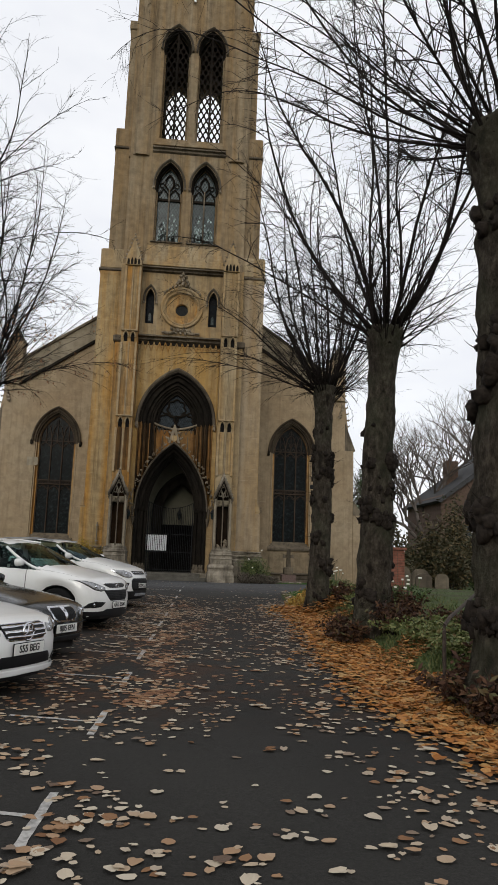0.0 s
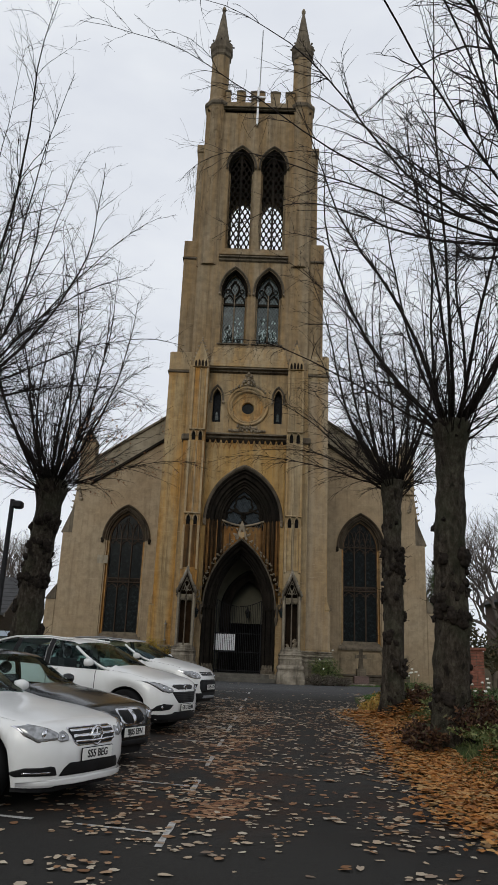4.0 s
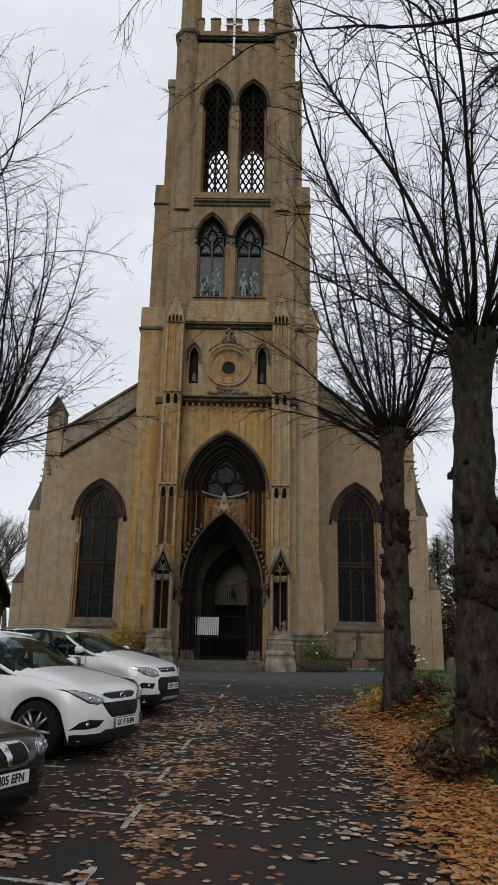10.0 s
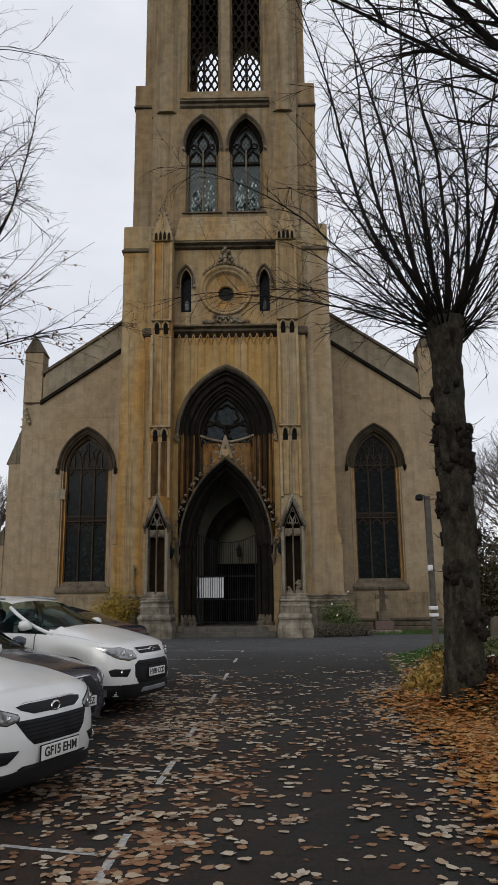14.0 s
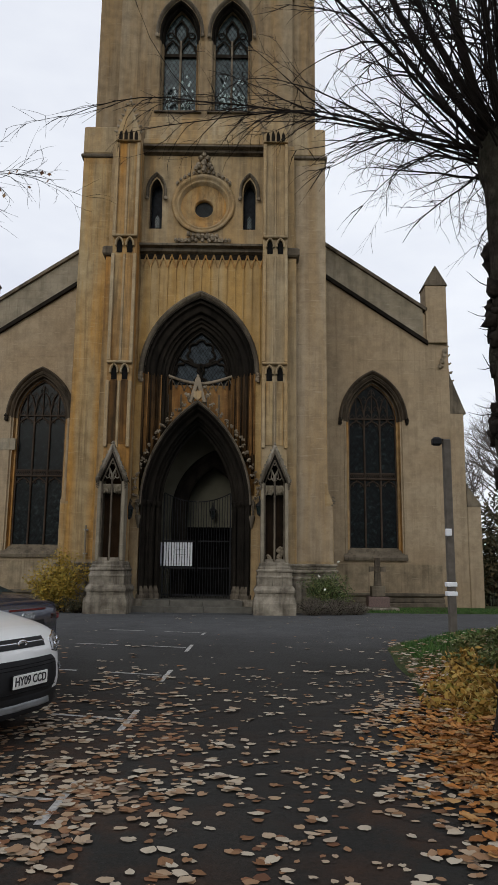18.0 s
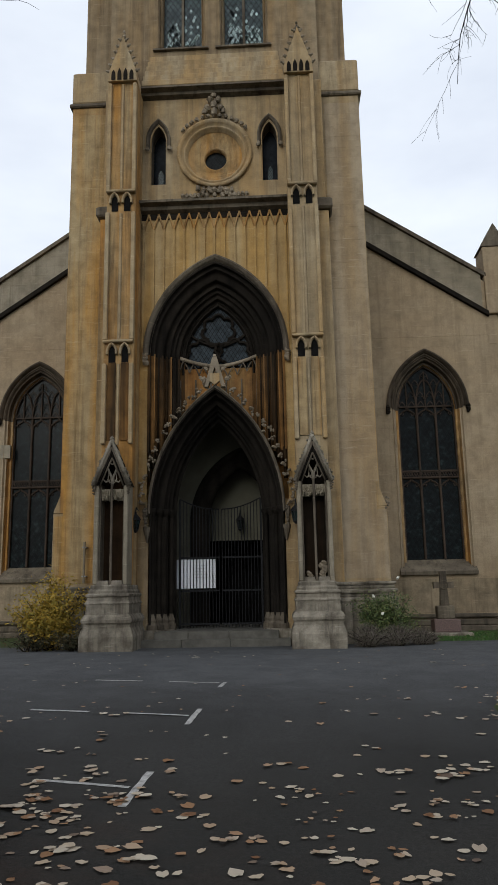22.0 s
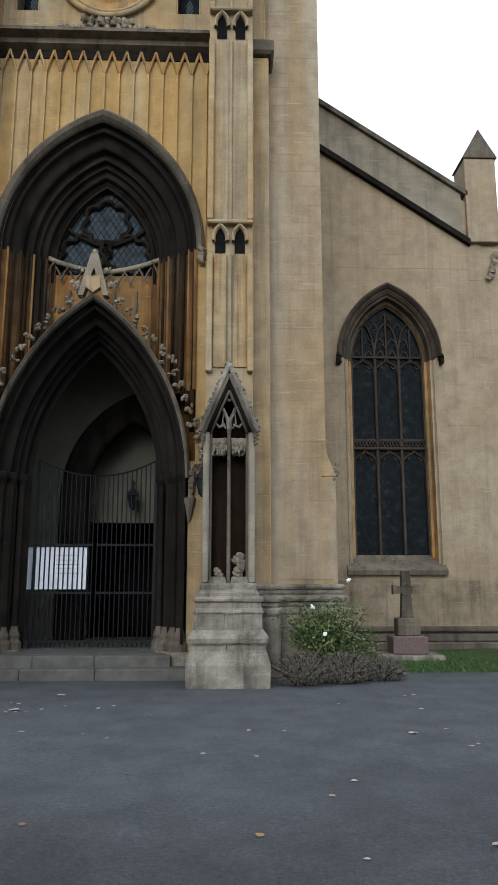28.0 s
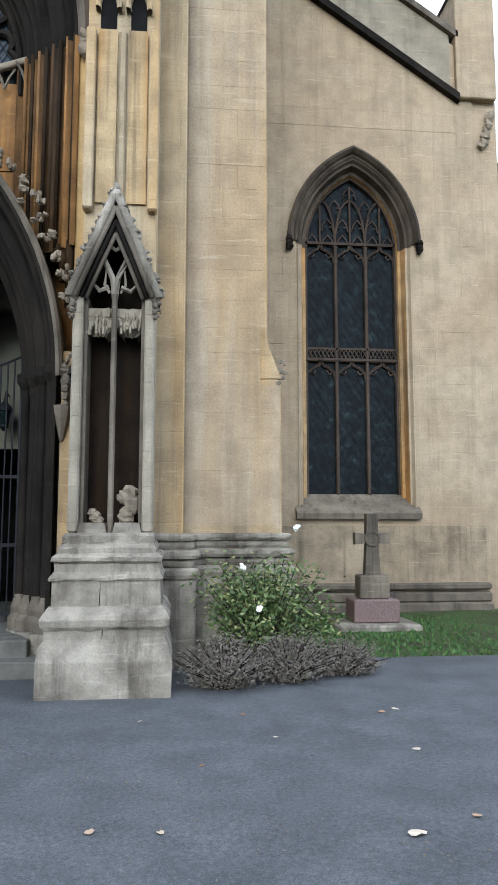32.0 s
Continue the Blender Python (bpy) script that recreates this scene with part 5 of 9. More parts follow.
part("shield", Shape().prism([(PX - 0.12, 7.36), (PX - 0.12, 7.16), (PX, 7.06), (PX + 0.12, 7.16), (PX + 0.12, 7.36)], YW - 0.22, YW - 0.1), M["stone"], fin)
t = Shape()
for q in (-1, 1):
    crocket(t, PX + q * 0.29, YW - 0.12, 7.24, 0.09, q)
    crocket(t, PX + q * 0.2, YW - 0.12, 7.5, 0.065, q)
crocket(t, PX, YW - 0.12, 7.82, 0.075)
part("finial_leaf", t, M["carving"], fin)
for q in (-1, 1):
    t = Shape()
    for k in range(5):
        crocket(t, PX + q * 1.72, YW - 0.12, 3.95 - k * 0.09, 0.10 - k * 0.013)
    t.turned(PX + q * 1.68, YW - 0.06, [(0.02, 3.2), (0.06, 3.35), (0.1, 3.5), (0.11, 3.58)], 8)
    part("corbel", t, M["stone_trim"], tower)
    # front jamb faces, columns and bases
    part("jamb_face", Shape().box(PX + q * 1.82 - 0.16, PX + q * 1.82 + 0.16, YW - 0.03, YW + 0.4, BASE, 4.2), M["stone"], tower)
    for i in range(4):
        cxk, cyk = PX + q * (1.56 - i * 0.125), YW - 0.02 + i * 0.17
        col = part("column", Shape().turned(cxk, cyk, [(0.055, BASE + 0.5), (0.05, 3.8)], 10, cap=False), M["stone_soot_shade"], tower, smooth=True)
        part("capital", Shape().turned(cxk, cyk, [(0.05, 3.72), (0.06, 3.78), (0.06, 3.84), (0.11, 3.94), (0.115, 4.02), (0.08, 4.04)], 10), M["stone_soot_shade"], col)
        part("column_base", Shape().turned(cxk, cyk, [(0.13, BASE + 0.38), (0.13, BASE + 0.5), (0.09, BASE + 0.56), (0.10, BASE + 0.62), (0.06, BASE + 0.72), (0.05, BASE + 0.8)], 10), M["stone_trim"], col)
    part("jamb_plinth", Shape().slab([(PX + q * 1.75, YW - 0.2), (PX + q * 1.42, YW - 0.2), (PX + q * 1.08, YW + 0.35), (PX + q * 1.08, YW + 0.75), (PX + q * 1.75, YW + 0.75)][::(1 if q < 0 else -1)], BASE - 0.1, BASE + 0.40), M["stone_pale"], tower)
# porch chamber, with the porch shade put into its limewash colour
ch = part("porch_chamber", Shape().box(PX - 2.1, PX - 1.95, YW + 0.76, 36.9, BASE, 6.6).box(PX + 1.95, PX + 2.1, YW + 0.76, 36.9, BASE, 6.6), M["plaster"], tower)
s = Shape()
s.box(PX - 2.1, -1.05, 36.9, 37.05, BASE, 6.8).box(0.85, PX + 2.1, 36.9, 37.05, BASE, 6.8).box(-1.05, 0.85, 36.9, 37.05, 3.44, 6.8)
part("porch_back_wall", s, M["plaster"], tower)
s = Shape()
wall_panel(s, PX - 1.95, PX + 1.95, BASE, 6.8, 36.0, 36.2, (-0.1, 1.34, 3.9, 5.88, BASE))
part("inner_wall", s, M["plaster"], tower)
part("inner_arch", arch_band(Shape(), -0.1, 1.38, 3.9, 5.94, BASE, [(0.0, 36.0), (0.0, 35.94), (0.12, 35.92), (0.16, 36.0), (0.34, 36.08), (0.38, 36.03), (0.5, 36.1), (0.5, 36.3)], 16), M["stone_soot_shade"], tower, "dark stone inner porch arch", smooth=True)
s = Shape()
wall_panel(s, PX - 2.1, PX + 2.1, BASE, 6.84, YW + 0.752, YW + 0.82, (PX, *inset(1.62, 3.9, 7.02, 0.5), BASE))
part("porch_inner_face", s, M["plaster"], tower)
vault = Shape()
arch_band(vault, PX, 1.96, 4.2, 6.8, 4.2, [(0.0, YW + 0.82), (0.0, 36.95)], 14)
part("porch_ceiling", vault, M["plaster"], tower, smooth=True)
# Unseen black slab, added over the vault to block light from above.
part("unseen_porch_cover", Shape().box(PX - 2.1, PX + 2.1, YW + 0.82, 37.3, 6.85, 7.0), M["dark"], tower)
part("porch_floor", Shape().box(PX - 1.5, PX + 1.5, YW - 0.1, 34.0, BASE, 1.13).box(PX - 1.95, PX + 1.95, 34.0, 37.2, BASE, 1.13), M["flagstone"], tower)
# Black sheet and floor stand for the unlit inside beyond the doorway.
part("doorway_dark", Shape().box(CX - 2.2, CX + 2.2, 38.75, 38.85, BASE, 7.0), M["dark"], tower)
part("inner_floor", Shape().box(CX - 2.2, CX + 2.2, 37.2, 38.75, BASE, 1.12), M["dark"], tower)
for k, (y0, z1, w) in enumerate(((33.05, BASE + 0.2, 1.72), (33.3, 1.125, 1.45))):
    xs = [PX - w, PX - w * 0.45, PX + w * 0.2, PX + w]
    for a, b2 in zip(xs, xs[1:]):
        part("doorstep", Shape().box(a, b2 - 0.006, y0, YW + 0.5 - 0.01 * k, BASE - 0.1, z1, 0.015), M["flagstone"], tower)

# iron gates across the porch
GY = 34.62
gate = thing("iron_gate", "black iron railing gates with curved tops, shut across the porch", "gate")
for leaf in (-1, 1):
    for i in range(13):
        u = i / 12
        x = PX + leaf * (0.04 + 0.98 * u)
        ztop = 4.1 + 0.27 * u * u
        t = Shape().tube([(x, GY, 1.15), (x, GY, ztop)], 0.011, 6)
        part("bar", t, M["iron"], gate)
    for z in (1.24, 2.05, 2.87):
        part("rail", Shape().box(min(PX + leaf * 0.03, PX + leaf * 1.04), max(PX + leaf * 0.03, PX + leaf * 1.04), GY - 0.012, GY + 0.012, z - 0.02, z + 0.02), M["iron"], gate)
    pts = [(PX + leaf * (0.04 + 0.98 * i / 12), GY, 4.09 + 0.27 * (i / 12) ** 2) for i in range(13)]
    part("top_rail", Shape().tube(pts, 0.016, 6), M["iron"], gate)
    part("stile", Shape().box(PX + leaf * 1.04 - 0.02, PX + leaf * 1.04 + 0.02, GY - 0.02, GY + 0.02, 1.12, 4.36), M["iron"], gate)
notice = thing("notice_board", "white paper notice sheet fixed behind the gate bars", "notice")
part("sheet", Shape().box(-1.70, -0.66, GY + 0.03, GY + 0.045, 2.11, 2.83), M["paper"], notice)
for k in range(5):
    part("text_line", Shape().box(-1.2, -0.80 - 0.06 * (k % 2), GY + 0.027, GY + 0.03, 2.38 + k * 0.075, 2.388 + k * 0.075), M["metal_grey"], notice)


def lantern(x, y, z, label):
    ln = thing("lantern", label, "lantern", x, y, z)
    part("glass_body", Shape().turned(0, 0, [(0.06, -0.12), (0.1, 0.1)], 6), M["dark_glass_pane"], ln)
    part("roof", Shape().turned(0, 0, [(0.13, 0.1), (0.1, 0.16), (0.03, 0.24), (0.02, 0.3)], 6), M["iron"], ln)
    part("base", Shape().turned(0, 0, [(0.02, -0.2), (0.07, -0.14), (0.07, -0.12)], 6), M["iron"], ln)
    for k in range(6):
        a = k * math.pi / 3
        part("rib", Shape().tube([(0.065 * math.cos(a), 0.065 * math.sin(a), -0.12), (0.105 * math.cos(a), 0.105 * math.sin(a), 0.1)], 0.009, 4), M["iron"], ln)
    part("bracket", Shape().tube([(0, 0, 0.28), (0, 0.05, 0.4), (0, 0.3, 0.36)], 0.014, 5), M["iron"], ln)
    return ln


lantern(-0.15, 36.55, 3.87, "black iron lantern hanging inside the porch")
lantern(CX - 1.9, 33.2, 3.62, "black iron wall lantern on the porch jamb")
lantern(CX + 1.9, 33.2, 3.75, "small pale lantern fixed beside the niche")

# pale guard over the lightning conductor
cg = thing("conductor_guard", "pale painted conductor guard strapped to the tower wall", "pipe", -3.82, 33.84, 2.28)
part("cover", Shape().tube([(0, 0, 0), (0, 0, 1.0)], 0.03, 8), M["stone_lichen"], cg)
for z in (0.15, 0.85):
    part("strap", Shape().box(-0.05, 0.05, -0.02, 0.16, z, z + 0.03), M["metal_grey"], cg)

# cross and pole on the parapet
cr = thing("parapet_cross", "pale cross and thin pole on the tower parapet", "cross")
part("upright", Shape().box(CX - 0.17, CX - 0.05, YW - 0.02, YW + 0.06, 30.1, 32.65), M["paper"], cr)
part("arm", Shape().box(CX - 0.56, CX + 0.32, YW - 0.02, YW + 0.06, 31.95, 32.05), M["paper"], cr)
part("pole", Shape().tube([(CX - 0.08, YW + 0.3, 31.2), (CX + 0.01, YW + 0.3, 37.0)], 0.03, 6), M["metal_grey"], cr)

# ---- nave ----
nave = thing("church_nave", "buff stone church front with sloping parapets and tall traceried windows", "church", kind="structure")
YN = 38.6
for sg in (-1, 1):
    def hx(h):
        return CX + sg * h
    tz = lambda x: 14.3 - 0.68 * (abs(x - CX) - 4.55)
    wc = CX + sg * 6.22
    s = Shape()
    xa, xb = sorted((hx(2.9), hx(8.64)))
    wall_panel(s, xa, xb, BASE - 0.3, tz, YN, YN + 0.7, (wc, 1.08, 7.6, 9.25, 2.6))
    part("front_wall", s, M["stone_grey"], nave)
    # sloping string and coping
    for off, th, out, mm in ((-1.2, 0.16, 0.14, "stone_soot_shade"), (0.14, 0.14, 0.12, "stone_trim")):
        p0, p1 = hx(4.0), hx(8.35)
        q0, q1 = tz(p0) + off, tz(p1) + off
        t = Shape().add([(p0, YN - out, q0), (p1, YN - out, q1), (p1, YN - out, q1 + th), (p0, YN - out, q0 + th), (p0, YN + 0.75, q0), (p1, YN + 0.75, q1), (p1, YN + 0.75, q1 + th), (p0, YN + 0.75, q0 + th)],
                        [(0, 1, 2, 3), (7, 6, 5, 4), (3, 2, 6, 7), (1, 0, 4, 5), (0, 3, 7, 4), (1, 5, 6, 2)])
        part("sloping_string" if off else "coping", t, M[mm], nave)
    p0, p1 = hx(4.0), hx(8.2)
    q0, q1 = tz(p0), tz(p1)
    t = Shape().prism([(p0, q0 - 1.04), (p1, q1 - 1.04), (p1, q1 + 0.13), (p0, q0 + 0.13)][::sg], YN - 0.02, YN + 0.1)
    part("parapet_facing", t, M["stone_lichen"], nave, "pale lichened parapet stone")
    # corner pier, pinnacle, carved kneeler, corner buttress
    xa, xb = sorted((hx(8.64), hx(9.15)))
    part("corner_pier", Shape().box(xa, xb, YN + 0.06, YN + 0.7, BASE - 0.3, 10.7, 0.03), M["stone_grey"], nave)
    xa, xb = sorted((hx(8.3), hx(9.1)))
    pin = part("corner_pinnacle", Shape().box(xa, xb, YN - 0.12, YN + 0.7, 10.6, 12.9, 0.02), M["stone_grey"], nave)
    part("pinnacle_gable", Shape().prism([(xa - 0.05, 12.9), (xb + 0.05, 12.9), ((xa + xb) / 2, 13.7)], YN - 0.16, YN + 0.74), M["stone_trim"], pin)
    t = Shape()
    for k in range(4):
        crocket(t, hx(8.82 + 0.06 * k), YN - 0.02, 9.7 + 0.2 * k, 0.13)
    part("carved_stop", t, M["carving"], nave)
    xa, xb = sorted((hx(8.64), hx(9.65)))
    cb = part("corner_buttress", Shape().box(xa, xb, YN + 0.12, YN + 1.2, BASE - 0.3, 7.95, 0.03), M["stone_grey"], nave)
    part("buttress_weathering", Shape().prism([(hx(9.1), 7.9), (hx(9.75), 7.9), (hx(9.65), 8.15), (hx(9.1), 9.6)][::sg], YN + 0.1, YN + 1.2), M["stone_trim"], cb)
    xa, xb = sorted((hx(9.65), hx(10.15)))
    part("buttress_foot", Shape().box(xa, xb, YN + 0.1, YN + 1.2, BASE - 0.3, 4.4, 0.03), M["stone_grey"], cb)
    part("buttress_weathering", Shape().prism([(hx(9.65), 4.4), (hx(10.2), 4.4), (hx(9.65), 5.2)][::sg], YN + 0.08, YN + 1.2), M["stone_trim"], cb)
    # crocketed spirelet on the side buttress
    sp = part("side_pinnacle", Shape().turned(hx(9.35), YN + 1.6, [(0.3, 7.9), (0.3, 9.2), (0.36, 9.3), (0.12, 11.0), (0.04, 11.6)], 4, math.pi / 4), M["stone_grey"], nave)
    t = Shape()
    for k in range(6):
        crocket(t, hx(9.35) + sg * (0.28 - 0.04 * k), YN + 1.4, 9.5 + 0.35 * k, 0.07, sg)
    part("crocket_row", t, M["carving"], sp)
    # plinth and sill
    xa, xb = sorted((hx(4.2), hx(8.64)))
    for z0, z1, out in ((BASE - 0.2, BASE + 0.16, 0.22), (BASE + 0.16, BASE + 0.34, 0.15), (BASE + 0.38, BASE + 0.5, 0.16)):
        part("plinth_moulding", Shape().box(xa, xb, YN - out, YN + 0.1, z0, z1, 0.03), M["stone_trim"], nave)
    win = part("window", arch_band(Shape(), wc, 1.28, 7.6, 9.5, 7.6, [(0.0, YN), (0.0, YN - 0.1), (0.05, YN - 0.13), (0.10, YN - 0.08), (0.13, YN - 0.02), (0.17, YN - 0.045), (0.21, YN - 0.01)]), M["stone_dim"], nave, "tall three-light leaded window with dark hood")
    for q in (-1, 1):
        t = Shape()
        for k in range(3):
            crocket(t, wc + q * 1.25, YN - 0.08, 7.6 - 0.07 * k, 0.10)
        part("hood_stop", t, M["stone_soot_shade"], win)
    part("outer_reveal", arch_band(Shape(), wc, 1.10, 7.6, 9.27, 2.55, [(0.0, YN - 0.003), (0.02, YN - 0.02), (0.06, YN + 0.04), (0.1, YN + 0.04)]), M["stone_grey"], win)
    part("reveal", arch_band(Shape(), wc, 1.10, 7.6, 9.27, 2.55, [(0.1, YN + 0.04), (0.14, YN + 0.2), (0.2, YN + 0.2), (0.22, YN + 0.34)]), M["stone_gold"], win, "orange-stained jamb stones")
    part("arch_reveal", arch_band(Shape(), wc, 1.10, 7.6, 9.27, 7.55, [(-0.004, YN - 0.012), (0.02, YN - 0.03), (0.058, YN + 0.03), (0.1, YN + 0.034), (0.138, YN + 0.19), (0.198, YN + 0.19), (0.216, YN + 0.33)]), M["stone_dim"], win, "dark brown arch stones")
    part("sill", Shape().side([(YN - 0.14, 2.4), (YN - 0.16, 2.5), (YN + 0.3, 2.86), (YN + 0.5, 2.86), (YN + 0.5, 2.4)], wc - 1.15, wc + 1.15), M["stone_trim"], win)
    W, SP, AP, Z0 = 0.885, 7.6, 9.03, 2.85
    yg = YN + 0.36
    part("pane", Shape().add([(x, yg, z) for x, z in opening(wc, W, SP, AP, Z0)], [tuple(range(31))]), M["glass_leaded"], win)
    part("came", lattice(wc, W, Z0, AP, yg - 0.012, 0.135, 0.004, in_arch(W, SP, AP)), M["lead"], win)
    HW = W * 2 / 3
    for q in (-0.5, 0.5):
        part("mullion", Shape().box(wc + q * HW - 0.032, wc + q * HW + 0.032, yg - 0.1, yg + 0.02, Z0, SP + 0.05, 0.02), M["stone_brown"], win)
    part("transom", Shape().box(wc - W, wc + W, yg - 0.12, yg + 0.02, 5.36, 5.43, 0.02), M["stone_brown"], win)
    t = Shape()
    for k in range(22):
        xk = wc - W + 0.04 + k * (2 * W - 0.08) / 21
        for q in (-1, 1):
            t.tube([(xk, yg - 0.09, 5.44), (xk + q * 0.038, yg - 0.09, 5.52), (xk, yg - 0.09, 5.6)], 0.014, 3)
    t.box(wc - W, wc + W, yg - 0.1, yg, 5.59, 5.63)
    part("transom_cresting", t, M["stone_brown"], win)
    # ogee heads with cusps over the six lights
    t = Shape()
    for zz in (5.22, 7.5):
        for c0 in (-HW, 0.0, HW):
            for q in (-1, 1):
                t.tube([(wc + c0 + q * 0.28, yg - 0.05, zz - 0.22), (wc + c0 + q * 0.25, yg - 0.05, zz - 0.06), (wc + c0 + q * 0.14, yg - 0.05, zz + 0.03), (wc + c0 + q * 0.04, yg - 0.05, zz + 0.08), (wc + c0, yg - 0.05, zz + 0.2)], 0.03, 4)
                t.tube([(wc + c0 + q * 0.24, yg - 0.05, zz - 0.05), (wc + c0 + q * 0.15, yg - 0.05, zz - 0.1), (wc + c0 + q * 0.11, yg - 0.05, zz - 0.02)], 0.018, 3)
    part("light_head", t, M["stone_brown"], win)
    # head tracery: six narrow upright panels under crossing curves
    t = Shape()
    ins = in_arch(W - 0.03, SP, AP)
    for c0 in (-HW, 0.0, HW):
        top = SP + 0.1
        while ins(c0, top + 0.05) and top < AP - 0.2:
            top += 0.05
        t.tube([(wc + c0, yg - 0.06, 7.68), (wc + c0, yg - 0.06, top)], 0.026, 4)
    for x0 in (-HW / 2, HW / 2):
        for q in (-1, 1):
            line = [(x0 + q * 0.30 * (1 - math.cos(a)), SP + 0.05 + 0.92 * math.sin(a)) for a in [i * 0.12 for i in range(14)]]
            line = [(x, z) for x, z in line if ins(x, z)]
            t.tube([(wc + x, yg - 0.06, z) for x, z in line], 0.028, 4)
    for cx_, cz_, w_ in [(c, SP + 0.42, 0.11) for c in (-0.44, -0.15, 0.15, 0.44)] + [(c, SP + 0.1, 0.11) for c in (-0.74, -0.44, -0.15, 0.15, 0.44, 0.74)] + [(0.0, AP - 0.35, 0.13), (-0.3, AP - 0.62, 0.11), (0.3, AP - 0.62, 0.11)]:
        if ins(cx_ - 0.08, cz_ + 0.12) and ins(cx_ + 0.08, cz_ + 0.12):
            for q in (-1, 1):
                t.tube([(wc + cx_ + q * w_, yg - 0.05, cz_ - 0.08), (wc + cx_ + q * w_ * 0.75, yg - 0.05, cz_ + 0.06), (wc + cx_, yg - 0.05, cz_ + 0.17)], 0.016, 3)
                t.tube([(wc + cx_ + q * w_ * 0.85, yg - 0.05, cz_), (wc + cx_ + q * w_ * 0.3, yg - 0.05, cz_ + 0.01)], 0.012, 3)
    t.box(wc - W, wc + W, yg - 0.09, yg - 0.02, 7.66, 7.71)
    part("tracery", t, M["stone_brown"], win)
    part("frame", arch_band(Shape(), wc, W + 0.01, SP, AP + 0.01, Z0, [(0.0, yg + 0.01), (0.0, yg - 0.09), (0.045, yg - 0.09), (0.05, yg + 0.01)]), M["stone_brown"], win)
    # long side wall and roof slope running back
    xa, xb = sorted((hx(8.3), hx(8.9)))
    part("side_wall", Shape().box(xa, xb, YN + 0.7, 66.0, BASE - 0.3, 10.4), M["stone_grey"], nave)
    part("roof_slope", Shape().add([(hx(0), YN + 0.5, 16.2), (hx(8.5), YN + 0.5, 10.6), (hx(8.5), 66, 10.6), (hx(0), 66, 16.2), (hx(0), YN + 0.5, 16.0), (hx(8.5), YN + 0.5, 10.4), (hx(8.5), 66, 10.4), (hx(0), 66, 16.0)],
                                   [(0, 3, 2, 1), (4, 5, 6, 7), (0, 1, 5, 4), (1, 2, 6, 5)]), M["slate"], nave)
    for k in range(3):
        y0 = 44 + k * 7
        xa, xb = sorted((hx(8.9), hx(9.7)))
        part("side_buttress", Shape().box(xa, xb, y0, y0 + 0.9, BASE - 0.3, 7.4, 0.03), M["stone_grey"], nave)
part("back_wall", Shape().box(CX - 8.9, CX + 8.9, 65.6, 66.2, BASE - 0.3, 12.0), M["stone_grey"], nave)
# the gable wall behind the tower
s = Shape().prism([(CX - 2.95, BASE), (CX + 2.95, BASE), (CX + 2.95, 15.5), (CX, 16.4), (CX - 2.95, 15.5)], 39.0, 39.5)
part("gable_wall", s, M["stone_grey"], nave)
part("repaired_block", Shape().box(-8.18, -7.62, YN - 0.012, YN + 0.1, 6.32, 6.75, 0.004), M["stone_lichen"], nave, "one paler replaced stone")
# broken stone and crack beside the tower buttress
t = Shape()
for k in range(8):
    t.blob((CX + 4.16 + rng.uniform(-0.05, 0.04), 33.99 + rng.uniform(-0.01, 0.03), 3.95 + k * 0.045 + rng.uniform(-0.05, 0.05)), (0.03, 0.012, 0.03), rng, 5, 4)
part("broken_stone", t, M["stone_trim"], tower)

# ---- ground, drive, bank ----
s = Shape()
xs = [-400, -150, -60, -30, -18, -12, -8, -5, -3, -1, 0.5, 1.5] + [1.8 + 0.15 * k for k in range(22)] + [5.4, 6.2, 7.5, 9, 12, 16, 22, 32, 60, 150, 400]
ys = [-300, -100, -40, -15, -8] + [-4 + 0.75 * k for k in range(45)] + [30.2, 31, 32, 34, 38, 45, 60, 90, 140, 250, 600]
k = len(xs)
for y in ys:
    for x in xs:
        z = land_z(x, y)
        if x > 6.5 or x < -11:
            z += 0.04 * math.sin(x * 0.7) * math.cos(y * 0.4)
        s.v.append((x, y, z))
for j in range(len(ys) - 1):
    for i in range(k - 1):
        a = j * k + i
        s.f.append((a, a + 1, a + k + 1, a + k))
ground = solid("ground", s, M["soil"], "leafy soil and grass around the church", "ground", kind="structure", smooth=True)
# drive: a sheet of asphalt a little above the ground
s = Shape()
yy = [-30, -12, -4] + [-3 + 1.0 * i for i in range(30)] + [27.2, 28, 29, 30, 31, 31.6, 32.0, 33.0, 33.9]
for y in yy:
    e = bank_edge(y) if y > -30 else 2
    right = e + 0.04 * math.sin(y * 2.1)
    right = min(right, 9.0)
    left = -26.0
    for i in range(13):
        x = left + (right - 0.12 - left) * i / 11 if i < 12 else right
        s.v.append((x, y, ground_z(y) + 0.035 if i < 12 else land_z(x, y) - 0.01))
for j in range(len(yy) - 1):
    for i in range(12):
        a = j * 13 + i
        s.f.append((a, a + 1, a + 14, a + 13))
drive = solid("road", s, M["asphalt"], "dark worn asphalt drive and parking area", "road", kind="structure")
# loose pale grit on the forecourt, gathered along worn seams
grit = random.Random(44)
s = Shape()
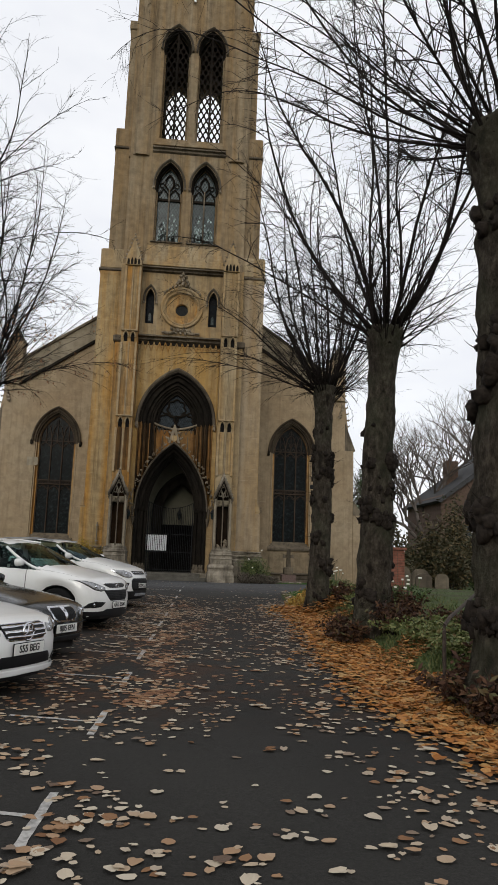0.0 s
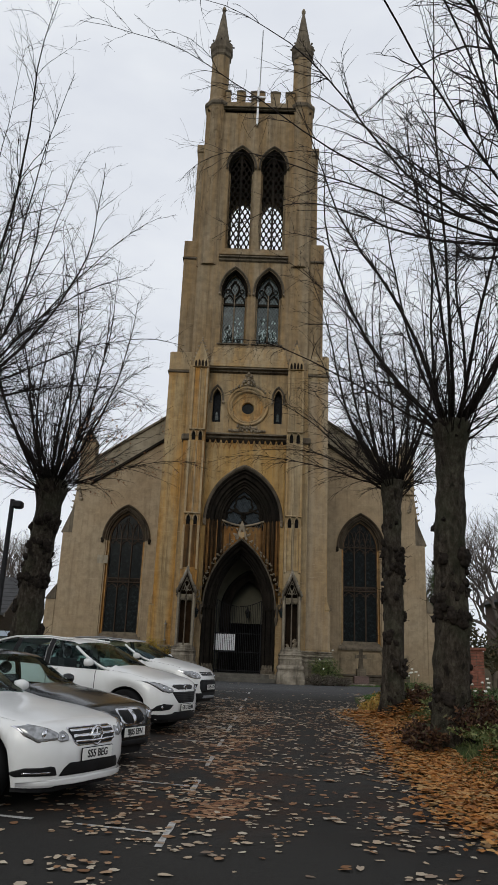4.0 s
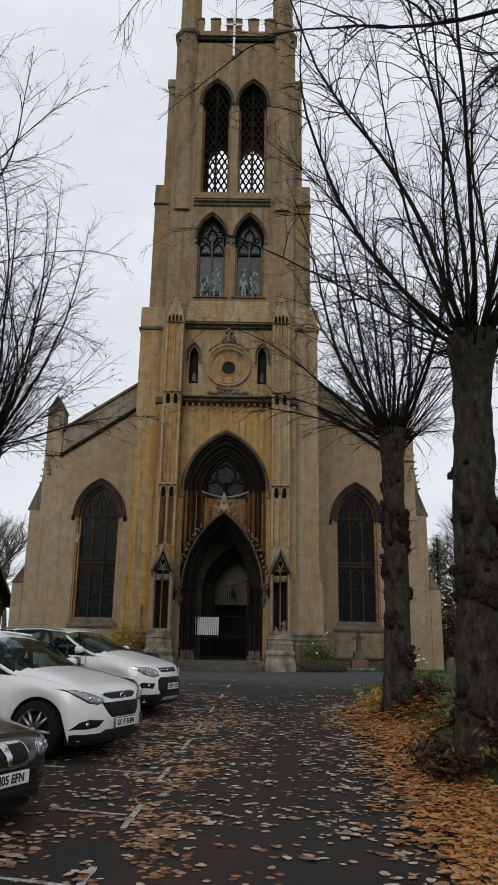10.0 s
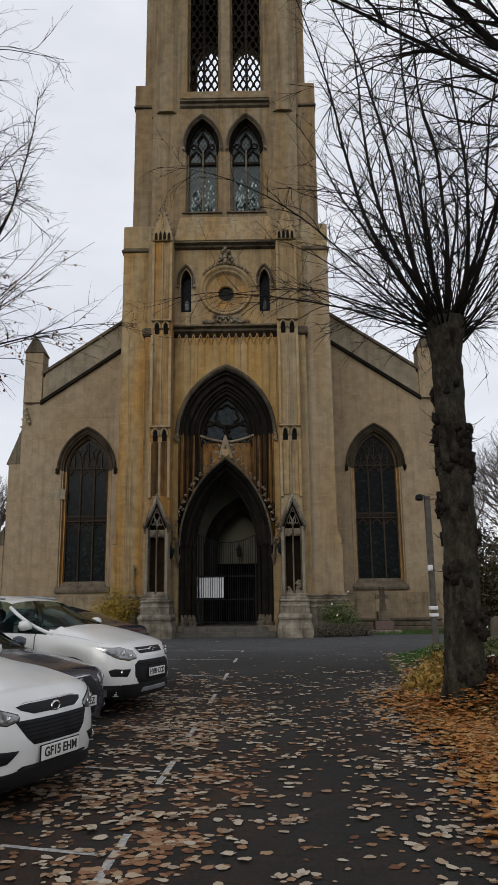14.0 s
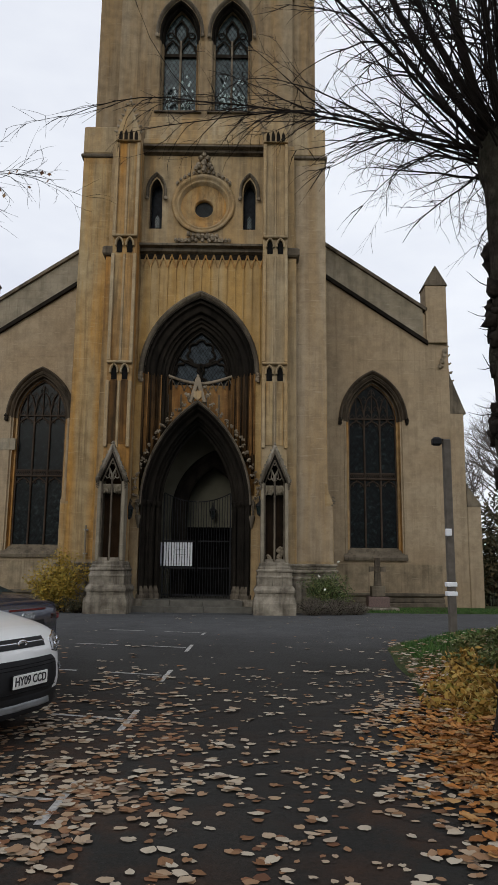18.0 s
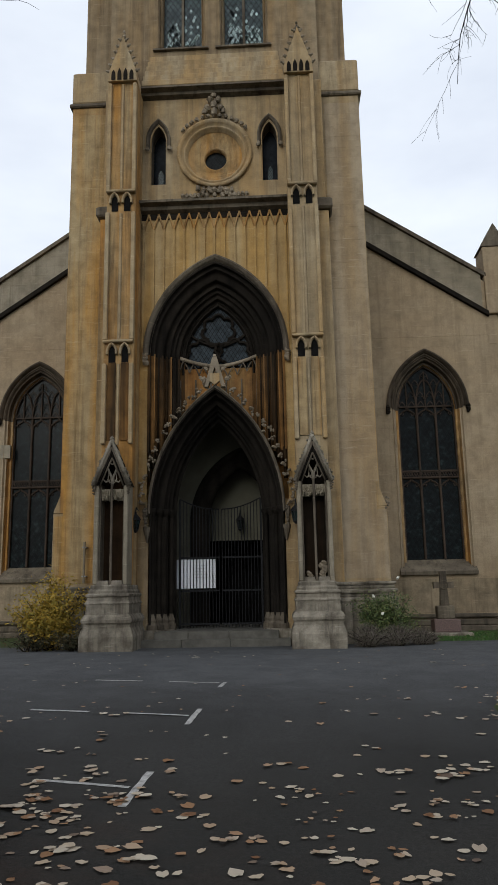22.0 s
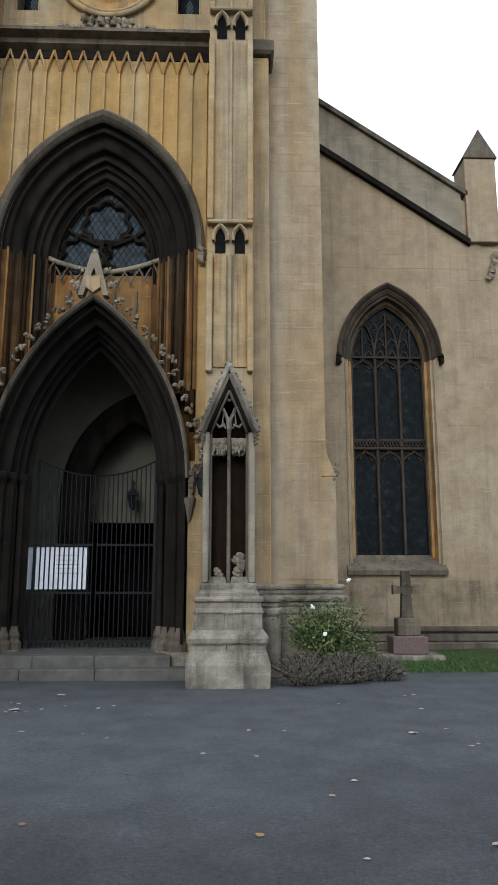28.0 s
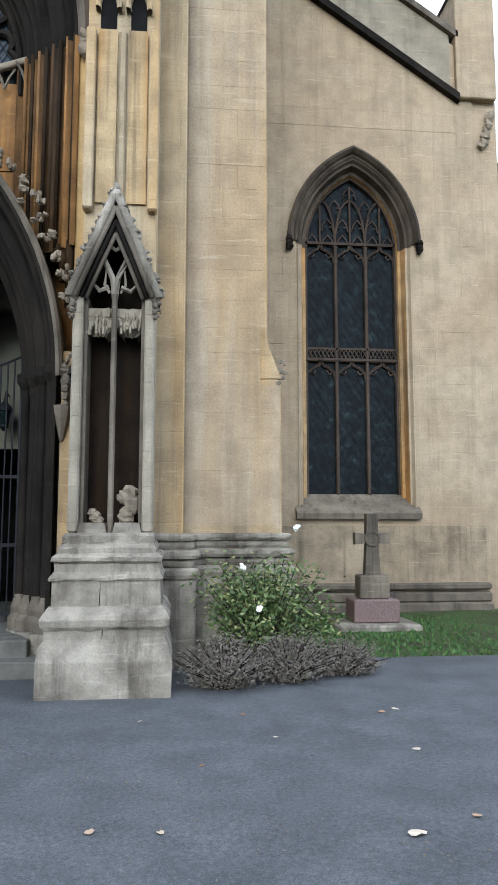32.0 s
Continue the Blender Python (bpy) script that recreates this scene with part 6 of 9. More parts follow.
for k in range(600):
    if k % 5 < 2:
        f = grit.random()
        if k % 2:
            x, y = 1.0 + 1.5 * f, 31.3 - 1.5 * f ** 0.6
        else:
            x, y = 2.5 + 2.2 * f, 29.5 - 0.9 * f
        x, y = x + grit.gauss(0, 0.2), y + grit.gauss(0, 0.09)
    else:
        x, y = grit.uniform(-3.5, 5.5), grit.uniform(25.0, 31.8)
    r0 = grit.uniform(0.003, 0.009)
    a0 = grit.uniform(0, 6.3)
    z = ground_z(y) + 0.036
    s.add([(x + r0 * math.cos(a0 + 2.1 * j), y + r0 * math.sin(a0 + 2.1 * j), z) for j in range(3)] + [(x, y, z + r0)], [(0, 1, 3), (1, 2, 3), (2, 0, 3)])
solid("loose_grit", s, M["stone_trim"], "pale grit specks on the worn asphalt forecourt", "grit", kind="stuff")
# painted bay marks
bays = [4.6, 6.9, 9.05, 10.95, 12.85, 15.0, 17.0, 19.35, 21.8, 24.4, 27.0]
for i, y in enumerate(bays):
    x = -0.74 + 0.040 * (y - 4.6)
    z = ground_z(y) + 0.040
    mk = thing("bay_marking", "worn white T-shaped parking bay line on asphalt", "road marking", 0, 0, 0, group="parking bay lines")

    def stripe(name, xa, ya, xb, yb, w):
        dx, dy = xb - xa, yb - ya
        q = math.hypot(dx, dy)
        nx, ny = -dy / q * w, dx / q * w
        pts = []
        for side in (1, -1):
            seq = range(9) if side > 0 else reversed(range(9))
            for t0 in seq:
                f = t0 / 8
                j = 1 + rng.uniform(-0.2, 0.2)
                pts.append((xa + dx * f + side * nx * j, ya + dy * f + side * ny * j))
        sh = Shape()
        sh.v = [(px_, py_, ground_z(py_) + 0.040) for px_, py_ in pts]
        sh.f = [(k2, k2 + 1, 16 - k2, 17 - k2) for k2 in range(8)]
        part(name, sh, M["white_paint"], mk)
    stripe("cross_stroke", x - 0.02, y - 0.43, x + 0.02, y + (0.43 if y < 26 else 0.06), 0.030)
    stripe("stem", x - 0.06, y + 0.02, x - 0.82, y + 0.22, 0.025)
    stripe("stem", x - 1.25, y + 0.32, x - 2.0, y + 0.5, 0.034)


def leaf_quad(sh, x, y, z, s0, a, tilt, r2):
    """One fallen leaf: a toothed, lobed outline folded along its middle, with curled edges."""
    ca, sa = math.cos(a), math.sin(a)
    pts = ((-0.40, 0.0, 0.0), (-0.50, 0.24, 0.07), (-0.28, 0.42, 0.10), (0.02, 0.46, 0.12), (0.34, 0.30, 0.05), (0.60, 0.0, 0.0), (0.32, -0.32, 0.06), (0.0, -0.46, 0.11), (-0.3, -0.40, 0.10), (-0.50, -0.22, 0.07))
    wide, curl = r2.uniform(0.7, 1.1), r2.uniform(-0.3, 0.35)
    vs = []
    for px_, py_, pz_ in pts:
        px_ *= 1 + r2.uniform(-0.16, 0.16)
        py_ *= wide * (1 + r2.uniform(-0.2, 0.18))
        vs.append((x + s0 * (px_ * ca - py_ * sa), y + s0 * (px_ * sa + py_ * ca), z + s0 * (pz_ * tilt * r2.uniform(0.2, 1.6) + 0.02 + max(0.0, curl * px_ * tilt))))
    sh.add(vs, [(0, 5, 4, 3, 2, 1), (0, 9, 8, 7, 6, 5)])


def leaf_cluster(sh, x, y, z, size, tilt, r2, more):
    """A leaf with a few others stuck to it."""
    leaf_quad(sh, x, y, z, size, r2.uniform(0, 6.3), tilt, r2)
    if r2.random() < more:
        for j in range(r2.randint(1, 4)):
            leaf_quad(sh, x + r2.gauss(0, 0.07), y + r2.gauss(0, 0.06), z + 0.004 * (j + 1), size * r2.uniform(0.6, 1.15), r2.uniform(0, 6.3), tilt, r2)


r2 = random.Random(11)
s = Shape()
for k in range(60000):
    y = r2.uniform(-0.5, 25.5) if r2.random() < 0.97 else r2.uniform(25.5, 32)
    x = r2.uniform(-6.0, 3.6)
    if x > bank_edge(y) + 0.2:
        continue
    # more leaves near the bay marks, at the bank's foot and in loose drifts
    d = 0.13 + 0.5 * math.exp(-((x + 0.6) / 0.8) ** 2) + 0.75 * math.exp(-((bank_edge(y) - x) / 1.1) ** 2)
    d *= max(0.08, 0.62 + 1.1 * noise.noise((x * 0.9, y * 0.6, 3.0)) + 0.5 * noise.noise((x * 2.3, y * 2.0, 8.0)))
    if y > 13:
        d += 0.07
    if y > 19.5:
        d *= max(0.05, 1 - (y - 19.5) / 3.5)
    d *= 0.5 if y < 9 else (0.5 if y < 14 else 0.72)
    if r2.random() > d:
        continue
    leaf_cluster(s, x, y, ground_z(y) + 0.04, r2.uniform(0.035, 0.105), r2.uniform(0.1, 0.8), r2, 0.3)
solid("fallen_leaves", s, M["leaf_fallen"], "brown and buff fallen lime leaves scattered over the asphalt", "leaves", kind="stuff")
# wet orange leaves trodden flat along the bay marks
s = Shape()
for k in range(30000):
    y, x = r2.uniform(7.5, 19.6), r2.uniform(-2.2, 1.6)
    ridge = 0.85 * math.exp(-((x - 0.03 * y + 0.42) / 0.3) ** 2) + 0.14 * math.exp(-((x + 1.3) / 0.5) ** 2) + 0.05
    d = ridge * (0.25 + 1.5 * noise.noise((x * 1.3, y * 0.8, 21.0)) + 0.8 * noise.noise((x * 3.0, y * 2.4, 4.0)))
    if y > 18:
        d *= max(0.0, (19.6 - y) / 1.6)
    if r2.random() > d:
        continue
    leaf_quad(s, x, y, ground_z(y) + 0.038, r2.uniform(0.04, 0.10), r2.uniform(0, 6.3), r2.uniform(0.02, 0.2), r2)
solid("wet_leaves", s, M["leaf_wet"], "wet orange-brown leaves trodden flat along the bay lines", "leaves", kind="stuff")
s = Shape()
for k in range(90):
    y, x = r2.uniform(24, 31.8), r2.uniform(-3.5, 5)
    leaf_quad(s, x, y, ground_z(y) + 0.04, r2.uniform(0.03, 0.07), r2.uniform(0, 6.3), r2.uniform(0.2, 0.8), r2)
solid("stray_leaves", s, M["leaf_fallen"], "a few buff leaves blown across the church forecourt", "leaves", kind="stuff")
s = Shape()
for k in range(34000):
    y = r2.uniform(0.0, 24.6)
    u = r2.gauss(0.3, 0.42)
    x = bank_edge(y) + u
    if u < 0 and r2.random() > math.exp(-((u + 0.05) / 0.5) ** 2):
        continue
    if u > 0.62 and noise.noise((x * 0.9, y * 0.7, 9.0)) < 0.12:
        continue
    if y > 19.5 and r2.random() < (y - 19.5) / 3.2:
        continue
    if y > 18.0 and u < 0.1 and r2.random() < (y - 18.0) / 2.5:
        continue
    leaf_quad(s, x, y, max(land_z(x, y) + 0.01, ground_z(y) + 0.04) + r2.uniform(0.0, 0.035), r2.uniform(0.05, 0.115), r2.uniform(0, 6.3), r2.uniform(0.3, 1.8), r2)
solid("leaf_litter", s, M["leaf_orange"], "thick drift of orange-brown leaves along the bank", "leaves", kind="stuff")
s = Shape()
for k in range(1500):
    y = r2.uniform(18.5, 25.5)
    u = abs(r2.gauss(0.2, 0.7)) * (1.0 if y < 23 else 1.5)
    if r2.random() < (y - 18.5) / 8.5:
        continue
    x = bank_edge(y) + u
    leaf_quad(s, x, y, max(land_z(x, y) + 0.02, ground_z(y) + 0.04) + r2.uniform(0.01, 0.05), r2.uniform(0.05, 0.10), r2.uniform(0, 6.3), r2.uniform(0.3, 1.4), r2)
solid("verge_leaves", s, M["leaf_fallen"], "buff leaves lying on the grassy verge", "leaves", kind="stuff")
# golden leaves heaped about the last lime
s = Shape()
for k in range(2200):
    a0, d0 = r2.uniform(0, 6.3), abs(r2.gauss(0, 0.55))
    x, y = 3.5 + (0.2 + d0) * math.cos(a0), 18.3 + (0.2 + d0) * 1.3 * math.sin(a0)
    leaf_quad(s, x, y, max(land_z(x, y), ground_z(y) + 0.03) + r2.uniform(0.0, 0.34) * math.exp(-d0 * 2.2), r2.uniform(0.05, 0.11), r2.uniform(0, 6.3), r2.uniform(0.3, 2.0), r2)
solid("leaf_heap", s, M["leaf_orange"], "golden-brown leaves heaped round the lime trunk", "leaves", kind="stuff")
# grass: on the bank behind the trees and before the nave
s = Shape()
bank = Shape()
for k in range(44000):
    if r2.random() < 0.3:
        x, y = r2.uniform(4.0, 12.0), r2.uniform(32.6, 37.9)
        z = BASE
        if y < 33.75 + 0.2 * noise.noise((x, 1.0, 2.0)) or x < 3.3:
            continue
    else:
        y = r2.uniform(4.0, 30.5)
        e = bank_edge(y)
        x = e + 0.3 + abs(r2.gauss(0, 1.6))
        if y < 22 and noise.noise((x * 0.7, y * 0.7, 5.0)) < -0.05:
            continue
        z = land_z(x, y)
    h = r2.uniform(0.02, 0.06) if y > 31 else r2.uniform(0.03, 0.10)
    a = r2.uniform(0, 6.3)
    dx, dy = 0.012 * math.cos(a), 0.012 * math.sin(a)
    lx, ly = r2.uniform(-0.05, 0.05), r2.uniform(-0.05, 0.05)
    (s if y > 23.5 else bank).add([(x - dx, y - dy, z), (x + dx, y + dy, z), (x + lx, y + ly, z + h)], [(0, 1, 2)])
solid("bank_grass", bank, M["grass_dull"], "rough withered grass on the leafy bank", "grass", kind="stuff")
solid("grass", s, M["grass"], "short green grass beside the drive and the nave", "grass", kind="stuff")

# ---- trees ----


def pollard(name, label, x, y, z0, fork, r0, seed, shoots=80, length=6.5, lean=(0, 0), near=True, spread=1.0, sub=9, boughs=8, dry=0, fan=3.6, reach=(), heft=1.0):
    """A pollarded lime: knobbly trunk, swollen head, a fan of long upright shoots with fine twigs."""
    q = random.Random(seed)
    tr = thing(name, label, "tree", x, y, z0, group="bare lime trees")
    n, m = 26, 80
    sh = Shape()
    H = fork - z0
    for i in range(m + 1):
        f = i / m
        z = H * f
        r = r0 * (1.0 - 0.2 * f) + r0 * 0.35 * math.exp(-f * 14) + r0 * 0.32 * math.exp(-((f - 0.97) / 0.06) ** 2)
        cx = lean[0] * f + 0.03 * math.sin(z * 1.1 + seed)
        cy = lean[1] * f + 0.03 * math.cos(z * 0.9 + seed)
        for k in range(n):
            a = 2 * math.pi * k / n
            nz = noise.noise((math.cos(a) * 1.2 + seed * 3.1, math.sin(a) * 1.2, z * 0.9))
            fine = noise.noise((math.cos(a) * 3.1 + seed, math.sin(a) * 3.1, z * 2.6))
            burr = noise.noise((math.cos(a) * 2.0 + seed * 1.7, math.sin(a) * 2.0, z * 2.3 + 9.0))
            ridge = noise.noise((math.cos(a) * 6.5 + seed, math.sin(a) * 6.5, z * 4.5))
            rr = r * (1 + 0.2 * max(0.0, nz) + 0.38 * max(0.0, burr - 0.25) + 0.07 * fine + 0.07 * ridge)
            sh.v.append((cx + rr * math.cos(a), cy + rr * math.sin(a), z - 0.15 * (i == 0)))
    for i in range(m):
        for k in range(n):
            a, b2 = i * n + k, i * n + (k + 1) % n
            sh.f.append((a, b2, b2 + n, a + n))
    sh.f.append(tuple(m * n + k for k in range(n)))
    burrs = Shape()
    heights = [q.uniform(0.06, 0.97) for k in range(13)]
    turns = [q.uniform(0, 6.3) for k in range(13)]
    for k in range(230):
        g = q.randrange(13)
        f = min(0.99, max(0.03, heights[g] + q.gauss(0, 0.016)))
        a = turns[g] + q.gauss(0, 0.5) if k % 6 else q.uniform(0, 6.3)
        r = r0 * (1.06 - 0.2 * f)
        b0 = q.choice((q.uniform(0.025, 0.06), q.uniform(0.05, 0.115))) * (0.5 + 0.5 * r0 / 0.4)
        zk = H * f
        ox, oy = lean[0] * f + 0.03 * math.sin(zk * 1.1 + seed), lean[1] * f + 0.03 * math.cos(zk * 0.9 + seed)
        burrs.blob((ox + r * math.cos(a), oy + r * math.sin(a), zk), (b0, b0, b0 * 1.1), q, 7, 5, 0.4)
        if k % 3 == 0:
            st = Vector((ox + r * 1.05 * math.cos(a), oy + r * 1.05 * math.sin(a), zk))
            e = Vector((math.cos(a) + q.uniform(-0.5, 0.5), math.sin(a) + q.uniform(-0.5, 0.5), q.uniform(-0.4, 0.9))).normalized()
            ln = q.uniform(0.08, 0.3)
            burrs.tube([st, st + e * ln * 0.5, st + e * ln + Vector((0, 0, ln * 0.2))], [0.008, 0.005, 0.002], 3)
    part("trunk", sh, M["bark"], tr, smooth=True)
    tagged(part("burr", burrs, M["burr"], tr, smooth=True), "dark knotted burrs", kind="stuff")
    head = Vector((lean[0], lean[1], H))
    knobs, twigs = Shape(), Shape()
    for k in range(14):
        a = 2 * math.pi * k / 14 + q.uniform(-0.3, 0.3)
        knobs.blob((head.x + 0.8 * r0 * math.cos(a), head.y + 0.8 * r0 * math.sin(a), H - q.uniform(0, 0.3)), (r0 * 0.33, r0 * 0.33, r0 * 0.4), q, 7, 5, 0.35)
    part("head", knobs, M["burr"], tr, smooth=True)

    def twig(p0, d, l2, t2, subs):
        """A side twig that arches over, kinks at its buds and carries finer twigs."""
        tp, trd, pp, e = [p0], [t2], p0, d
        bend = Vector((q.uniform(-0.16, 0.16), q.uniform(-0.16, 0.16), q.uniform(-0.24, 0.12)))
        for g in range(6):
            kink = 0.16 if g % 2 else -0.16
            e = (e + bend + Vector((q.uniform(-0.14, 0.14) + kink * e.y, q.uniform(-0.14, 0.14) - kink * e.x, q.uniform(-0.14, 0.14)))).normalized()
            pp = pp + e * l2 / 6
            tp.append(pp)
            trd.append(t2 * (1 - 0.15 * (g + 1)) + 0.0011)
        twigs.tube(tp, trd, 3)
        for g in range(subs):
            i2 = q.randint(0, 5)
            st = tp[i2].lerp(tp[i2 + 1], q.random())
            e2 = ((tp[i2 + 1] - tp[i2]).normalized() + Vector((q.uniform(-0.9, 0.9), q.uniform(-0.9, 0.9), q.uniform(-0.6, 0.5)))).normalized()
            l3 = l2 * q.uniform(0.16, 0.42)
            sag = Vector((q.uniform(-0.3, 0.3), q.uniform(-0.3, 0.3), q.uniform(-0.35, 0.15)))
            m1 = st + e2 * l3 * 0.38
            e3 = (e2 + sag).normalized()
            m2 = m1 + e3 * l3 * 0.34
            twigs.tube([st, m1, m2, m2 + (e3 + sag * 0.8).normalized() * l3 * 0.3], [max(0.0028, t2 * 0.5), max(0.0024, t2 * 0.42), 0.002, 0.0014], 3)

    def grow_limb(p, d, L, thick, seg, ups, wob, n_side, side_len, subs):
        pts, rad = [p.copy()], [thick * 1.3]
        drift, turn_at = Vector((q.uniform(-1, 1), q.uniform(-1, 1), 0)) * 0.06, seg * q.uniform(0.3, 0.6)
        for i in range(seg):
            up = ups[min(len(ups) - 1, i * len(ups) // seg)]
            d = (d + drift * (1 if i < turn_at else -0.8) + Vector((q.uniform(-wob, wob), q.uniform(-wob, wob), up + q.uniform(-wob, wob) * 0.7))).normalized()
            p = p + d * (L / seg)
            pts.append(p.copy())
            rad.append(thick * (1 - 0.93 * ((i + 1) / seg) ** 0.75) + 0.0026)
        limb = Shape()
        limb.tube(pts, rad, 6 if thick > 0.03 else 4)
        part("limb", limb, M["twig"], tr, smooth=True)
        for j in range(n_side):
            f = q.uniform(0.12, 0.98)
            i = min(seg - 1, int(f * seg))
            b0 = pts[i].lerp(pts[i + 1], q.random())
            dd = (pts[i + 1] - pts[i]).normalized()
            e = (dd + Vector((q.uniform(-0.85, 0.85), q.uniform(-0.85, 0.85), q.uniform(-0.35, 0.45)))).normalized()
            twig(b0, e, side_len * q.uniform(0.4, 1.1) * (1.0 - 0.45 * f), min(rad[i] * 0.55, 0.014), subs)

    # tall boughs that spring outward and turn straight up
    for k in range(boughs):
        a = 2 * math.pi * (k + q.uniform(-0.35, 0.35)) / boughs
        el = q.uniform(0.75, 1.25)
        d = Vector((math.cos(a) * math.cos(el) * spread, math.sin(a) * math.cos(el) * spread, math.sin(el))).normalized()
        p = head + Vector((math.cos(a), math.sin(a), 0)) * r0 * q.uniform(0.35, 0.8) + Vector((0, 0, q.uniform(-0.2, 0.1)))
        grow_limb(p, d, length * q.uniform(0.75, 1.05), heft * q.uniform(0.026, 0.052), 14, (0.17, 0.1, 0.02, -0.04), 0.085, sub + 12, 2.1, 6 if near else 4)
    # long low boughs that reach out over the drive
    for a, el, L, thick in reach:
        d = Vector((math.cos(a) * math.cos(el), math.sin(a) * math.cos(el), math.sin(el)))
        grow_limb(head + Vector((math.cos(a), math.sin(a), 0)) * r0 * 0.7 - Vector((0, 0, 0.1)), d, L, thick, 16, (0.06, -0.01, -0.06, -0.1), 0.085, sub + 12, 1.7, 6)
    # a dense fan of thin shoots all round the head
    for k in range(shoots):
        a = q.uniform(0, 2 * math.pi)
        el = q.choice((q.uniform(0.9, 1.4), q.uniform(0.35, 1.0), q.uniform(0.2, 0.8), q.uniform(-0.2, 0.4)))
        L = fan * q.uniform(0.4, 1.0) * (0.8 + 0.35 * math.sin(max(0.0, el)))
        d = Vector((math.cos(a) * math.cos(el), math.sin(a) * math.cos(el), math.sin(el)))
        p = head + Vector((math.cos(a), math.sin(a), 0)) * r0 * q.uniform(0.5, 0.95) + Vector((0, 0, q.uniform(-0.4, 0.1)))
        grow_limb(p, d, L, q.uniform(0.008, 0.019), 9, (0.07, 0.02, -0.04, -0.09) if el > 0.5 else (0.06, 0.0, -0.06, -0.1), 0.11, sub - 3, 1.1, 3 if near else 2)
    part("crown", twigs, M["twig"], tr, "fine bare twigs")
    if dry:
        lv = Shape()
        nt = len(twigs.v)
        while len(lv.f) < dry * 2:
            v = twigs.v[q.randrange(nt)]
            if v[2] > H + 1.6 or v[0] < lean[0] + 0.8:
                continue
            u = Vector((q.uniform(-0.4, 0.4), q.uniform(-0.4, 0.4), -1)).normalized() * q.uniform(0.04, 0.08)
            w = u.cross(Vector((q.uniform(-1, 1), q.uniform(-1, 1), 0.1))).normalized() * 0.03
            p = Vector(v)
            lv.add([tuple(p), tuple(p + u * 0.5 + w), tuple(p + u), tuple(p + u * 0.5 - w)], [(0, 1, 2), (0, 2, 3)])
        part("dry_foliage", lv, M["leaf_wet"], tr, "last brown leaves clinging to the lower twigs")
    return tr


pollard("lime_tree", "knobbly bare pollarded lime with a thick dark trunk on the bank", 3.5, 7.4, land_z(3.5, 7.4), 6.6, 0.42, 3, 46, 9.0, sub=11, boughs=9, fan=3.9, heft=0.58,
        reach=((2.9, 0.45, 8.5, 0.02), (2.25, 0.42, 9.5, 0.026), (1.95, 0.35, 9.0, 0.022), (3.5, 0.6, 6.5, 0.018), (2.55, 0.6, 9.5, 0.024), (1.6, 0.6, 7.0, 0.022), (2.05, 0.75, 9.0, 0.026), (2.15, 0.55, 10.0, 0.022)))
pollard("lime_tree", "bare pollarded lime with swollen knots and leaf-heaped base", 3.4, 13.0, land_z(3.4, 13.0), 6.1, 0.29, 7, 62, 8.8, (0.25, 0), sub=11, boughs=10, fan=3.6, reach=((2.8, 0.35, 4.5, 0.03), (3.3, 0.6, 5.0, 0.03)))
pollard("lime_tree", "bare pollarded lime with a fan of fine shoots near the church", 3.44, 18.3, land_z(3.44, 18.3), 6.3, 0.26, 12, 68, 6.6, (0.16, 0.25), sub=11, boughs=12, fan=3.9, reach=((3.0, 0.1, 4.6, 0.024), (3.4, 0.3, 4.8, 0.026), (2.7, 0.45, 4.8, 0.024), (1.7, 0.5, 6.8, 0.022), (1.4, 0.35, 6.2, 0.02), (2.0, 0.55, 6.8, 0.02)))
pollard("lime_tree", "leaning bare pollarded lime behind the parked cars", -6.0, 20.0, ground_z(20), 6.3, 0.38, 21, 96, 7.2, (0.24, 0), sub=12, dry=260, boughs=14, fan=4.3, reach=((0.3, 0.3, 4.2, 0.024), (-0.6, 0.5, 4.6, 0.024), (-1.2, 0.3, 4.2, 0.022)))
pollard("lime_tree", "tall bare pollarded lime behind the parked cars", -6.9, 14.6, ground_z(14.6), 6.9, 0.42, 27, 84, 9.0, (0.2, 0), sub=13, boughs=16, fan=4.8, reach=((0.2, 0.5, 5.2, 0.026), (-0.5, 0.4, 4.8, 0.026), (0.7, 0.35, 5.0, 0.024), (-0.1, 0.75, 6.0, 0.028)))


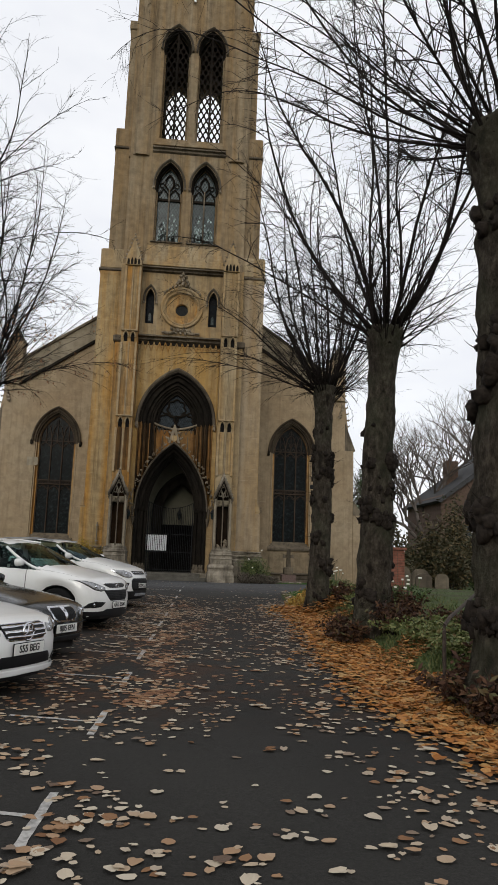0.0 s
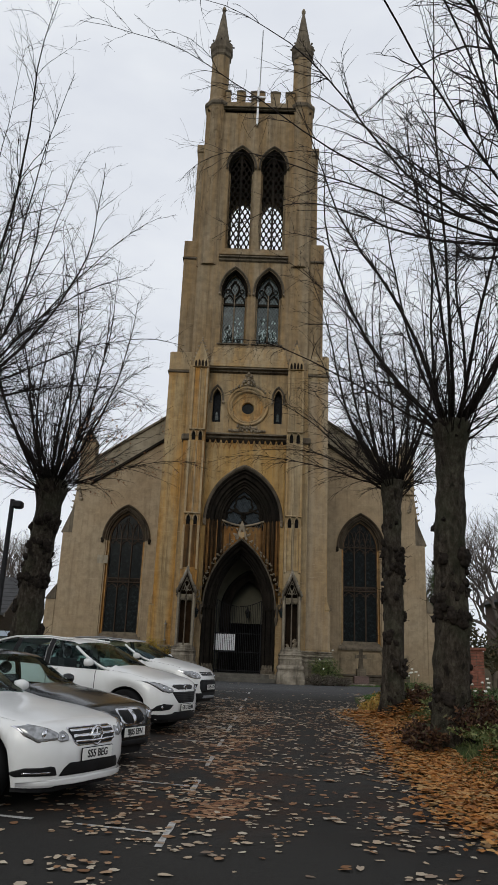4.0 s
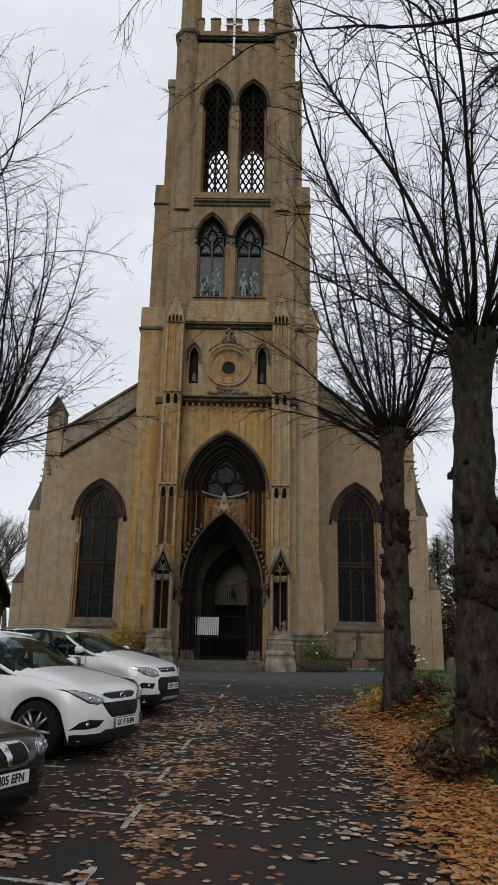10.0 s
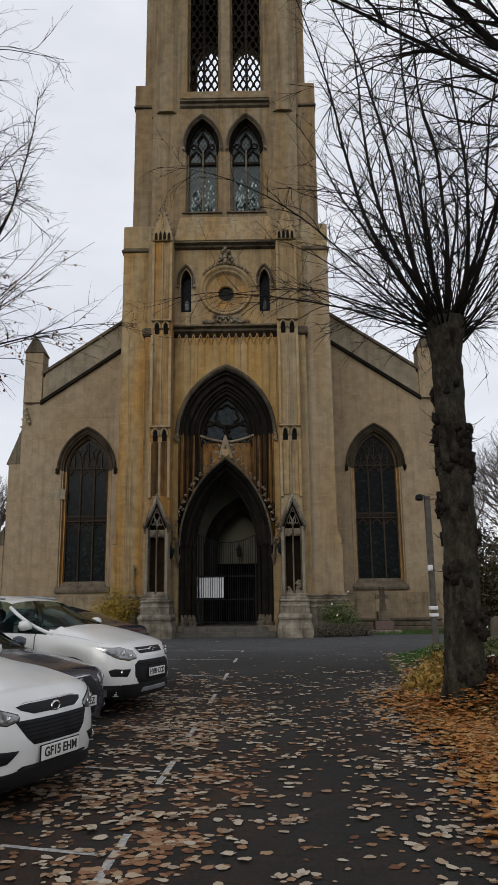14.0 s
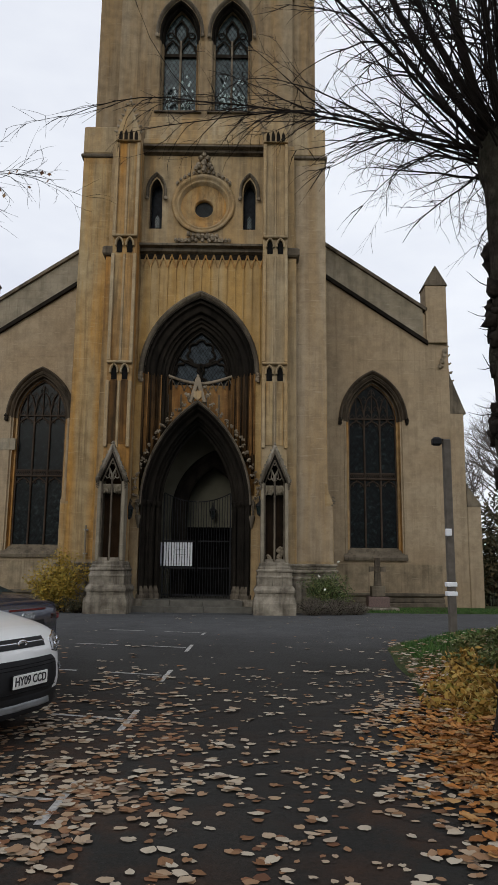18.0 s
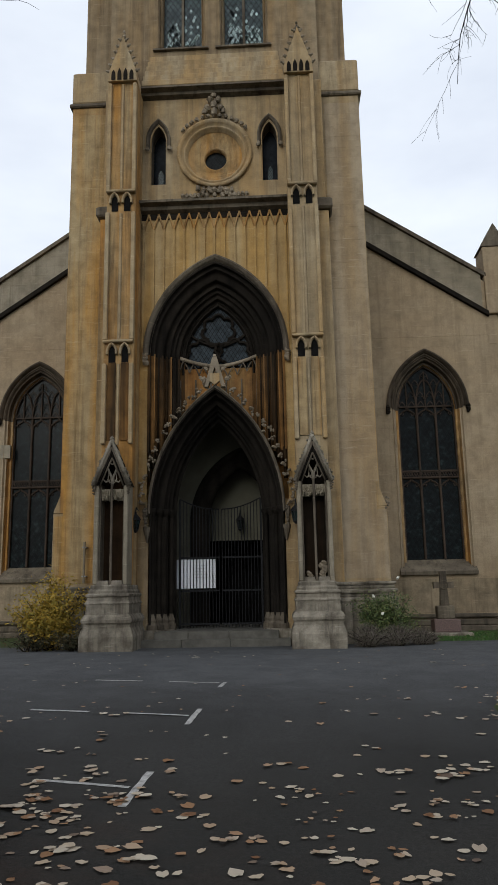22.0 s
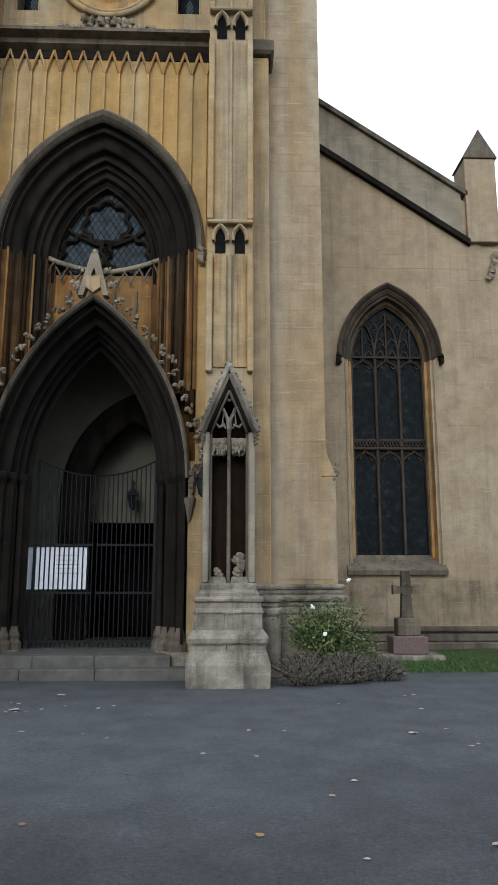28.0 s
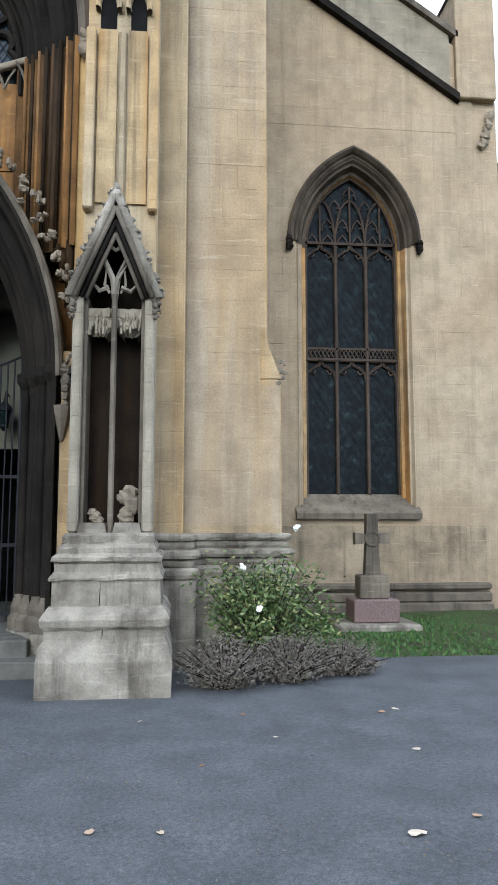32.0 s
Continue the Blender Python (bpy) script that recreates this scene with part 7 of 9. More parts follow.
def leafy(name, label, x, y, z, size, count, leaf, material, seed, stems=18, category="bush", long=1.6):
    """A shrub: thin stems and many single leaves with an uneven outline."""
    q = random.Random(seed)
    sb = thing(name, label, category, x, y, z)
    st, lv = Shape(), Shape()
    tips = []
    for k in range(stems):
        a, el = q.uniform(0, 6.3), q.uniform(0.5, 1.5)
        L = q.uniform(0.6, 1.15)
        tip = Vector((size[0] * L * math.cos(a) * math.cos(el), size[1] * L * math.sin(a) * math.cos(el), size[2] * L * math.sin(el)))
        st.tube([(0.15 * size[0] * math.cos(a), 0.15 * size[1] * math.sin(a), -0.03), tuple(tip * 0.5 + Vector((0, 0, 0.08 * size[2]))), tuple(tip)], [0.012, 0.008, 0.003], 3)
        tips.append(tip)
    for k in range(count):
        tip = q.choice(tips)
        p = tip * q.uniform(0.3, 1.02) + Vector((q.gauss(0, 0.10 * size[0]), q.gauss(0, 0.10 * size[1]), q.gauss(0, 0.08 * size[2])))
        p.z = max(0.02, p.z)
        u = Vector((q.uniform(-1, 1), q.uniform(-1, 1), q.uniform(-0.6, 0.8))).normalized() * leaf * q.uniform(0.6, 1.3)
        w = u.cross(Vector((q.uniform(-1, 1), q.uniform(-1, 1), q.uniform(-1, 1))))
        if w.length < 1e-4:
            continue
        w = w.normalized() * leaf * 0.5 / long * 1.3
        lv.add([tuple(p - u), tuple(p + w), tuple(p + u), tuple(p - w)], [(0, 1, 2), (0, 2, 3)])
    part("woody_base", st, M["twig"], sb)
    part("foliage", lv, M[material], sb)
    return sb


rb = leafy("rose_bush", "green rose bush with pale blooms at the tower foot", 3.3, 33.15, BASE, (1.0, 0.5, 1.12), 9000, 0.034, "leaf_rose", 3, 90)
for dx, dy, dz in ((-0.1, -0.45, 0.72), (0.35, 0.0, 1.5), (-0.2, 0.1, 1.1)):
    t = Shape()
    for k in range(6):
        t.blob((dx + rng.uniform(-0.02, 0.02), dy + rng.uniform(-0.02, 0.02), dz + rng.uniform(-0.02, 0.02)), (0.022, 0.022, 0.02), rng, 6, 4)
    part("bloom", t, M["petal"], rb, "pale cream rose")
leafy("lavender_bush", "grey spent lavender clump along the asphalt edge", 2.85, 32.5, BASE, (0.55, 0.42, 0.46), 9000, 0.026, "leaf_lav", 4, 170, long=3)
leafy("lavender_bush", "grey spent lavender clump along the asphalt edge", 3.5, 32.75, BASE, (0.6, 0.45, 0.44), 9000, 0.026, "leaf_lav", 5, 170, long=3)
leafy("lavender_bush", "grey spent lavender clump along the asphalt edge", 4.1, 33.05, BASE, (0.5, 0.42, 0.36), 7000, 0.026, "leaf_lav", 9, 150, long=3)
leafy("yellow_bush", "yellowing round shrub beside the porch pedestal", -4.25, 32.9, BASE, (1.05, 0.7, 1.55), 8500, 0.045, "leaf_yellow", 6, 44)
leafy("low_bush", "low dark shrub at the tower foot", -3.6, 32.5, BASE, (0.7, 0.4, 0.5), 900, 0.04, "leaf_dull", 7, 24)
leafy("low_bush", "low dark shrub at the tower foot", -4.6, 32.6, BASE, (0.8, 0.5, 0.55), 900, 0.04, "leaf_dull", 8, 24)

# ---- parked cars ----


def lerp_key(keys, x):
    for (a, va), (b2, vb) in zip(keys, keys[1:]):
        if x <= b2:
            f = max(0.0, (x - a) / (b2 - a)) if b2 > a else 0.0
            return va + (vb - va) * f
    return keys[-1][1]


def smooth_key(keys, x):
    return (lerp_key(keys, x - 0.05) + lerp_key(keys, x) * 2 + lerp_key(keys, x + 0.05)) / 4


def text_mesh(txt, size, material, parent, m):
    cu = bpy.data.curves.new("lettering", "FONT")
    cu.body, cu.size, cu.align_x, cu.align_y, cu.extrude, cu.offset = txt, size, "CENTER", "CENTER", 0.0015, 0.0022
    tmp = bpy.data.objects.new("lettering", cu)
    me = bpy.data.meshes.new_from_object(tmp)
    bpy.data.objects.remove(tmp)
    me.materials.clear()
    me.materials.append(material)
    return part("lettering", me, None, parent, m=m)


class Car:
    """The outer skin of a car as a surface over its length and girth. The nose is at x = 0, the tail at x = -length."""

    def __init__(self, L, W, belt, top, cowl, roof0, roof1, tail, wf, wr, R=0.335, low=0.2):
        self.L, self.W, self.belt, self.top = L, W / 2, belt, top
        self.cowl, self.roof0, self.roof1, self.tail = cowl, roof0, roof1, tail
        self.wf, self.wr, self.R, self.low = wf, wr, R, low

    def ring(self, x):
        L = self.L
        wk = [(0, 0.14), (0.008, 0.26), (0.024, 0.42), (0.05, 0.56), (0.09, 0.68), (0.15, 0.79), (0.23, 0.87), (0.34, 0.93), (0.5, 0.968), (0.75, 0.99), (1.0, 1.0), (L - 0.8, 1.0), (L - 0.3, 0.965), (L - 0.08, 0.9), (L, 0.78)]
        w = self.W * lerp_key(wk, x)
        zb = lerp_key([(0, self.low + 0.07), (0.08, self.low), (L - 0.1, self.low + 0.02), (L, self.low + 0.1)], x)
        for c in (self.wf, self.wr):
            r = self.R + 0.045
            if abs(x - c) < r:
                zb = max(zb, self.R - 0.01 + math.sqrt(r * r - (x - c) ** 2))
        zs = smooth_key(self.belt, x)
        zt = max(zs + 0.02, smooth_key(self.top, x))
        h = zt - zs
        c = min(1.0, h / 0.42)
        mx = lambda a, b2: a + (b2 - a) * c
        zm = max(zb + 0.04, self.low)
        return [(0.93 * w, zb), (0.995 * w, zm + 0.33 * (zs - zm)), (1.0 * w, zm + 0.62 * (zs - zm)), (0.985 * w, zs - 0.05), (0.95 * w, zs),
                (mx(0.84, 0.88) * w, zs + h * mx(0.42, 0.5)), (mx(0.62, 0.74) * w, zs + h * mx(0.72, 0.9)), (mx(0.32, 0.42) * w, zs + h * mx(0.93, 0.975)), (0.0, zt)]

    def at(self, x, v):
        """A point of the skin: v from 0 at the sill to 8 on the middle line."""
        r = self.ring(x)
        i = min(7, int(v))
        f = v - i
        y = r[i][0] + (r[i + 1][0] - r[i][0]) * f
        z = r[i][1] + (r[i + 1][1] - r[i][1]) * f
        return Vector((-x - self.rake(x, z), y, z))

    def rake(self, x, z):
        """How far the nose falls back above and below the bumper."""
        return (0.24 * max(0.0, z - self.low - 0.3) + 0.3 * max(0.0, self.low + 0.12 - z)) * max(0.0, 1 - x / 0.6) ** 2

    def patch(self, rows, sgn, off=0.006, n=6):
        """A panel on the skin: rows of (x, v0, v1), joined along the length."""
        sh = Shape()
        if 3 <= len(rows) < 9:
            fine = []
            for i in range(len(rows) - 1):
                a0, a3 = rows[max(0, i - 1)], rows[min(len(rows) - 1, i + 2)]
                for j in range(5):
                    f = j / 5
                    fine.append((rows[i][0] + (rows[i + 1][0] - rows[i][0]) * f,) + tuple(
                        0.5 * (2 * rows[i][c] + (rows[i + 1][c] - a0[c]) * f + (2 * a0[c] - 5 * rows[i][c] + 4 * rows[i + 1][c] - a3[c]) * f * f + (3 * rows[i][c] - a0[c] - 3 * rows[i + 1][c] + a3[c]) * f ** 3) for c in (1, 2)))
            rows = fine + [rows[-1]]
        for x, v0, v1 in rows:
            for k in range(n + 1):
                v = v0 + (v1 - v0) * k / n
                p = self.at(x, v)
                q = self.at(x + 0.02, v) - p
                u = self.at(x, min(8, v + 0.05)) - self.at(x, max(0, v - 0.05))
                nn = u.cross(q)
                if nn.length > 0:
                    nn.normalize()
                if nn.x * 0.5 + nn.y + nn.z * 0.5 < 0:
                    nn = -nn
                p = p + nn * off
                sh.v.append((p.x, sgn * p.y, p.z))
        for i in range(len(rows) - 1):
            for k in range(n):
                a = i * (n + 1) + k
                f = (a, a + 1, a + n + 2, a + n + 1)
                sh.f.append(f if sgn > 0 else tuple(reversed(f)))
        return sh

    def meet(self, skin, y, z):
        """The skin of the nose as met from the front, or the edge above where the skin ends."""
        for lift in range(14):
            hits = [h for h in (skin.ray_cast(Vector((2, y + dy, z + 0.01 * lift)), Vector((-1, 0, 0))) for dy in (-0.002, 0.0, 0.002)) if h[0] is not None and h[0].x > -1.1]
            if hits:
                h = max(hits, key=lambda g: g[0].x)
                return Vector((h[0].x, y, z)), Vector(h[1])
        return Vector((-0.3, y, z)), Vector((1, 0, 0))

    def front_panel(self, skin, poly, off, nz=6, ny=18):
        """A panel that follows the skin of the nose, from an outline in y and z seen from before the car, with turned-in edges."""
        sh = Shape()
        z0, z1 = min(p[1] for p in poly), max(p[1] for p in poly)
        for i in range(nz + 1):
            z = z0 + (z1 - z0) * (0.004 + 0.992 * i / nz)
            cross = [ya + (yb - ya) * (z - za) / (zb - za) for (ya, za), (yb, zb) in zip(poly, poly[1:] + poly[:1]) if (za - z) * (zb - z) <= 0 and za != zb]
            lo, hi = min(cross), max(cross)
            for k in range(ny + 1):
                y = lo + (hi - lo) * k / ny
                place, normal = self.meet(skin, y, z)
                edge = i in (0, nz) or k in (0, ny)
                p = place + (normal if normal.x > 0 else -normal) * (off - 0.006 if edge else off)
                sh.v.append((p.x, p.y, p.z))
        for i in range(nz):
            for k in range(ny):
                a = i * (ny + 1) + k
                sh.f.append((a, a + 1, a + ny + 2, a + ny + 1))
        return sh

    def shell(self):
        N = 74
        xs = sorted(set([self.L * i / N for i in range(N + 1)] + [0.007, 0.015, 0.025, 0.04, 0.06, 0.08, 0.1, 0.12, 0.14, 0.17, 0.2, 0.22, 0.25, 0.28, 0.32, self.L - 0.02, self.L - 0.05]))
        body, glass = Shape(), Shape()
        rings = []
        for x in xs:
            r = self.ring(x)
            rings.append([(-x - self.rake(x, z), y, z) for y, z in r] + [(-x - self.rake(x, z), -y, z) for y, z in reversed(r[:-1])])
        k = len(rings[0])
        for i in range(len(xs) - 1):
            xm = (xs[i] + xs[i + 1]) / 2
            hgt = smooth_key(self.top, xm) - smooth_key(self.belt, xm)
            for j in range(k - 1):
                jj = min(j, k - 2 - j)
                g = False
                if jj in (4, 5) and hgt > 0.1 and (self.roof0 - 0.40 if jj == 5 else self.cowl + 0.14) < xm < self.roof1 + 0.35:
                    g = not any(abs(xm - b2) < 0.045 for b2 in self.pillars)
                if jj in (6, 7) and hgt > 0.05 and (self.cowl + 0.04 < xm < self.roof0 - 0.03 or self.roof1 + 0.05 < xm < self.tail - 0.08):
                    g = True
                if jj == 5 and hgt > 0.05 and self.cowl + 0.1 < xm < self.roof0 - 0.40:
                    g = True
                t = glass if g else body
                t.add([rings[i][j], rings[i][j + 1], rings[i + 1][j + 1], rings[i + 1][j]], [(3, 2, 1, 0)])
        body.add(rings[0], [tuple(range(k))])
        body.add(rings[-1], [tuple(reversed(range(k)))])
        return body, glass


def weld(sh, name, material, parent, label="", smooth=True):
    """A mesh with shared corners joined, so that it shades smoothly."""
    bm = bmesh.new()
    me = sh.mesh(name, material, smooth)
    bm.from_mesh(me)
    bmesh.ops.remove_doubles(bm, verts=bm.verts, dist=0.0006)
    bm.to_mesh(me)
    bm.free()
    return part(name, me, None, parent, label)


def wheel(parent, x, y, R, spokes, width=0.21):
    sgn = 1 if y > 0 else -1
    ty_ = Shape()
    prof = [(R * 0.72, -0.5), (R * 0.9, -0.52), (R * 0.985, -0.38), (R, -0.2), (R, 0.2), (R * 0.985, 0.38), (R * 0.9, 0.52), (R * 0.72, 0.5)]
    n = 28
    for r, d in prof:
        ty_.v.extend([(x + r * math.cos(2 * math.pi * k / n), y + d * width, R + r * math.sin(2 * math.pi * k / n)) for k in range(n)])
    for i in range(len(prof) - 1):
        for k in range(n):
            a, b2 = i * n + k, i * n + (k + 1) % n
            ty_.f.append((a, a + n, b2 + n, b2))
    w0 = part("wheel", ty_, M["tyre"], parent, "black rubber tyre", smooth=True)
    rim = Shape()
    prof = [(R * 0.74, sgn * 0.5), (R * 0.69, sgn * 0.45), (R * 0.66, sgn * 0.2), (R * 0.66, sgn * -0.3)]
    for r, d in prof:
        rim.v.extend([(x + r * math.cos(2 * math.pi * k / n), y + d * width, R + r * math.sin(2 * math.pi * k / n)) for k in range(n)])
    for i in range(len(prof) - 1):
        for k in range(n):
            a, b2 = i * n + k, i * n + (k + 1) % n
            rim.f.append((a, a + n, b2 + n, b2))
    for k in range(spokes):
        a = 2 * math.pi * k / spokes + (0.09 if k % 2 else -0.09) * (spokes > 8)
        rim.tube([(x + 0.04 * math.cos(a), y + sgn * 0.42 * width, R + 0.04 * math.sin(a)), (x + R * 0.68 * math.cos(a), y + sgn * 0.38 * width, R + R * 0.68 * math.sin(a))], [R * 0.075, R * 0.05], 5)
    part("rim", rim, M["alloy"], w0, "silver alloy rim", smooth=True)
    part("hub_cap", Shape().blob((x, y + sgn * 0.44 * width, R), (0.055, 0.02, 0.055), rng, 12, 6, 0.0), M["alloy"], w0, smooth=True)
    part("brake_disc", Shape().add([(x + R * 0.55 * math.cos(2 * math.pi * k / n), y + sgn * 0.1 * width, R + R * 0.55 * math.sin(2 * math.pi * k / n)) for k in range(n)], [tuple(range(n))]), M["trim_black"], w0)


def build_car(name, label, spec, x, y, rz, paint_mat, plate, style, tail_first=False):
    car = thing(name, label, "car", x, y, ground_z(y) + 0.037, rz, group="parked cars")
    c = Car(*spec)
    c.pillars = style["pillars"]
    body, glass = c.shell()
    shell = weld(body, "body", M[paint_mat], car)
    for px_ in c.pillars:
        for q in (-1, 1):
            part("door_pillar", c.patch([(px_ - 0.055, 4.0, 6.0), (px_, 4.0, 6.0), (px_ + 0.055, 4.0, 6.0)], q, 0.004, 6), M["trim_black"], car, smooth=True)
    weld(glass, "window", M["car_glass"], car, "dark tinted glazing")
    L, W = spec[0], spec[1]
    lo_z = spec[11] - 0.03
    belt_z = lerp_key(spec[2], spec[5])
    roof_z = lerp_key(spec[3], spec[5] + 0.3)
    part("cabin_floor", Shape().box(-spec[7] + 0.2, -spec[4] - 0.15, -W * 0.42, W * 0.42, 0.55, belt_z - 0.22), M["cabin"], car)
    part("dashboard", Shape().box(-spec[4] - 0.55, -spec[4] - 0.12, -W * 0.40, W * 0.40, belt_z - 0.25, belt_z - 0.02, 0.03), M["cabin"], car)
    for q in (-1, 1):
        for back in (0.42, 1.32):
            sx0 = -spec[5] - back
            seat = part("seat", Shape().slab([(sx0, q * 0.37 - 0.24), (sx0 + 0.12, q * 0.37 - 0.22), (sx0 + 0.12, q * 0.37 + 0.22), (sx0, q * 0.37 + 0.24)], belt_z - 0.25, roof_z - 0.36), M["cabin"], car, "dark cloth seat")
            part("headrest", Shape().blob((sx0 + 0.03, q * 0.37, roof_z - 0.26), (0.05, 0.13, 0.09), rng, 10, 6, 0.03), M["cabin"], seat, smooth=True)
    part("steering_wheel", Shape().tube([(-spec[4] - 0.66 - 0.05 * math.sin(k * 0.393), -0.37 + 0.18 * math.cos(k * 0.393), belt_z + 0.02 + 0.17 * math.sin(k * 0.393)) for k in range(17)], 0.014, 5), M["trim_black"], car, smooth=True)
    part("rear_view_mirror", Shape().box(-spec[5] + 0.02, -spec[5] + 0.05, -0.11, 0.11, roof_z - 0.17, roof_z - 0.10, 0.015), M["trim_black"], car)
    part("underbody", Shape().box(-L + 0.4, -0.5, -W / 2 + 0.2, W / 2 - 0.2, 0.2, 0.62), M["trim_black"], car)
    for wx in (spec[8], spec[9]):
        for q in (-1, 1):
            wheel(car, -wx, q * (W / 2 - 0.115), spec[10], style.get("spokes", 10))
            part("wheel_arch", c.patch([(wx + spec[10] * 1.12 * math.cos(math.pi * k / 12), 0.0, 0.16) for k in range(13)], q, 0.004, 1), M["trim_black"], car)
    part("lower_valance", Shape().slab([(-0.14, -W * 0.24), (-0.2, -W * 0.32), (-0.3, -W * 0.37), (-0.45, -W * 0.40), (-0.45, W * 0.40), (-0.3, W * 0.37), (-0.2, W * 0.32), (-0.14, W * 0.24)][::-1], lo_z - 0.02, lo_z + 0.12), M["trim_black"], car)
    part("sill", Shape().box(-spec[9] + 0.42, -spec[8] - 0.42, -W / 2 + 0.05, W / 2 - 0.05, 0.16, 0.24, 0.02), M["trim_black"], car)
    # grilles, intakes and lip, shaped to the skin of the nose
    bm = bmesh.new()
    bm.from_mesh(shell.data)
    skin = BVHTree.FromBMesh(bm)
    bm.free()
    for poly, mname, off, nm in style["front"]:
        thin = max(p[1] for p in poly) - min(p[1] for p in poly) < 0.03
        part(nm, c.front_panel(skin, poly, off, 3 if thin else 6), M[mname], car, smooth=True)
    for q in (-1, 1):
        for poly, mname, off, nm in style["pairs"]:
            part(nm, c.front_panel(skin, [(q * yy, zz) for yy, zz in poly], off, 8, 16), M[mname], car, smooth=True)
        for yy, zz, r, nm in style["bulbs"]:
            p = c.meet(skin, q * yy, zz)[0]
            bowl = part(nm, Shape().blob((p.x, q * yy, zz), (0.016, 0.8 * r, 0.8 * r), rng, 14, 8, 0.0), M["lamp_bowl"], car, "round projector lamp", smooth=True)
            part("lamp_ring", Shape().tube([(p.x + 0.010, q * yy + 0.85 * r * math.cos(k * 0.393), zz + 0.85 * r * math.sin(k * 0.393)) for k in range(17)], 0.0035, 5), M["chrome"], bowl, smooth=True)
        # door seams, handles, mirror
        part("bonnet_seam", c.patch([(0.42 + k * (spec[4] - 0.40) / 10, 4.35, 4.39) for k in range(11)], q, 0.003, 1), M["trim_black"], car)
        for xs in style["seams"]:
            part("door_seam", c.patch([(xs, 0.4, 3.95), (xs + 0.012, 0.4, 3.95)], q, 0.003, 8), M["trim_black"], car)
        part("door_seam", c.patch([(style["seams"][0] + k * (style["seams"][-1] - style["seams"][0]) / 10, 0.35, 0.42) for k in range(11)], q, 0.003, 1), M["trim_black"], car)
        for xh in style["handles"]:
            p = c.at(xh, 3.1)
            part("door_handle", Shape().box(p.x - 0.1, p.x + 0.08, q * p.y - 0.03, q * p.y + 0.03, p.z - 0.015, p.z + 0.02, 0.012), M[paint_mat], car)
        p = c.at(spec[4] + 0.42, 4.2)
        mi = part("wing_mirror", Shape().add([(p.x + dx, q * (p.y + yy), p.z + zz) for dx, g in ((-0.035, 1.0), (0.02, 1.0), (0.06, 0.82), (0.08, 0.5)) for yy, zz in ((0.12 - 0.095 * g, 0.085 - 0.055 * g), (0.12 + 0.06 * g, 0.085 - 0.065 * g), (0.12 + 0.105 * g, 0.085 - 0.02 * g), (0.12 + 0.095 * g, 0.085 + 0.05 * g), (0.12 + 0.02 * g, 0.085 + 0.075 * g), (0.12 - 0.085 * g, 0.085 + 0.055 * g))],
                                              [(r * 6 + k, r * 6 + (k + 1) % 6, r * 6 + 6 + (k + 1) % 6, r * 6 + 6 + k) for r in range(3) for k in range(6)] + [(18, 19, 20, 21, 22, 23), (5, 4, 3, 2, 1, 0)]), M[paint_mat], car, smooth=True)
        part("mirror_arm", Shape().tube([(p.x, q * (p.y - 0.02), p.z + 0.02), (p.x + 0.02, q * (p.y + 0.06), p.z + 0.07)], 0.025, 6), M["trim_black"], mi)
        part("window_trim", c.patch([(spec[5] - 0.3 + k * (spec[6] + 0.3 - spec[5] + 0.3) / 12, 3.93, 4.05) for k in range(13)], q, 0.005, 1), M["chrome"] if style.get("chrome") else M["trim_black"], car)
        pts = [c.at(spec[4] + 0.05 + k * (spec[5] - spec[4] - 0.07) / 8, 4.25 + 1.5 * k / 8) for k in range(9)]
        part("screen_pillar", Shape().tube([(p2.x, q * p2.y, p2.z - 0.006) for p2 in pts], 0.026, 8), M[paint_mat], car, smooth=True)
        part("wiper", Shape().tube([tuple(c.at(spec[4] + 0.08, 7.0 if q > 0 else 6.4) * 1.0), tuple(c.at(spec[4] + 0.2, 6.3 if q > 0 else 7.6))], 0.012, 4), M["trim_black"], car)
        if style.get("rails"):
            pts = [tuple((lambda v: (v.x, q * v.y, v.z + 0.04))(c.at(spec[5] + 0.1 + k * (spec[6] - spec[5] + 0.3) / 8, 6.0))) for k in range(9)]
            part("roof_rail", Shape().tube(pts, 0.018, 5), M[style["rails"]], car, smooth=True)
    # number plate and badge
    pz = style["plate_z"]
    px_ = max(c.meet(skin, 0.0, pz + dz)[0].x for dz in (-0.05, 0.0, 0.05))
    pl = part("number_plate", Shape().box(px_ + 0.006, px_ + 0.02, -0.26, 0.26, pz - 0.056, pz + 0.056, 0.004), M["plate_white"], car)
    part("plate_edge", Shape().box(px_ + 0.004, px_ + 0.016, -0.268, 0.268, pz - 0.064, pz + 0.064, 0.004), M["trim_black"], pl)
    text_mesh(plate, 0.10, M["ink"], pl, Matrix.Translation((px_ + 0.0215, 0, pz)) @ Euler((math.pi / 2, 0, math.pi / 2)).to_matrix().to_4x4())
    bz, br = style["badge"]
    n = 20
    bx_ = c.meet(skin, 0.0, bz)[0].x + 0.02
    ring = [(bx_, br * math.cos(2 * math.pi * k / n), bz + br * style.get("badge_flat", 1.0) * math.sin(2 * math.pi * k / n)) for k in range(n + 1)]
    part("badge", Shape().tube(ring, style.get("badge_thick", 0.008), 6), M["chrome"], car, "round chrome badge", smooth=True)
    if style.get("spoked"):
        for k in range(3):
            a = math.pi / 2 + 2 * math.pi * k / 3
            part("badge_arm", Shape().tube([(bx_, 0, bz), (bx_, br * math.cos(a), bz + br * math.sin(a))], [0.013, 0.005], 5), M["chrome"], car)
    return car


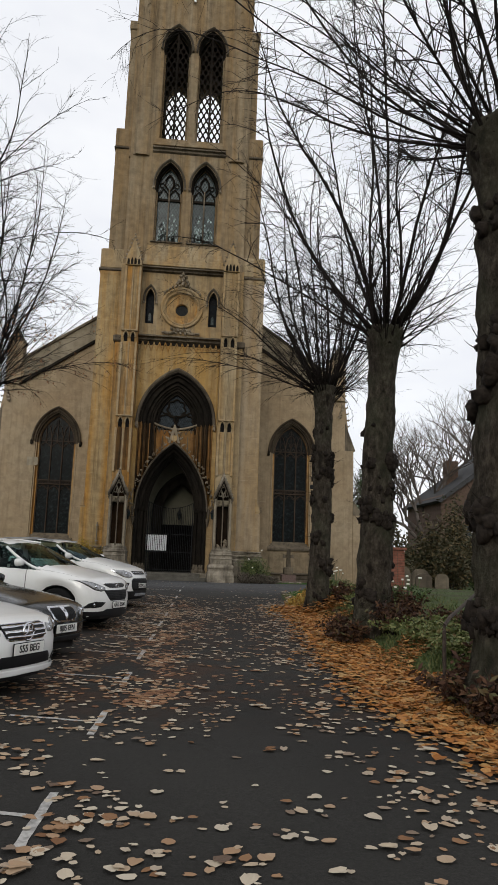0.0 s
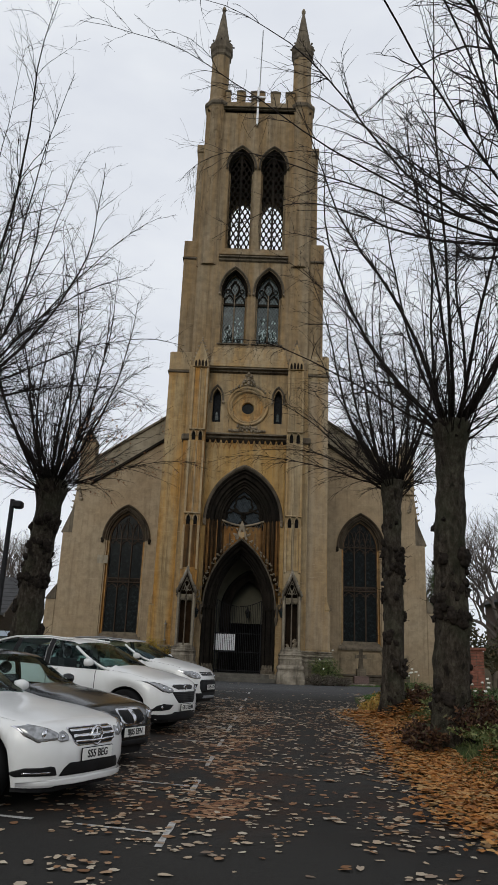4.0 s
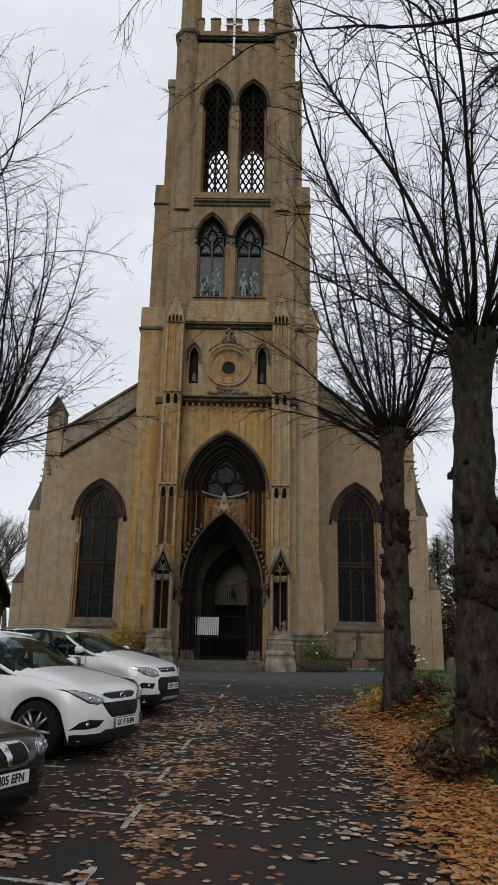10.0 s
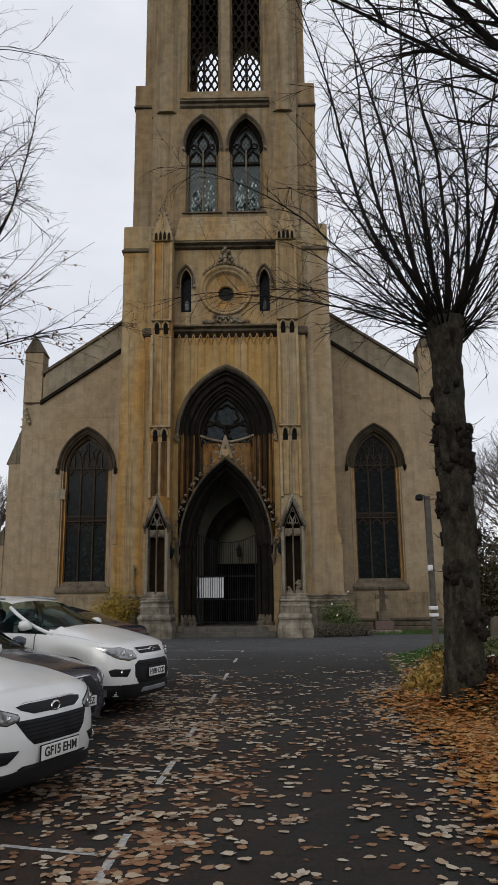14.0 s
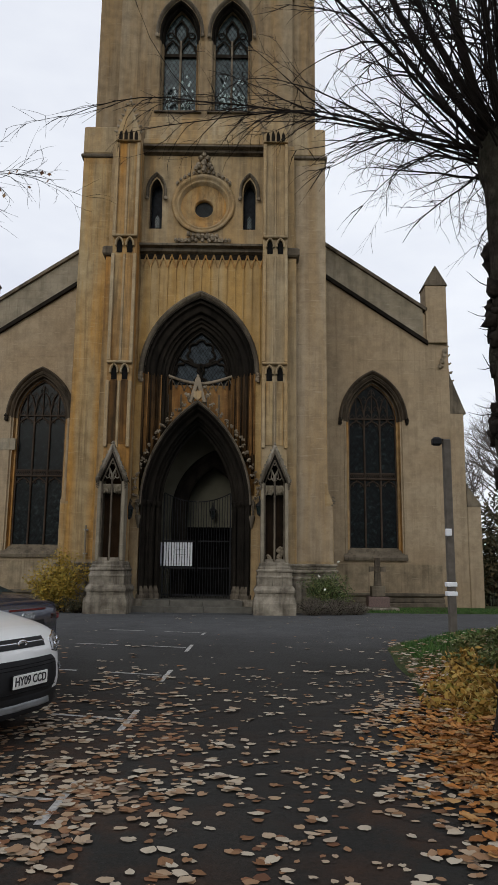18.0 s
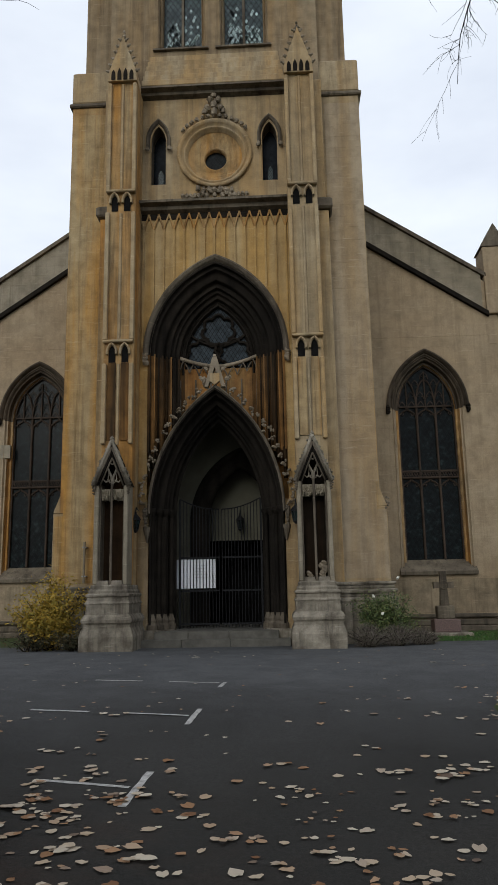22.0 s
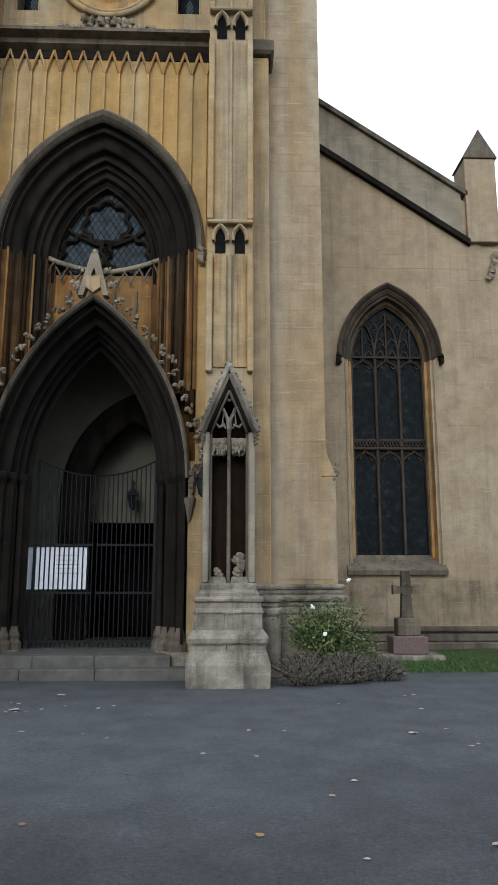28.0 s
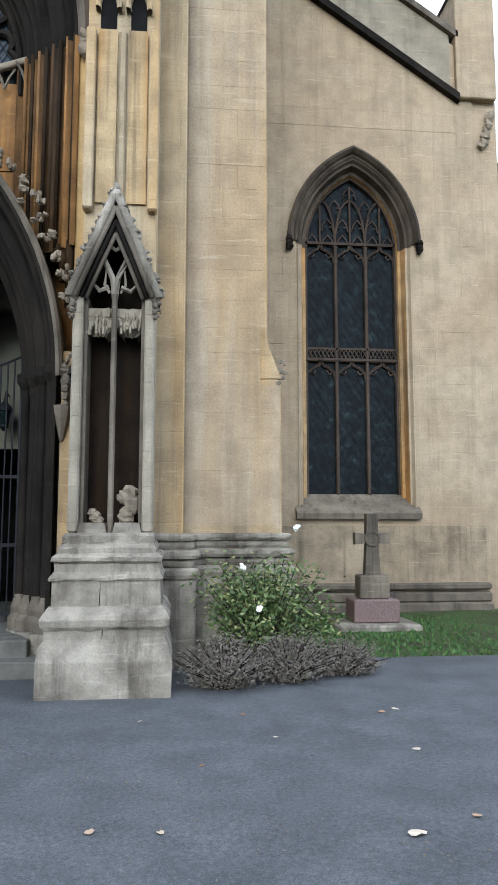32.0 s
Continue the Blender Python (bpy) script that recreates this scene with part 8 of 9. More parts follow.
# a low white coupe: long bonnet, slatted grille
coupe = (4.70, 1.79, [(0, 0.60), (0.05, 0.66), (0.2, 0.74), (0.8, 0.83), (1.5, 0.90), (2.4, 0.93), (3.6, 0.96), (4.4, 0.96), (4.7, 0.9)],
         [(0, 0.62), (0.05, 0.70), (0.2, 0.79), (0.8, 0.90), (1.45, 0.98), (1.9, 1.22), (2.3, 1.37), (2.8, 1.40), (3.3, 1.35), (4.1, 1.06), (4.5, 1.02), (4.7, 0.92)], 1.42, 2.25, 3.2, 4.15, 0.80, 3.56, 0.34, 0.205)
coupe_style = dict(pillars=[2.95], spokes=10, chrome=True, plate_z=0.475, badge=(0.64, 0.088), badge_thick=0.013, spoked=True, seams=[1.62, 2.9], handles=[2.65],
                   pairs=[([(0.54, 0.615), (0.72, 0.60), (0.80, 0.66), (0.835, 0.755), (0.74, 0.765), (0.58, 0.72), (0.51, 0.68)], "chrome", 0.006, "headlight_frame"), ([(0.55, 0.622), (0.72, 0.608), (0.79, 0.665), (0.822, 0.748), (0.74, 0.757), (0.585, 0.712), (0.52, 0.68)], "lamp_lens", 0.012, "headlight"),
                          ([(0.41, 0.605), (0.51, 0.60), (0.545, 0.62), (0.50, 0.69), (0.44, 0.70), (0.40, 0.66)], "lamp_lens", 0.010, "headlight"),
                          ([(0.52, 0.31), (0.80, 0.30), (0.84, 0.335), (0.78, 0.385), (0.60, 0.395), (0.56, 0.385)], "trim_black", 0.008, "air_intake"), ([(0.60, 0.335), (0.78, 0.33), (0.78, 0.345), (0.60, 0.35)], "chrome", 0.016, "running_light")],
                   bulbs=[(0.66, 0.675, 0.052, "headlight_bowl"), (0.475, 0.645, 0.032, "headlight_bowl")],
                   front=[([(-0.29, 0.555), (0.29, 0.555), (0.36, 0.60), (0.385, 0.70), (0.36, 0.725), (-0.36, 0.725), (-0.385, 0.70), (-0.36, 0.60)], "chrome", 0.010, "grille_frame"),
                          ([(-0.28, 0.567), (0.28, 0.567), (0.345, 0.605), (0.37, 0.698), (0.35, 0.713), (-0.35, 0.713), (-0.37, 0.698), (-0.345, 0.605)], "trim_black", 0.017, "grille")]
                   + [([(-w, z), (w, z), (w, z + 0.021), (-w, z + 0.021)], "chrome", 0.027, "grille_bar") for w, z in ((0.33, 0.585), (0.352, 0.63), (0.362, 0.675))]
                   + [([(-0.50, 0.30), (0.50, 0.30), (0.46, 0.37), (0.40, 0.415), (-0.40, 0.415), (-0.46, 0.37)], "trim_black", 0.010, "lower_intake"),
                      ([(-0.86, 0.225), (0.86, 0.225), (0.865, 0.265), (0.5, 0.285), (-0.5, 0.285), (-0.865, 0.265)], "car_white", 0.03, "front_lip")])
build_car("coupe_car", "white coupe with slatted chrome grille, parked in a bay", coupe, -1.51, 7.95, -23.0, "car_white", "S55 BEG", coupe_style)
# a dark saloon
saloon = (4.75, 1.78, [(0, 0.56), (0.05, 0.62), (0.2, 0.70), (0.8, 0.80), (1.5, 0.88), (2.4, 0.92), (3.8, 0.94), (4.5, 0.94), (4.75, 0.86)],
          [(0, 0.58), (0.05, 0.66), (0.2, 0.76), (0.8, 0.88), (1.4, 0.96), (1.9, 1.22), (2.2, 1.38), (2.8, 1.43), (3.4, 1.37), (4.0, 1.06), (4.5, 1.02), (4.75, 0.88)], 1.38, 2.15, 3.25, 4.02, 0.9, 3.65, 0.325, 0.18)
saloon_style = dict(pillars=[2.65, 3.45], spokes=7, chrome=True, plate_z=0.415, badge=(0.64, 0.03), seams=[1.55, 2.6, 3.5], handles=[2.45, 3.3],
                    pairs=[([(0.44, 0.56), (0.66, 0.535), (0.78, 0.58), (0.82, 0.66), (0.74, 0.70), (0.56, 0.69), (0.46, 0.65)], "chrome", 0.006, "headlight_frame"), ([(0.45, 0.565), (0.66, 0.545), (0.77, 0.585), (0.808, 0.66), (0.74, 0.692), (0.56, 0.682), (0.47, 0.648)], "lamp_lens", 0.013, "headlight")],
                    bulbs=[(0.54, 0.62, 0.05, "headlight_bowl"), (0.67, 0.62, 0.05, "headlight_bowl")],
                    front=[([(-0.2, 0.495), (0.2, 0.495), (0.29, 0.55), (0.315, 0.66), (0.28, 0.70), (-0.28, 0.70), (-0.315, 0.66), (-0.29, 0.55)], "chrome", 0.012, "grille_frame"),
                           ([(-0.19, 0.52), (0.19, 0.52), (0.265, 0.56), (0.285, 0.655), (0.26, 0.675), (-0.26, 0.675), (-0.285, 0.655), (-0.265, 0.56)], "trim_black", 0.02, "grille"),
                           ([(-0.025, 0.51), (0.025, 0.51), (0.05, 0.685), (-0.05, 0.685)], "chrome", 0.028, "grille_bar")]
                    + [([(s0 * 0.06 + s0 * 0.045 * k, 0.535), (s0 * 0.064 + s0 * 0.045 * k, 0.535), (s0 * 0.064 + s0 * 0.045 * k, 0.665), (s0 * 0.06 + s0 * 0.045 * k, 0.665)], "tyre", 0.024, "grille_slat") for k in range(5) for s0 in (-1, 1)]
                    + [([(-0.55, 0.25), (0.55, 0.25), (0.5, 0.32), (-0.5, 0.32)], "trim_black", 0.010, "lower_intake"), ([(-0.84, 0.462), (0.84, 0.462), (0.84, 0.474), (-0.84, 0.474)], "trim_black", 0.012, "bumper_strip")])
build_car("saloon_car", "black saloon with upright chrome grille, parked in a bay", saloon, -1.48, 10.3, -22.0, "car_black", "BJ05 EFN", saloon_style)
# a white crossover
suv = (4.41, 1.82, [(0, 0.70), (0.05, 0.76), (0.2, 0.86), (0.8, 0.97), (1.3, 1.02), (2.4, 1.06), (3.6, 1.12), (4.2, 1.14), (4.41, 1.0)],
       [(0, 0.72), (0.05, 0.80), (0.2, 0.92), (0.8, 1.06), (1.15, 1.12), (1.6, 1.35), (2.05, 1.54), (2.6, 1.60), (3.4, 1.57), (3.9, 1.46), (4.25, 1.2), (4.41, 1.02)], 1.12, 2.0, 3.75, 4.3, 0.82, 3.46, 0.36, 0.24)
suv_style = dict(pillars=[2.5, 3.25], spokes=10, rails="car_white", plate_z=0.435, badge=(0.765, 0.055), badge_flat=0.6, badge_thick=0.011, seams=[1.42, 2.45, 3.35], handles=[2.3, 3.15],
                 pairs=[([(0.44, 0.70), (0.56, 0.672), (0.68, 0.69), (0.79, 0.77), (0.885, 0.885), (0.74, 0.85), (0.56, 0.79), (0.42, 0.745)], "trim_black", 0.005, "headlight_frame"), ([(0.455, 0.705), (0.56, 0.682), (0.67, 0.70), (0.775, 0.775), (0.865, 0.872), (0.74, 0.838), (0.56, 0.778), (0.435, 0.74)], "lamp_lens", 0.012, "headlight"),
                        ([(0.46, 0.49), (0.56, 0.405), (0.82, 0.375), (0.78, 0.47), (0.68, 0.505)], "trim_black", 0.007, "fog_light_recess")],
                 bulbs=[(0.655, 0.755, 0.045, "headlight_bowl"), (0.54, 0.725, 0.036, "headlight_bowl"), (0.70, 0.445, 0.036, "fog_light")],
                 front=[([(-0.28, 0.735), (0.28, 0.735), (0.40, 0.77), (0.44, 0.80), (0.30, 0.812), (-0.30, 0.812), (-0.44, 0.80), (-0.40, 0.77)], "trim_black", 0.008, "upper_grille"), ([(-0.40, 0.806), (0.40, 0.806), (0.34, 0.818), (-0.34, 0.818)], "chrome", 0.012, "grille_bar"),
                        ([(-0.31, 0.51), (0.31, 0.51), (0.38, 0.56), (0.49, 0.70), (-0.49, 0.70), (-0.38, 0.56)], "trim_black", 0.008, "lower_grille")]
                 + [([(-w, z), (w, z), (w, z + 0.008), (-w, z + 0.008)], "tyre", 0.012, "grille_slat") for w, z in ((0.34, 0.545), (0.375, 0.575), (0.40, 0.605), (0.425, 0.635), (0.45, 0.665))]
                 + [([(-0.88, 0.24), (0.88, 0.24), (0.88, 0.335), (0.50, 0.335), (0.42, 0.37), (-0.42, 0.37), (-0.50, 0.335), (-0.88, 0.335)], "trim_black", 0.012, "lower_cladding")])
build_car("crossover_car", "white crossover with hexagonal black grille, parked in a bay", suv, -1.09, 14.0, -20.0, "car_white", "GF15 EHM", suv_style)
# a dark blue hatchback
hatch = (4.2, 1.78, [(0, 0.60), (0.05, 0.66), (0.2, 0.75), (0.8, 0.86), (1.3, 0.92), (2.4, 0.95), (3.6, 1.0), (4.0, 1.0), (4.2, 0.9)],
         [(0, 0.62), (0.05, 0.70), (0.2, 0.80), (0.8, 0.94), (1.2, 1.0), (1.7, 1.26), (2.05, 1.42), (2.6, 1.46), (3.4, 1.40), (3.8, 1.25), (4.08, 1.02), (4.2, 0.92)], 1.18, 2.0, 3.5, 4.1, 0.86, 3.42, 0.33, 0.19)
hatch_style = dict(pillars=[2.5, 3.2], spokes=10, plate_z=0.44, badge=(0.655, 0.04), seams=[1.42, 2.45, 3.3], handles=[2.3, 3.1],
                   pairs=[([(0.44, 0.61), (0.62, 0.585), (0.78, 0.65), (0.83, 0.745), (0.70, 0.735), (0.46, 0.70)], "lamp_lens", 0.010, "headlight"), ([(0.50, 0.30), (0.76, 0.29), (0.78, 0.38), (0.58, 0.42)], "trim_black", 0.008, "air_intake")],
                   bulbs=[(0.62, 0.66, 0.04, "headlight_bowl"), (0.66, 0.35, 0.032, "fog_light")],
                   front=[([(-0.28, 0.28), (0.28, 0.28), (0.36, 0.60), (0.32, 0.715), (-0.32, 0.715), (-0.36, 0.60)], "chrome", 0.008, "grille_frame"), ([(-0.265, 0.295), (0.265, 0.295), (0.342, 0.60), (0.308, 0.70), (-0.308, 0.70), (-0.342, 0.60)], "trim_black", 0.015, "grille")])
build_car("hatchback_car", "dark blue hatchback parked between two white cars", hatch, -1.42, 16.25, -18.5, "car_blue", "AP16 AEZ", hatch_style)
# a second white crossover with a black roof
suv2 = (4.44, 1.84, [(0, 0.72), (0.05, 0.78), (0.2, 0.88), (0.8, 1.0), (1.3, 1.06), (2.4, 1.10), (3.6, 1.16), (4.2, 1.18), (4.44, 1.02)],
        [(0, 0.74), (0.05, 0.83), (0.2, 0.95), (0.8, 1.10), (1.15, 1.17), (1.6, 1.36), (2.05, 1.55), (2.6, 1.60), (3.4, 1.57), (3.95, 1.46), (4.28, 1.22), (4.44, 1.04)], 1.12, 2.0, 3.75, 4.3, 0.9, 3.56, 0.36, 0.25)
suv2_style = dict(pillars=[2.5, 3.25], spokes=5, rails="metal_grey", plate_z=0.53, badge=(0.825, 0.06), badge_flat=0.45, badge_thick=0.01, seams=[1.42, 2.45, 3.35], handles=[2.3, 3.15],
                  pairs=[([(0.46, 0.725), (0.62, 0.70), (0.78, 0.735), (0.86, 0.83), (0.88, 0.91), (0.70, 0.89), (0.48, 0.835)], "chrome", 0.005, "headlight_frame"), ([(0.47, 0.735), (0.62, 0.71), (0.77, 0.745), (0.845, 0.83), (0.865, 0.90), (0.70, 0.88), (0.49, 0.825)], "lamp_lens", 0.012, "headlight"),
                         ([(0.60, 0.60), (0.66, 0.50), (0.82, 0.505), (0.84, 0.59), (0.80, 0.61)], "trim_black", 0.007, "fog_light_recess")],
                  bulbs=[(0.68, 0.80, 0.05, "headlight_bowl"), (0.56, 0.77, 0.04, "headlight_bowl"), (0.73, 0.56, 0.034, "fog_light")],
                  front=[([(-0.36, 0.785), (0.36, 0.785), (0.40, 0.865), (-0.40, 0.865)], "trim_black", 0.010, "upper_grille"), ([(-0.38, 0.82), (0.38, 0.82), (0.38, 0.832), (-0.38, 0.832)], "chrome", 0.016, "grille_bar"),
                         ([(-0.44, 0.39), (0.44, 0.39), (0.54, 0.50), (0.53, 0.66), (0.44, 0.70), (-0.44, 0.70), (-0.53, 0.66), (-0.54, 0.50)], "trim_black", 0.008, "lower_grille")]
                  + [([(-0.5, z), (0.5, z), (0.5, z + 0.008), (-0.5, z + 0.008)], "tyre", 0.013, "grille_slat") for z in (0.43, 0.62, 0.65)]
                  + [([(-0.89, 0.25), (0.89, 0.25), (0.88, 0.40), (0.60, 0.40), (0.46, 0.37), (-0.46, 0.37), (-0.60, 0.40), (-0.88, 0.40)], "trim_black", 0.010, "lower_cladding"), ([(-0.40, 0.285), (0.40, 0.285), (0.36, 0.345), (-0.36, 0.345)], "metal_grey", 0.02, "skid_plate")])
build_car("crossover_car", "white crossover with chrome-edged headlights, last before the church", suv2, -0.9, 18.45, -17.0, "car_white", "HY09 CCD", suv2_style)

# a dark blue sports car seen from its tail
x0, y0, rz0 = -1.70, 21.05, -15.0
tailcar = thing("sports_car", "dark blue sports car parked nose in, yellow rear plate", "car", x0, y0, ground_z(y0) + 0.037, rz0 + 180, group="parked cars")
sp = (4.18, 1.84, [(0, 0.62), (0.2, 0.70), (0.8, 0.84), (1.4, 0.90), (2.4, 0.93), (3.6, 0.97), (4.1, 0.96), (4.18, 0.86)],
      [(0, 0.64), (0.2, 0.74), (0.8, 0.92), (1.4, 0.98), (1.8, 1.2), (2.2, 1.34), (2.7, 1.35), (3.3, 1.22), (3.9, 1.01), (4.1, 0.99), (4.18, 0.88)], 1.4, 2.1, 2.8, 3.8, 0.85, 3.3, 0.34, 0.2)
cc = Car(*sp)
cc.pillars = []
shift = Matrix.Translation((4.18, 0, 0))
bd, gl = cc.shell()
b_ = weld(bd, "body", M["car_blue"], tailcar)
g_ = weld(gl, "window", M["dark_glass_pane"], tailcar)
for o in (b_, g_):
    o.matrix_basis = shift
for wx in (sp[8], sp[9]):
    for q in (-1, 1):
        wheel(tailcar, 4.18 - wx, q * 0.8, 0.34, 10)
part("underbody", Shape().box(0.2, 4.0, -0.7, 0.7, 0.2, 0.6), M["trim_black"], tailcar)
pl = part("number_plate", Shape().box(-0.022, -0.008, -0.26, 0.26, 0.60, 0.712, 0.004), M["plate_yellow"], tailcar)
text_mesh("077 TJU", 0.10, M["ink"], pl, Matrix.Translation((-0.0235, 0, 0.656)) @ Euler((math.pi / 2, 0, -math.pi / 2)).to_matrix().to_4x4())
part("plate_recess", Shape().side([(-0.45, 0.54), (0.45, 0.54), (0.38, 0.76), (-0.38, 0.76)], -0.008, 0.03), M["trim_black"], tailcar)
part("brake_light", Shape().box(-0.01, 0.06, -0.4, 0.4, 0.885, 0.905), M["car_red"], tailcar)
for q in (-1, 1):
    part("tail_light", Shape().box(0.0, 0.10, q * 0.66 - 0.12, q * 0.66 + 0.12, 0.74, 0.84, 0.02), M["car_red"], tailcar)
    part("exhaust", Shape().tube([(-0.03, q * 0.5, 0.3), (0.15, q * 0.5, 0.3)], 0.045, 10), M["chrome"], tailcar)
for k in range(4):
    ring = [(-0.012, -0.09 + 0.06 * k + 0.038 * math.cos(j * 0.524), 0.82 + 0.038 * math.sin(j * 0.524)) for j in range(13)]
    part("badge", Shape().tube(ring, 0.006, 4), M["chrome"], tailcar)
part("bumper_crease", Shape().box(-0.012, 0.03, -0.72, 0.72, 0.44, 0.46, 0.005), M["trim_black"], tailcar)

# ---- churchyard and surroundings ----
gx, gy = 5.38, 36.6
gc = thing("grave_cross", "weathered stone cross on a red granite base", "gravestone", gx, gy, BASE)
part("base_slab", Shape().box(-0.62, 0.62, -0.5, 0.45, -0.1, 0.09, 0.03), M["stone_pale"], gc)
part("granite_block", Shape().box(-0.35, 0.35, -0.27, 0.27, 0.09, 0.43, 0.02), M["red_granite"], gc, "red granite block")
part("step", Shape().box(-0.225, 0.225, -0.18, 0.18, 0.43, 0.78, 0.02), M["stone_trim"], gc)
part("shaft", Shape().prism([(-0.12, 0.78), (0.12, 0.78), (0.09, 1.26), (0.27, 1.24), (0.27, 1.42), (0.09, 1.40), (0.085, 1.70), (-0.085, 1.70), (-0.09, 1.40), (-0.27, 1.42), (-0.27, 1.24), (-0.09, 1.26)], -0.08, 0.08), M["stone_trim"], gc)
part("carved_ring", lathe_ring(0.0, 1.33, [(0.13, -0.08), (0.12, -0.1), (0.09, -0.1), (0.085, -0.08)], 20), M["stone_trim"], gc)

px_, py_ = 4.64, 25.04
post = thing("lamp_post", "weathered square timber post with floodlight and white bands", "lamp post", px_, py_, ground_z(py_))
part("shaft", Shape().box(-0.065, 0.065, -0.065, 0.065, -0.2, 3.72, 0.015), M["wood_dark"], post)
for z in (0.9, 1.06):
    part("white_band", Shape().box(-0.1, 0.085, -0.085, 0.075, z, z + 0.08, 0.01), M["paper"], post)
part("switch_box", Shape().box(-0.1, 0.01, -0.13, -0.07, 1.95, 2.08, 0.01), M["paper"], post)
part("bracket", Shape().tube([(0.02, 0, 3.68), (-0.08, -0.02, 3.72), (-0.14, -0.05, 3.7)], 0.018, 5), M["iron"], post)
part("floodlight", Shape().box(-0.27, -0.1, -0.1, 0.04, 3.6, 3.75, 0.03), M["iron"], post)

lp = thing("lamp_post", "tall dark steel lamp post with a square floodlight", "lamp post", -8.12, 24.0, ground_z(24))
part("shaft", Shape().tube([(0, 0, -0.2), (0, 0, 5.9)], [0.1, 0.075], 10), M["iron"], lp)
part("floodlight", Shape().box(0.05, 0.36, -0.16, 0.16, 5.6, 5.85, 0.05), M["iron"], lp)
part("bracket", Shape().tube([(0, 0, 5.8), (0.12, 0, 5.72)], 0.03, 6), M["iron"], lp)

# timber-framed building and vans far behind the cars
hut = thing("timber_hall", "dark timber building with a steep slate roof beyond the car park", "building", -18.5, 45.5, ground_z(45))
part("wall", Shape().side([(-1, 0), (5, 0), (5, 3.3), (2, 5.2), (-1, 3.3)], -6, 3.6), M["wood_dark"], hut)
part("roof", Shape().side([(-1.7, 2.95), (2, 5.35), (5.7, 2.95), (5.7, 3.07), (2, 5.5), (-1.7, 3.07)], -6.4, 4.1), M["slate_dark"], hut)
for r in range(9):
    f0, f1 = r / 9, (r + 1.15) / 9
    part("tile_course", Shape().side([(-1.72 + 3.72 * f0, 3.10 + 2.41 * f0), (-1.72 + 3.72 * f1, 3.07 + 2.41 * f1), (-1.72 + 3.72 * f1, 3.05 + 2.41 * f1), (-1.72 + 3.72 * f0, 3.03 + 2.41 * f0)], -6.42, 4.12), M["slate_dark"], hut)
for q in (-1, 1):
    part("bargeboard", Shape().side([(2 + q * 3.75, 2.85), (2 + q * 3.75, 3.05), (2, 5.46), (2, 5.24)][::q], 4.08, 4.16), M["wood_dark"], hut)
for k in range(3):
    wd = part("window", Shape().box(-5 + 2.6 * k, -3.6 + 2.6 * k, -1.06, -0.98, 1.5, 2.3), M["glass_dark"], hut)
    part("frame", Shape().box(-4.35 + 2.6 * k, -4.25 + 2.6 * k, -1.09, -1.05, 1.2, 2.4), M["paper"], wd)


def van(x, y, rz, mt, label, L=4.6, H=1.95):
    v = thing("van", label, "van", x, y, ground_z(y) + 0.03, rz)
    body = Shape().prism([(-L / 2, 0.3), (L / 2, 0.3), (L / 2, 0.95), (L / 2 - 0.15, 1.05), (L / 2 - 0.95, H - 0.15), (L / 2 - 1.2, H), (-L / 2 + 0.1, H), (-L / 2, H - 0.1)], -0.9, 0.9)
    part("body", body, M[mt], v)
    part("window", Shape().prism([(L / 2 - 0.3, 1.1), (L / 2 - 0.95, 1.12), (-L / 2 + 0.5, 1.12), (-L / 2 + 0.5, H - 0.22), (L / 2 - 1.15, H - 0.22)], -0.912, 0.912), M["dark_glass_pane"], v)
    part("windscreen", Shape().add([(L / 2 - 0.16, -0.75, 1.06), (L / 2 - 0.16, 0.75, 1.06), (L / 2 - 0.93, 0.7, H - 0.15), (L / 2 - 0.93, -0.7, H - 0.15)], [(0, 1, 2, 3)]).add([(L / 2 - 0.13, -0.75, 1.06), (L / 2 - 0.13, 0.75, 1.06), (L / 2 - 0.90, 0.7, H - 0.15), (L / 2 - 0.90, -0.7, H - 0.15)], [(0, 1, 2, 3)]), M["dark_glass_pane"], v)
    for wx in (-L / 2 + 0.8, L / 2 - 0.85):
        for q in (-1, 1):
            wheel(v, wx, q * 0.8, 0.32, 7)
    return v


van(-11.3, 34.0, 8, "car_silver", "pale blue van parked far behind the row", 4.3, 1.75)
van(-8.9, 13.2, -15, "car_red", "dark red car parked beyond the bays", 4.2, 1.5)

# railing down the bank
rl = thing("handrail", "thin rusty metal handrail running up the bank", "handrail", 3.08, 8.45, land_z(3.08, 8.45))
part("post", Shape().tube([(0, 0, -0.1), (0, 0, 0.64), (0.02, 0.04, 0.70)], 0.022, 8), M["rust"], rl)
part("rail", Shape().tube([(0.02, 0.04, 0.70), (0.12, 0.16, 0.78), (0.86, 1.05, 1.08), (1.7, 2.1, 1.5)], 0.022, 8), M["rust"], rl)
part("post", Shape().tube([(1.6, 1.95, -0.1), (1.6, 1.95, 1.44)], 0.022, 8), M["rust"], rl)

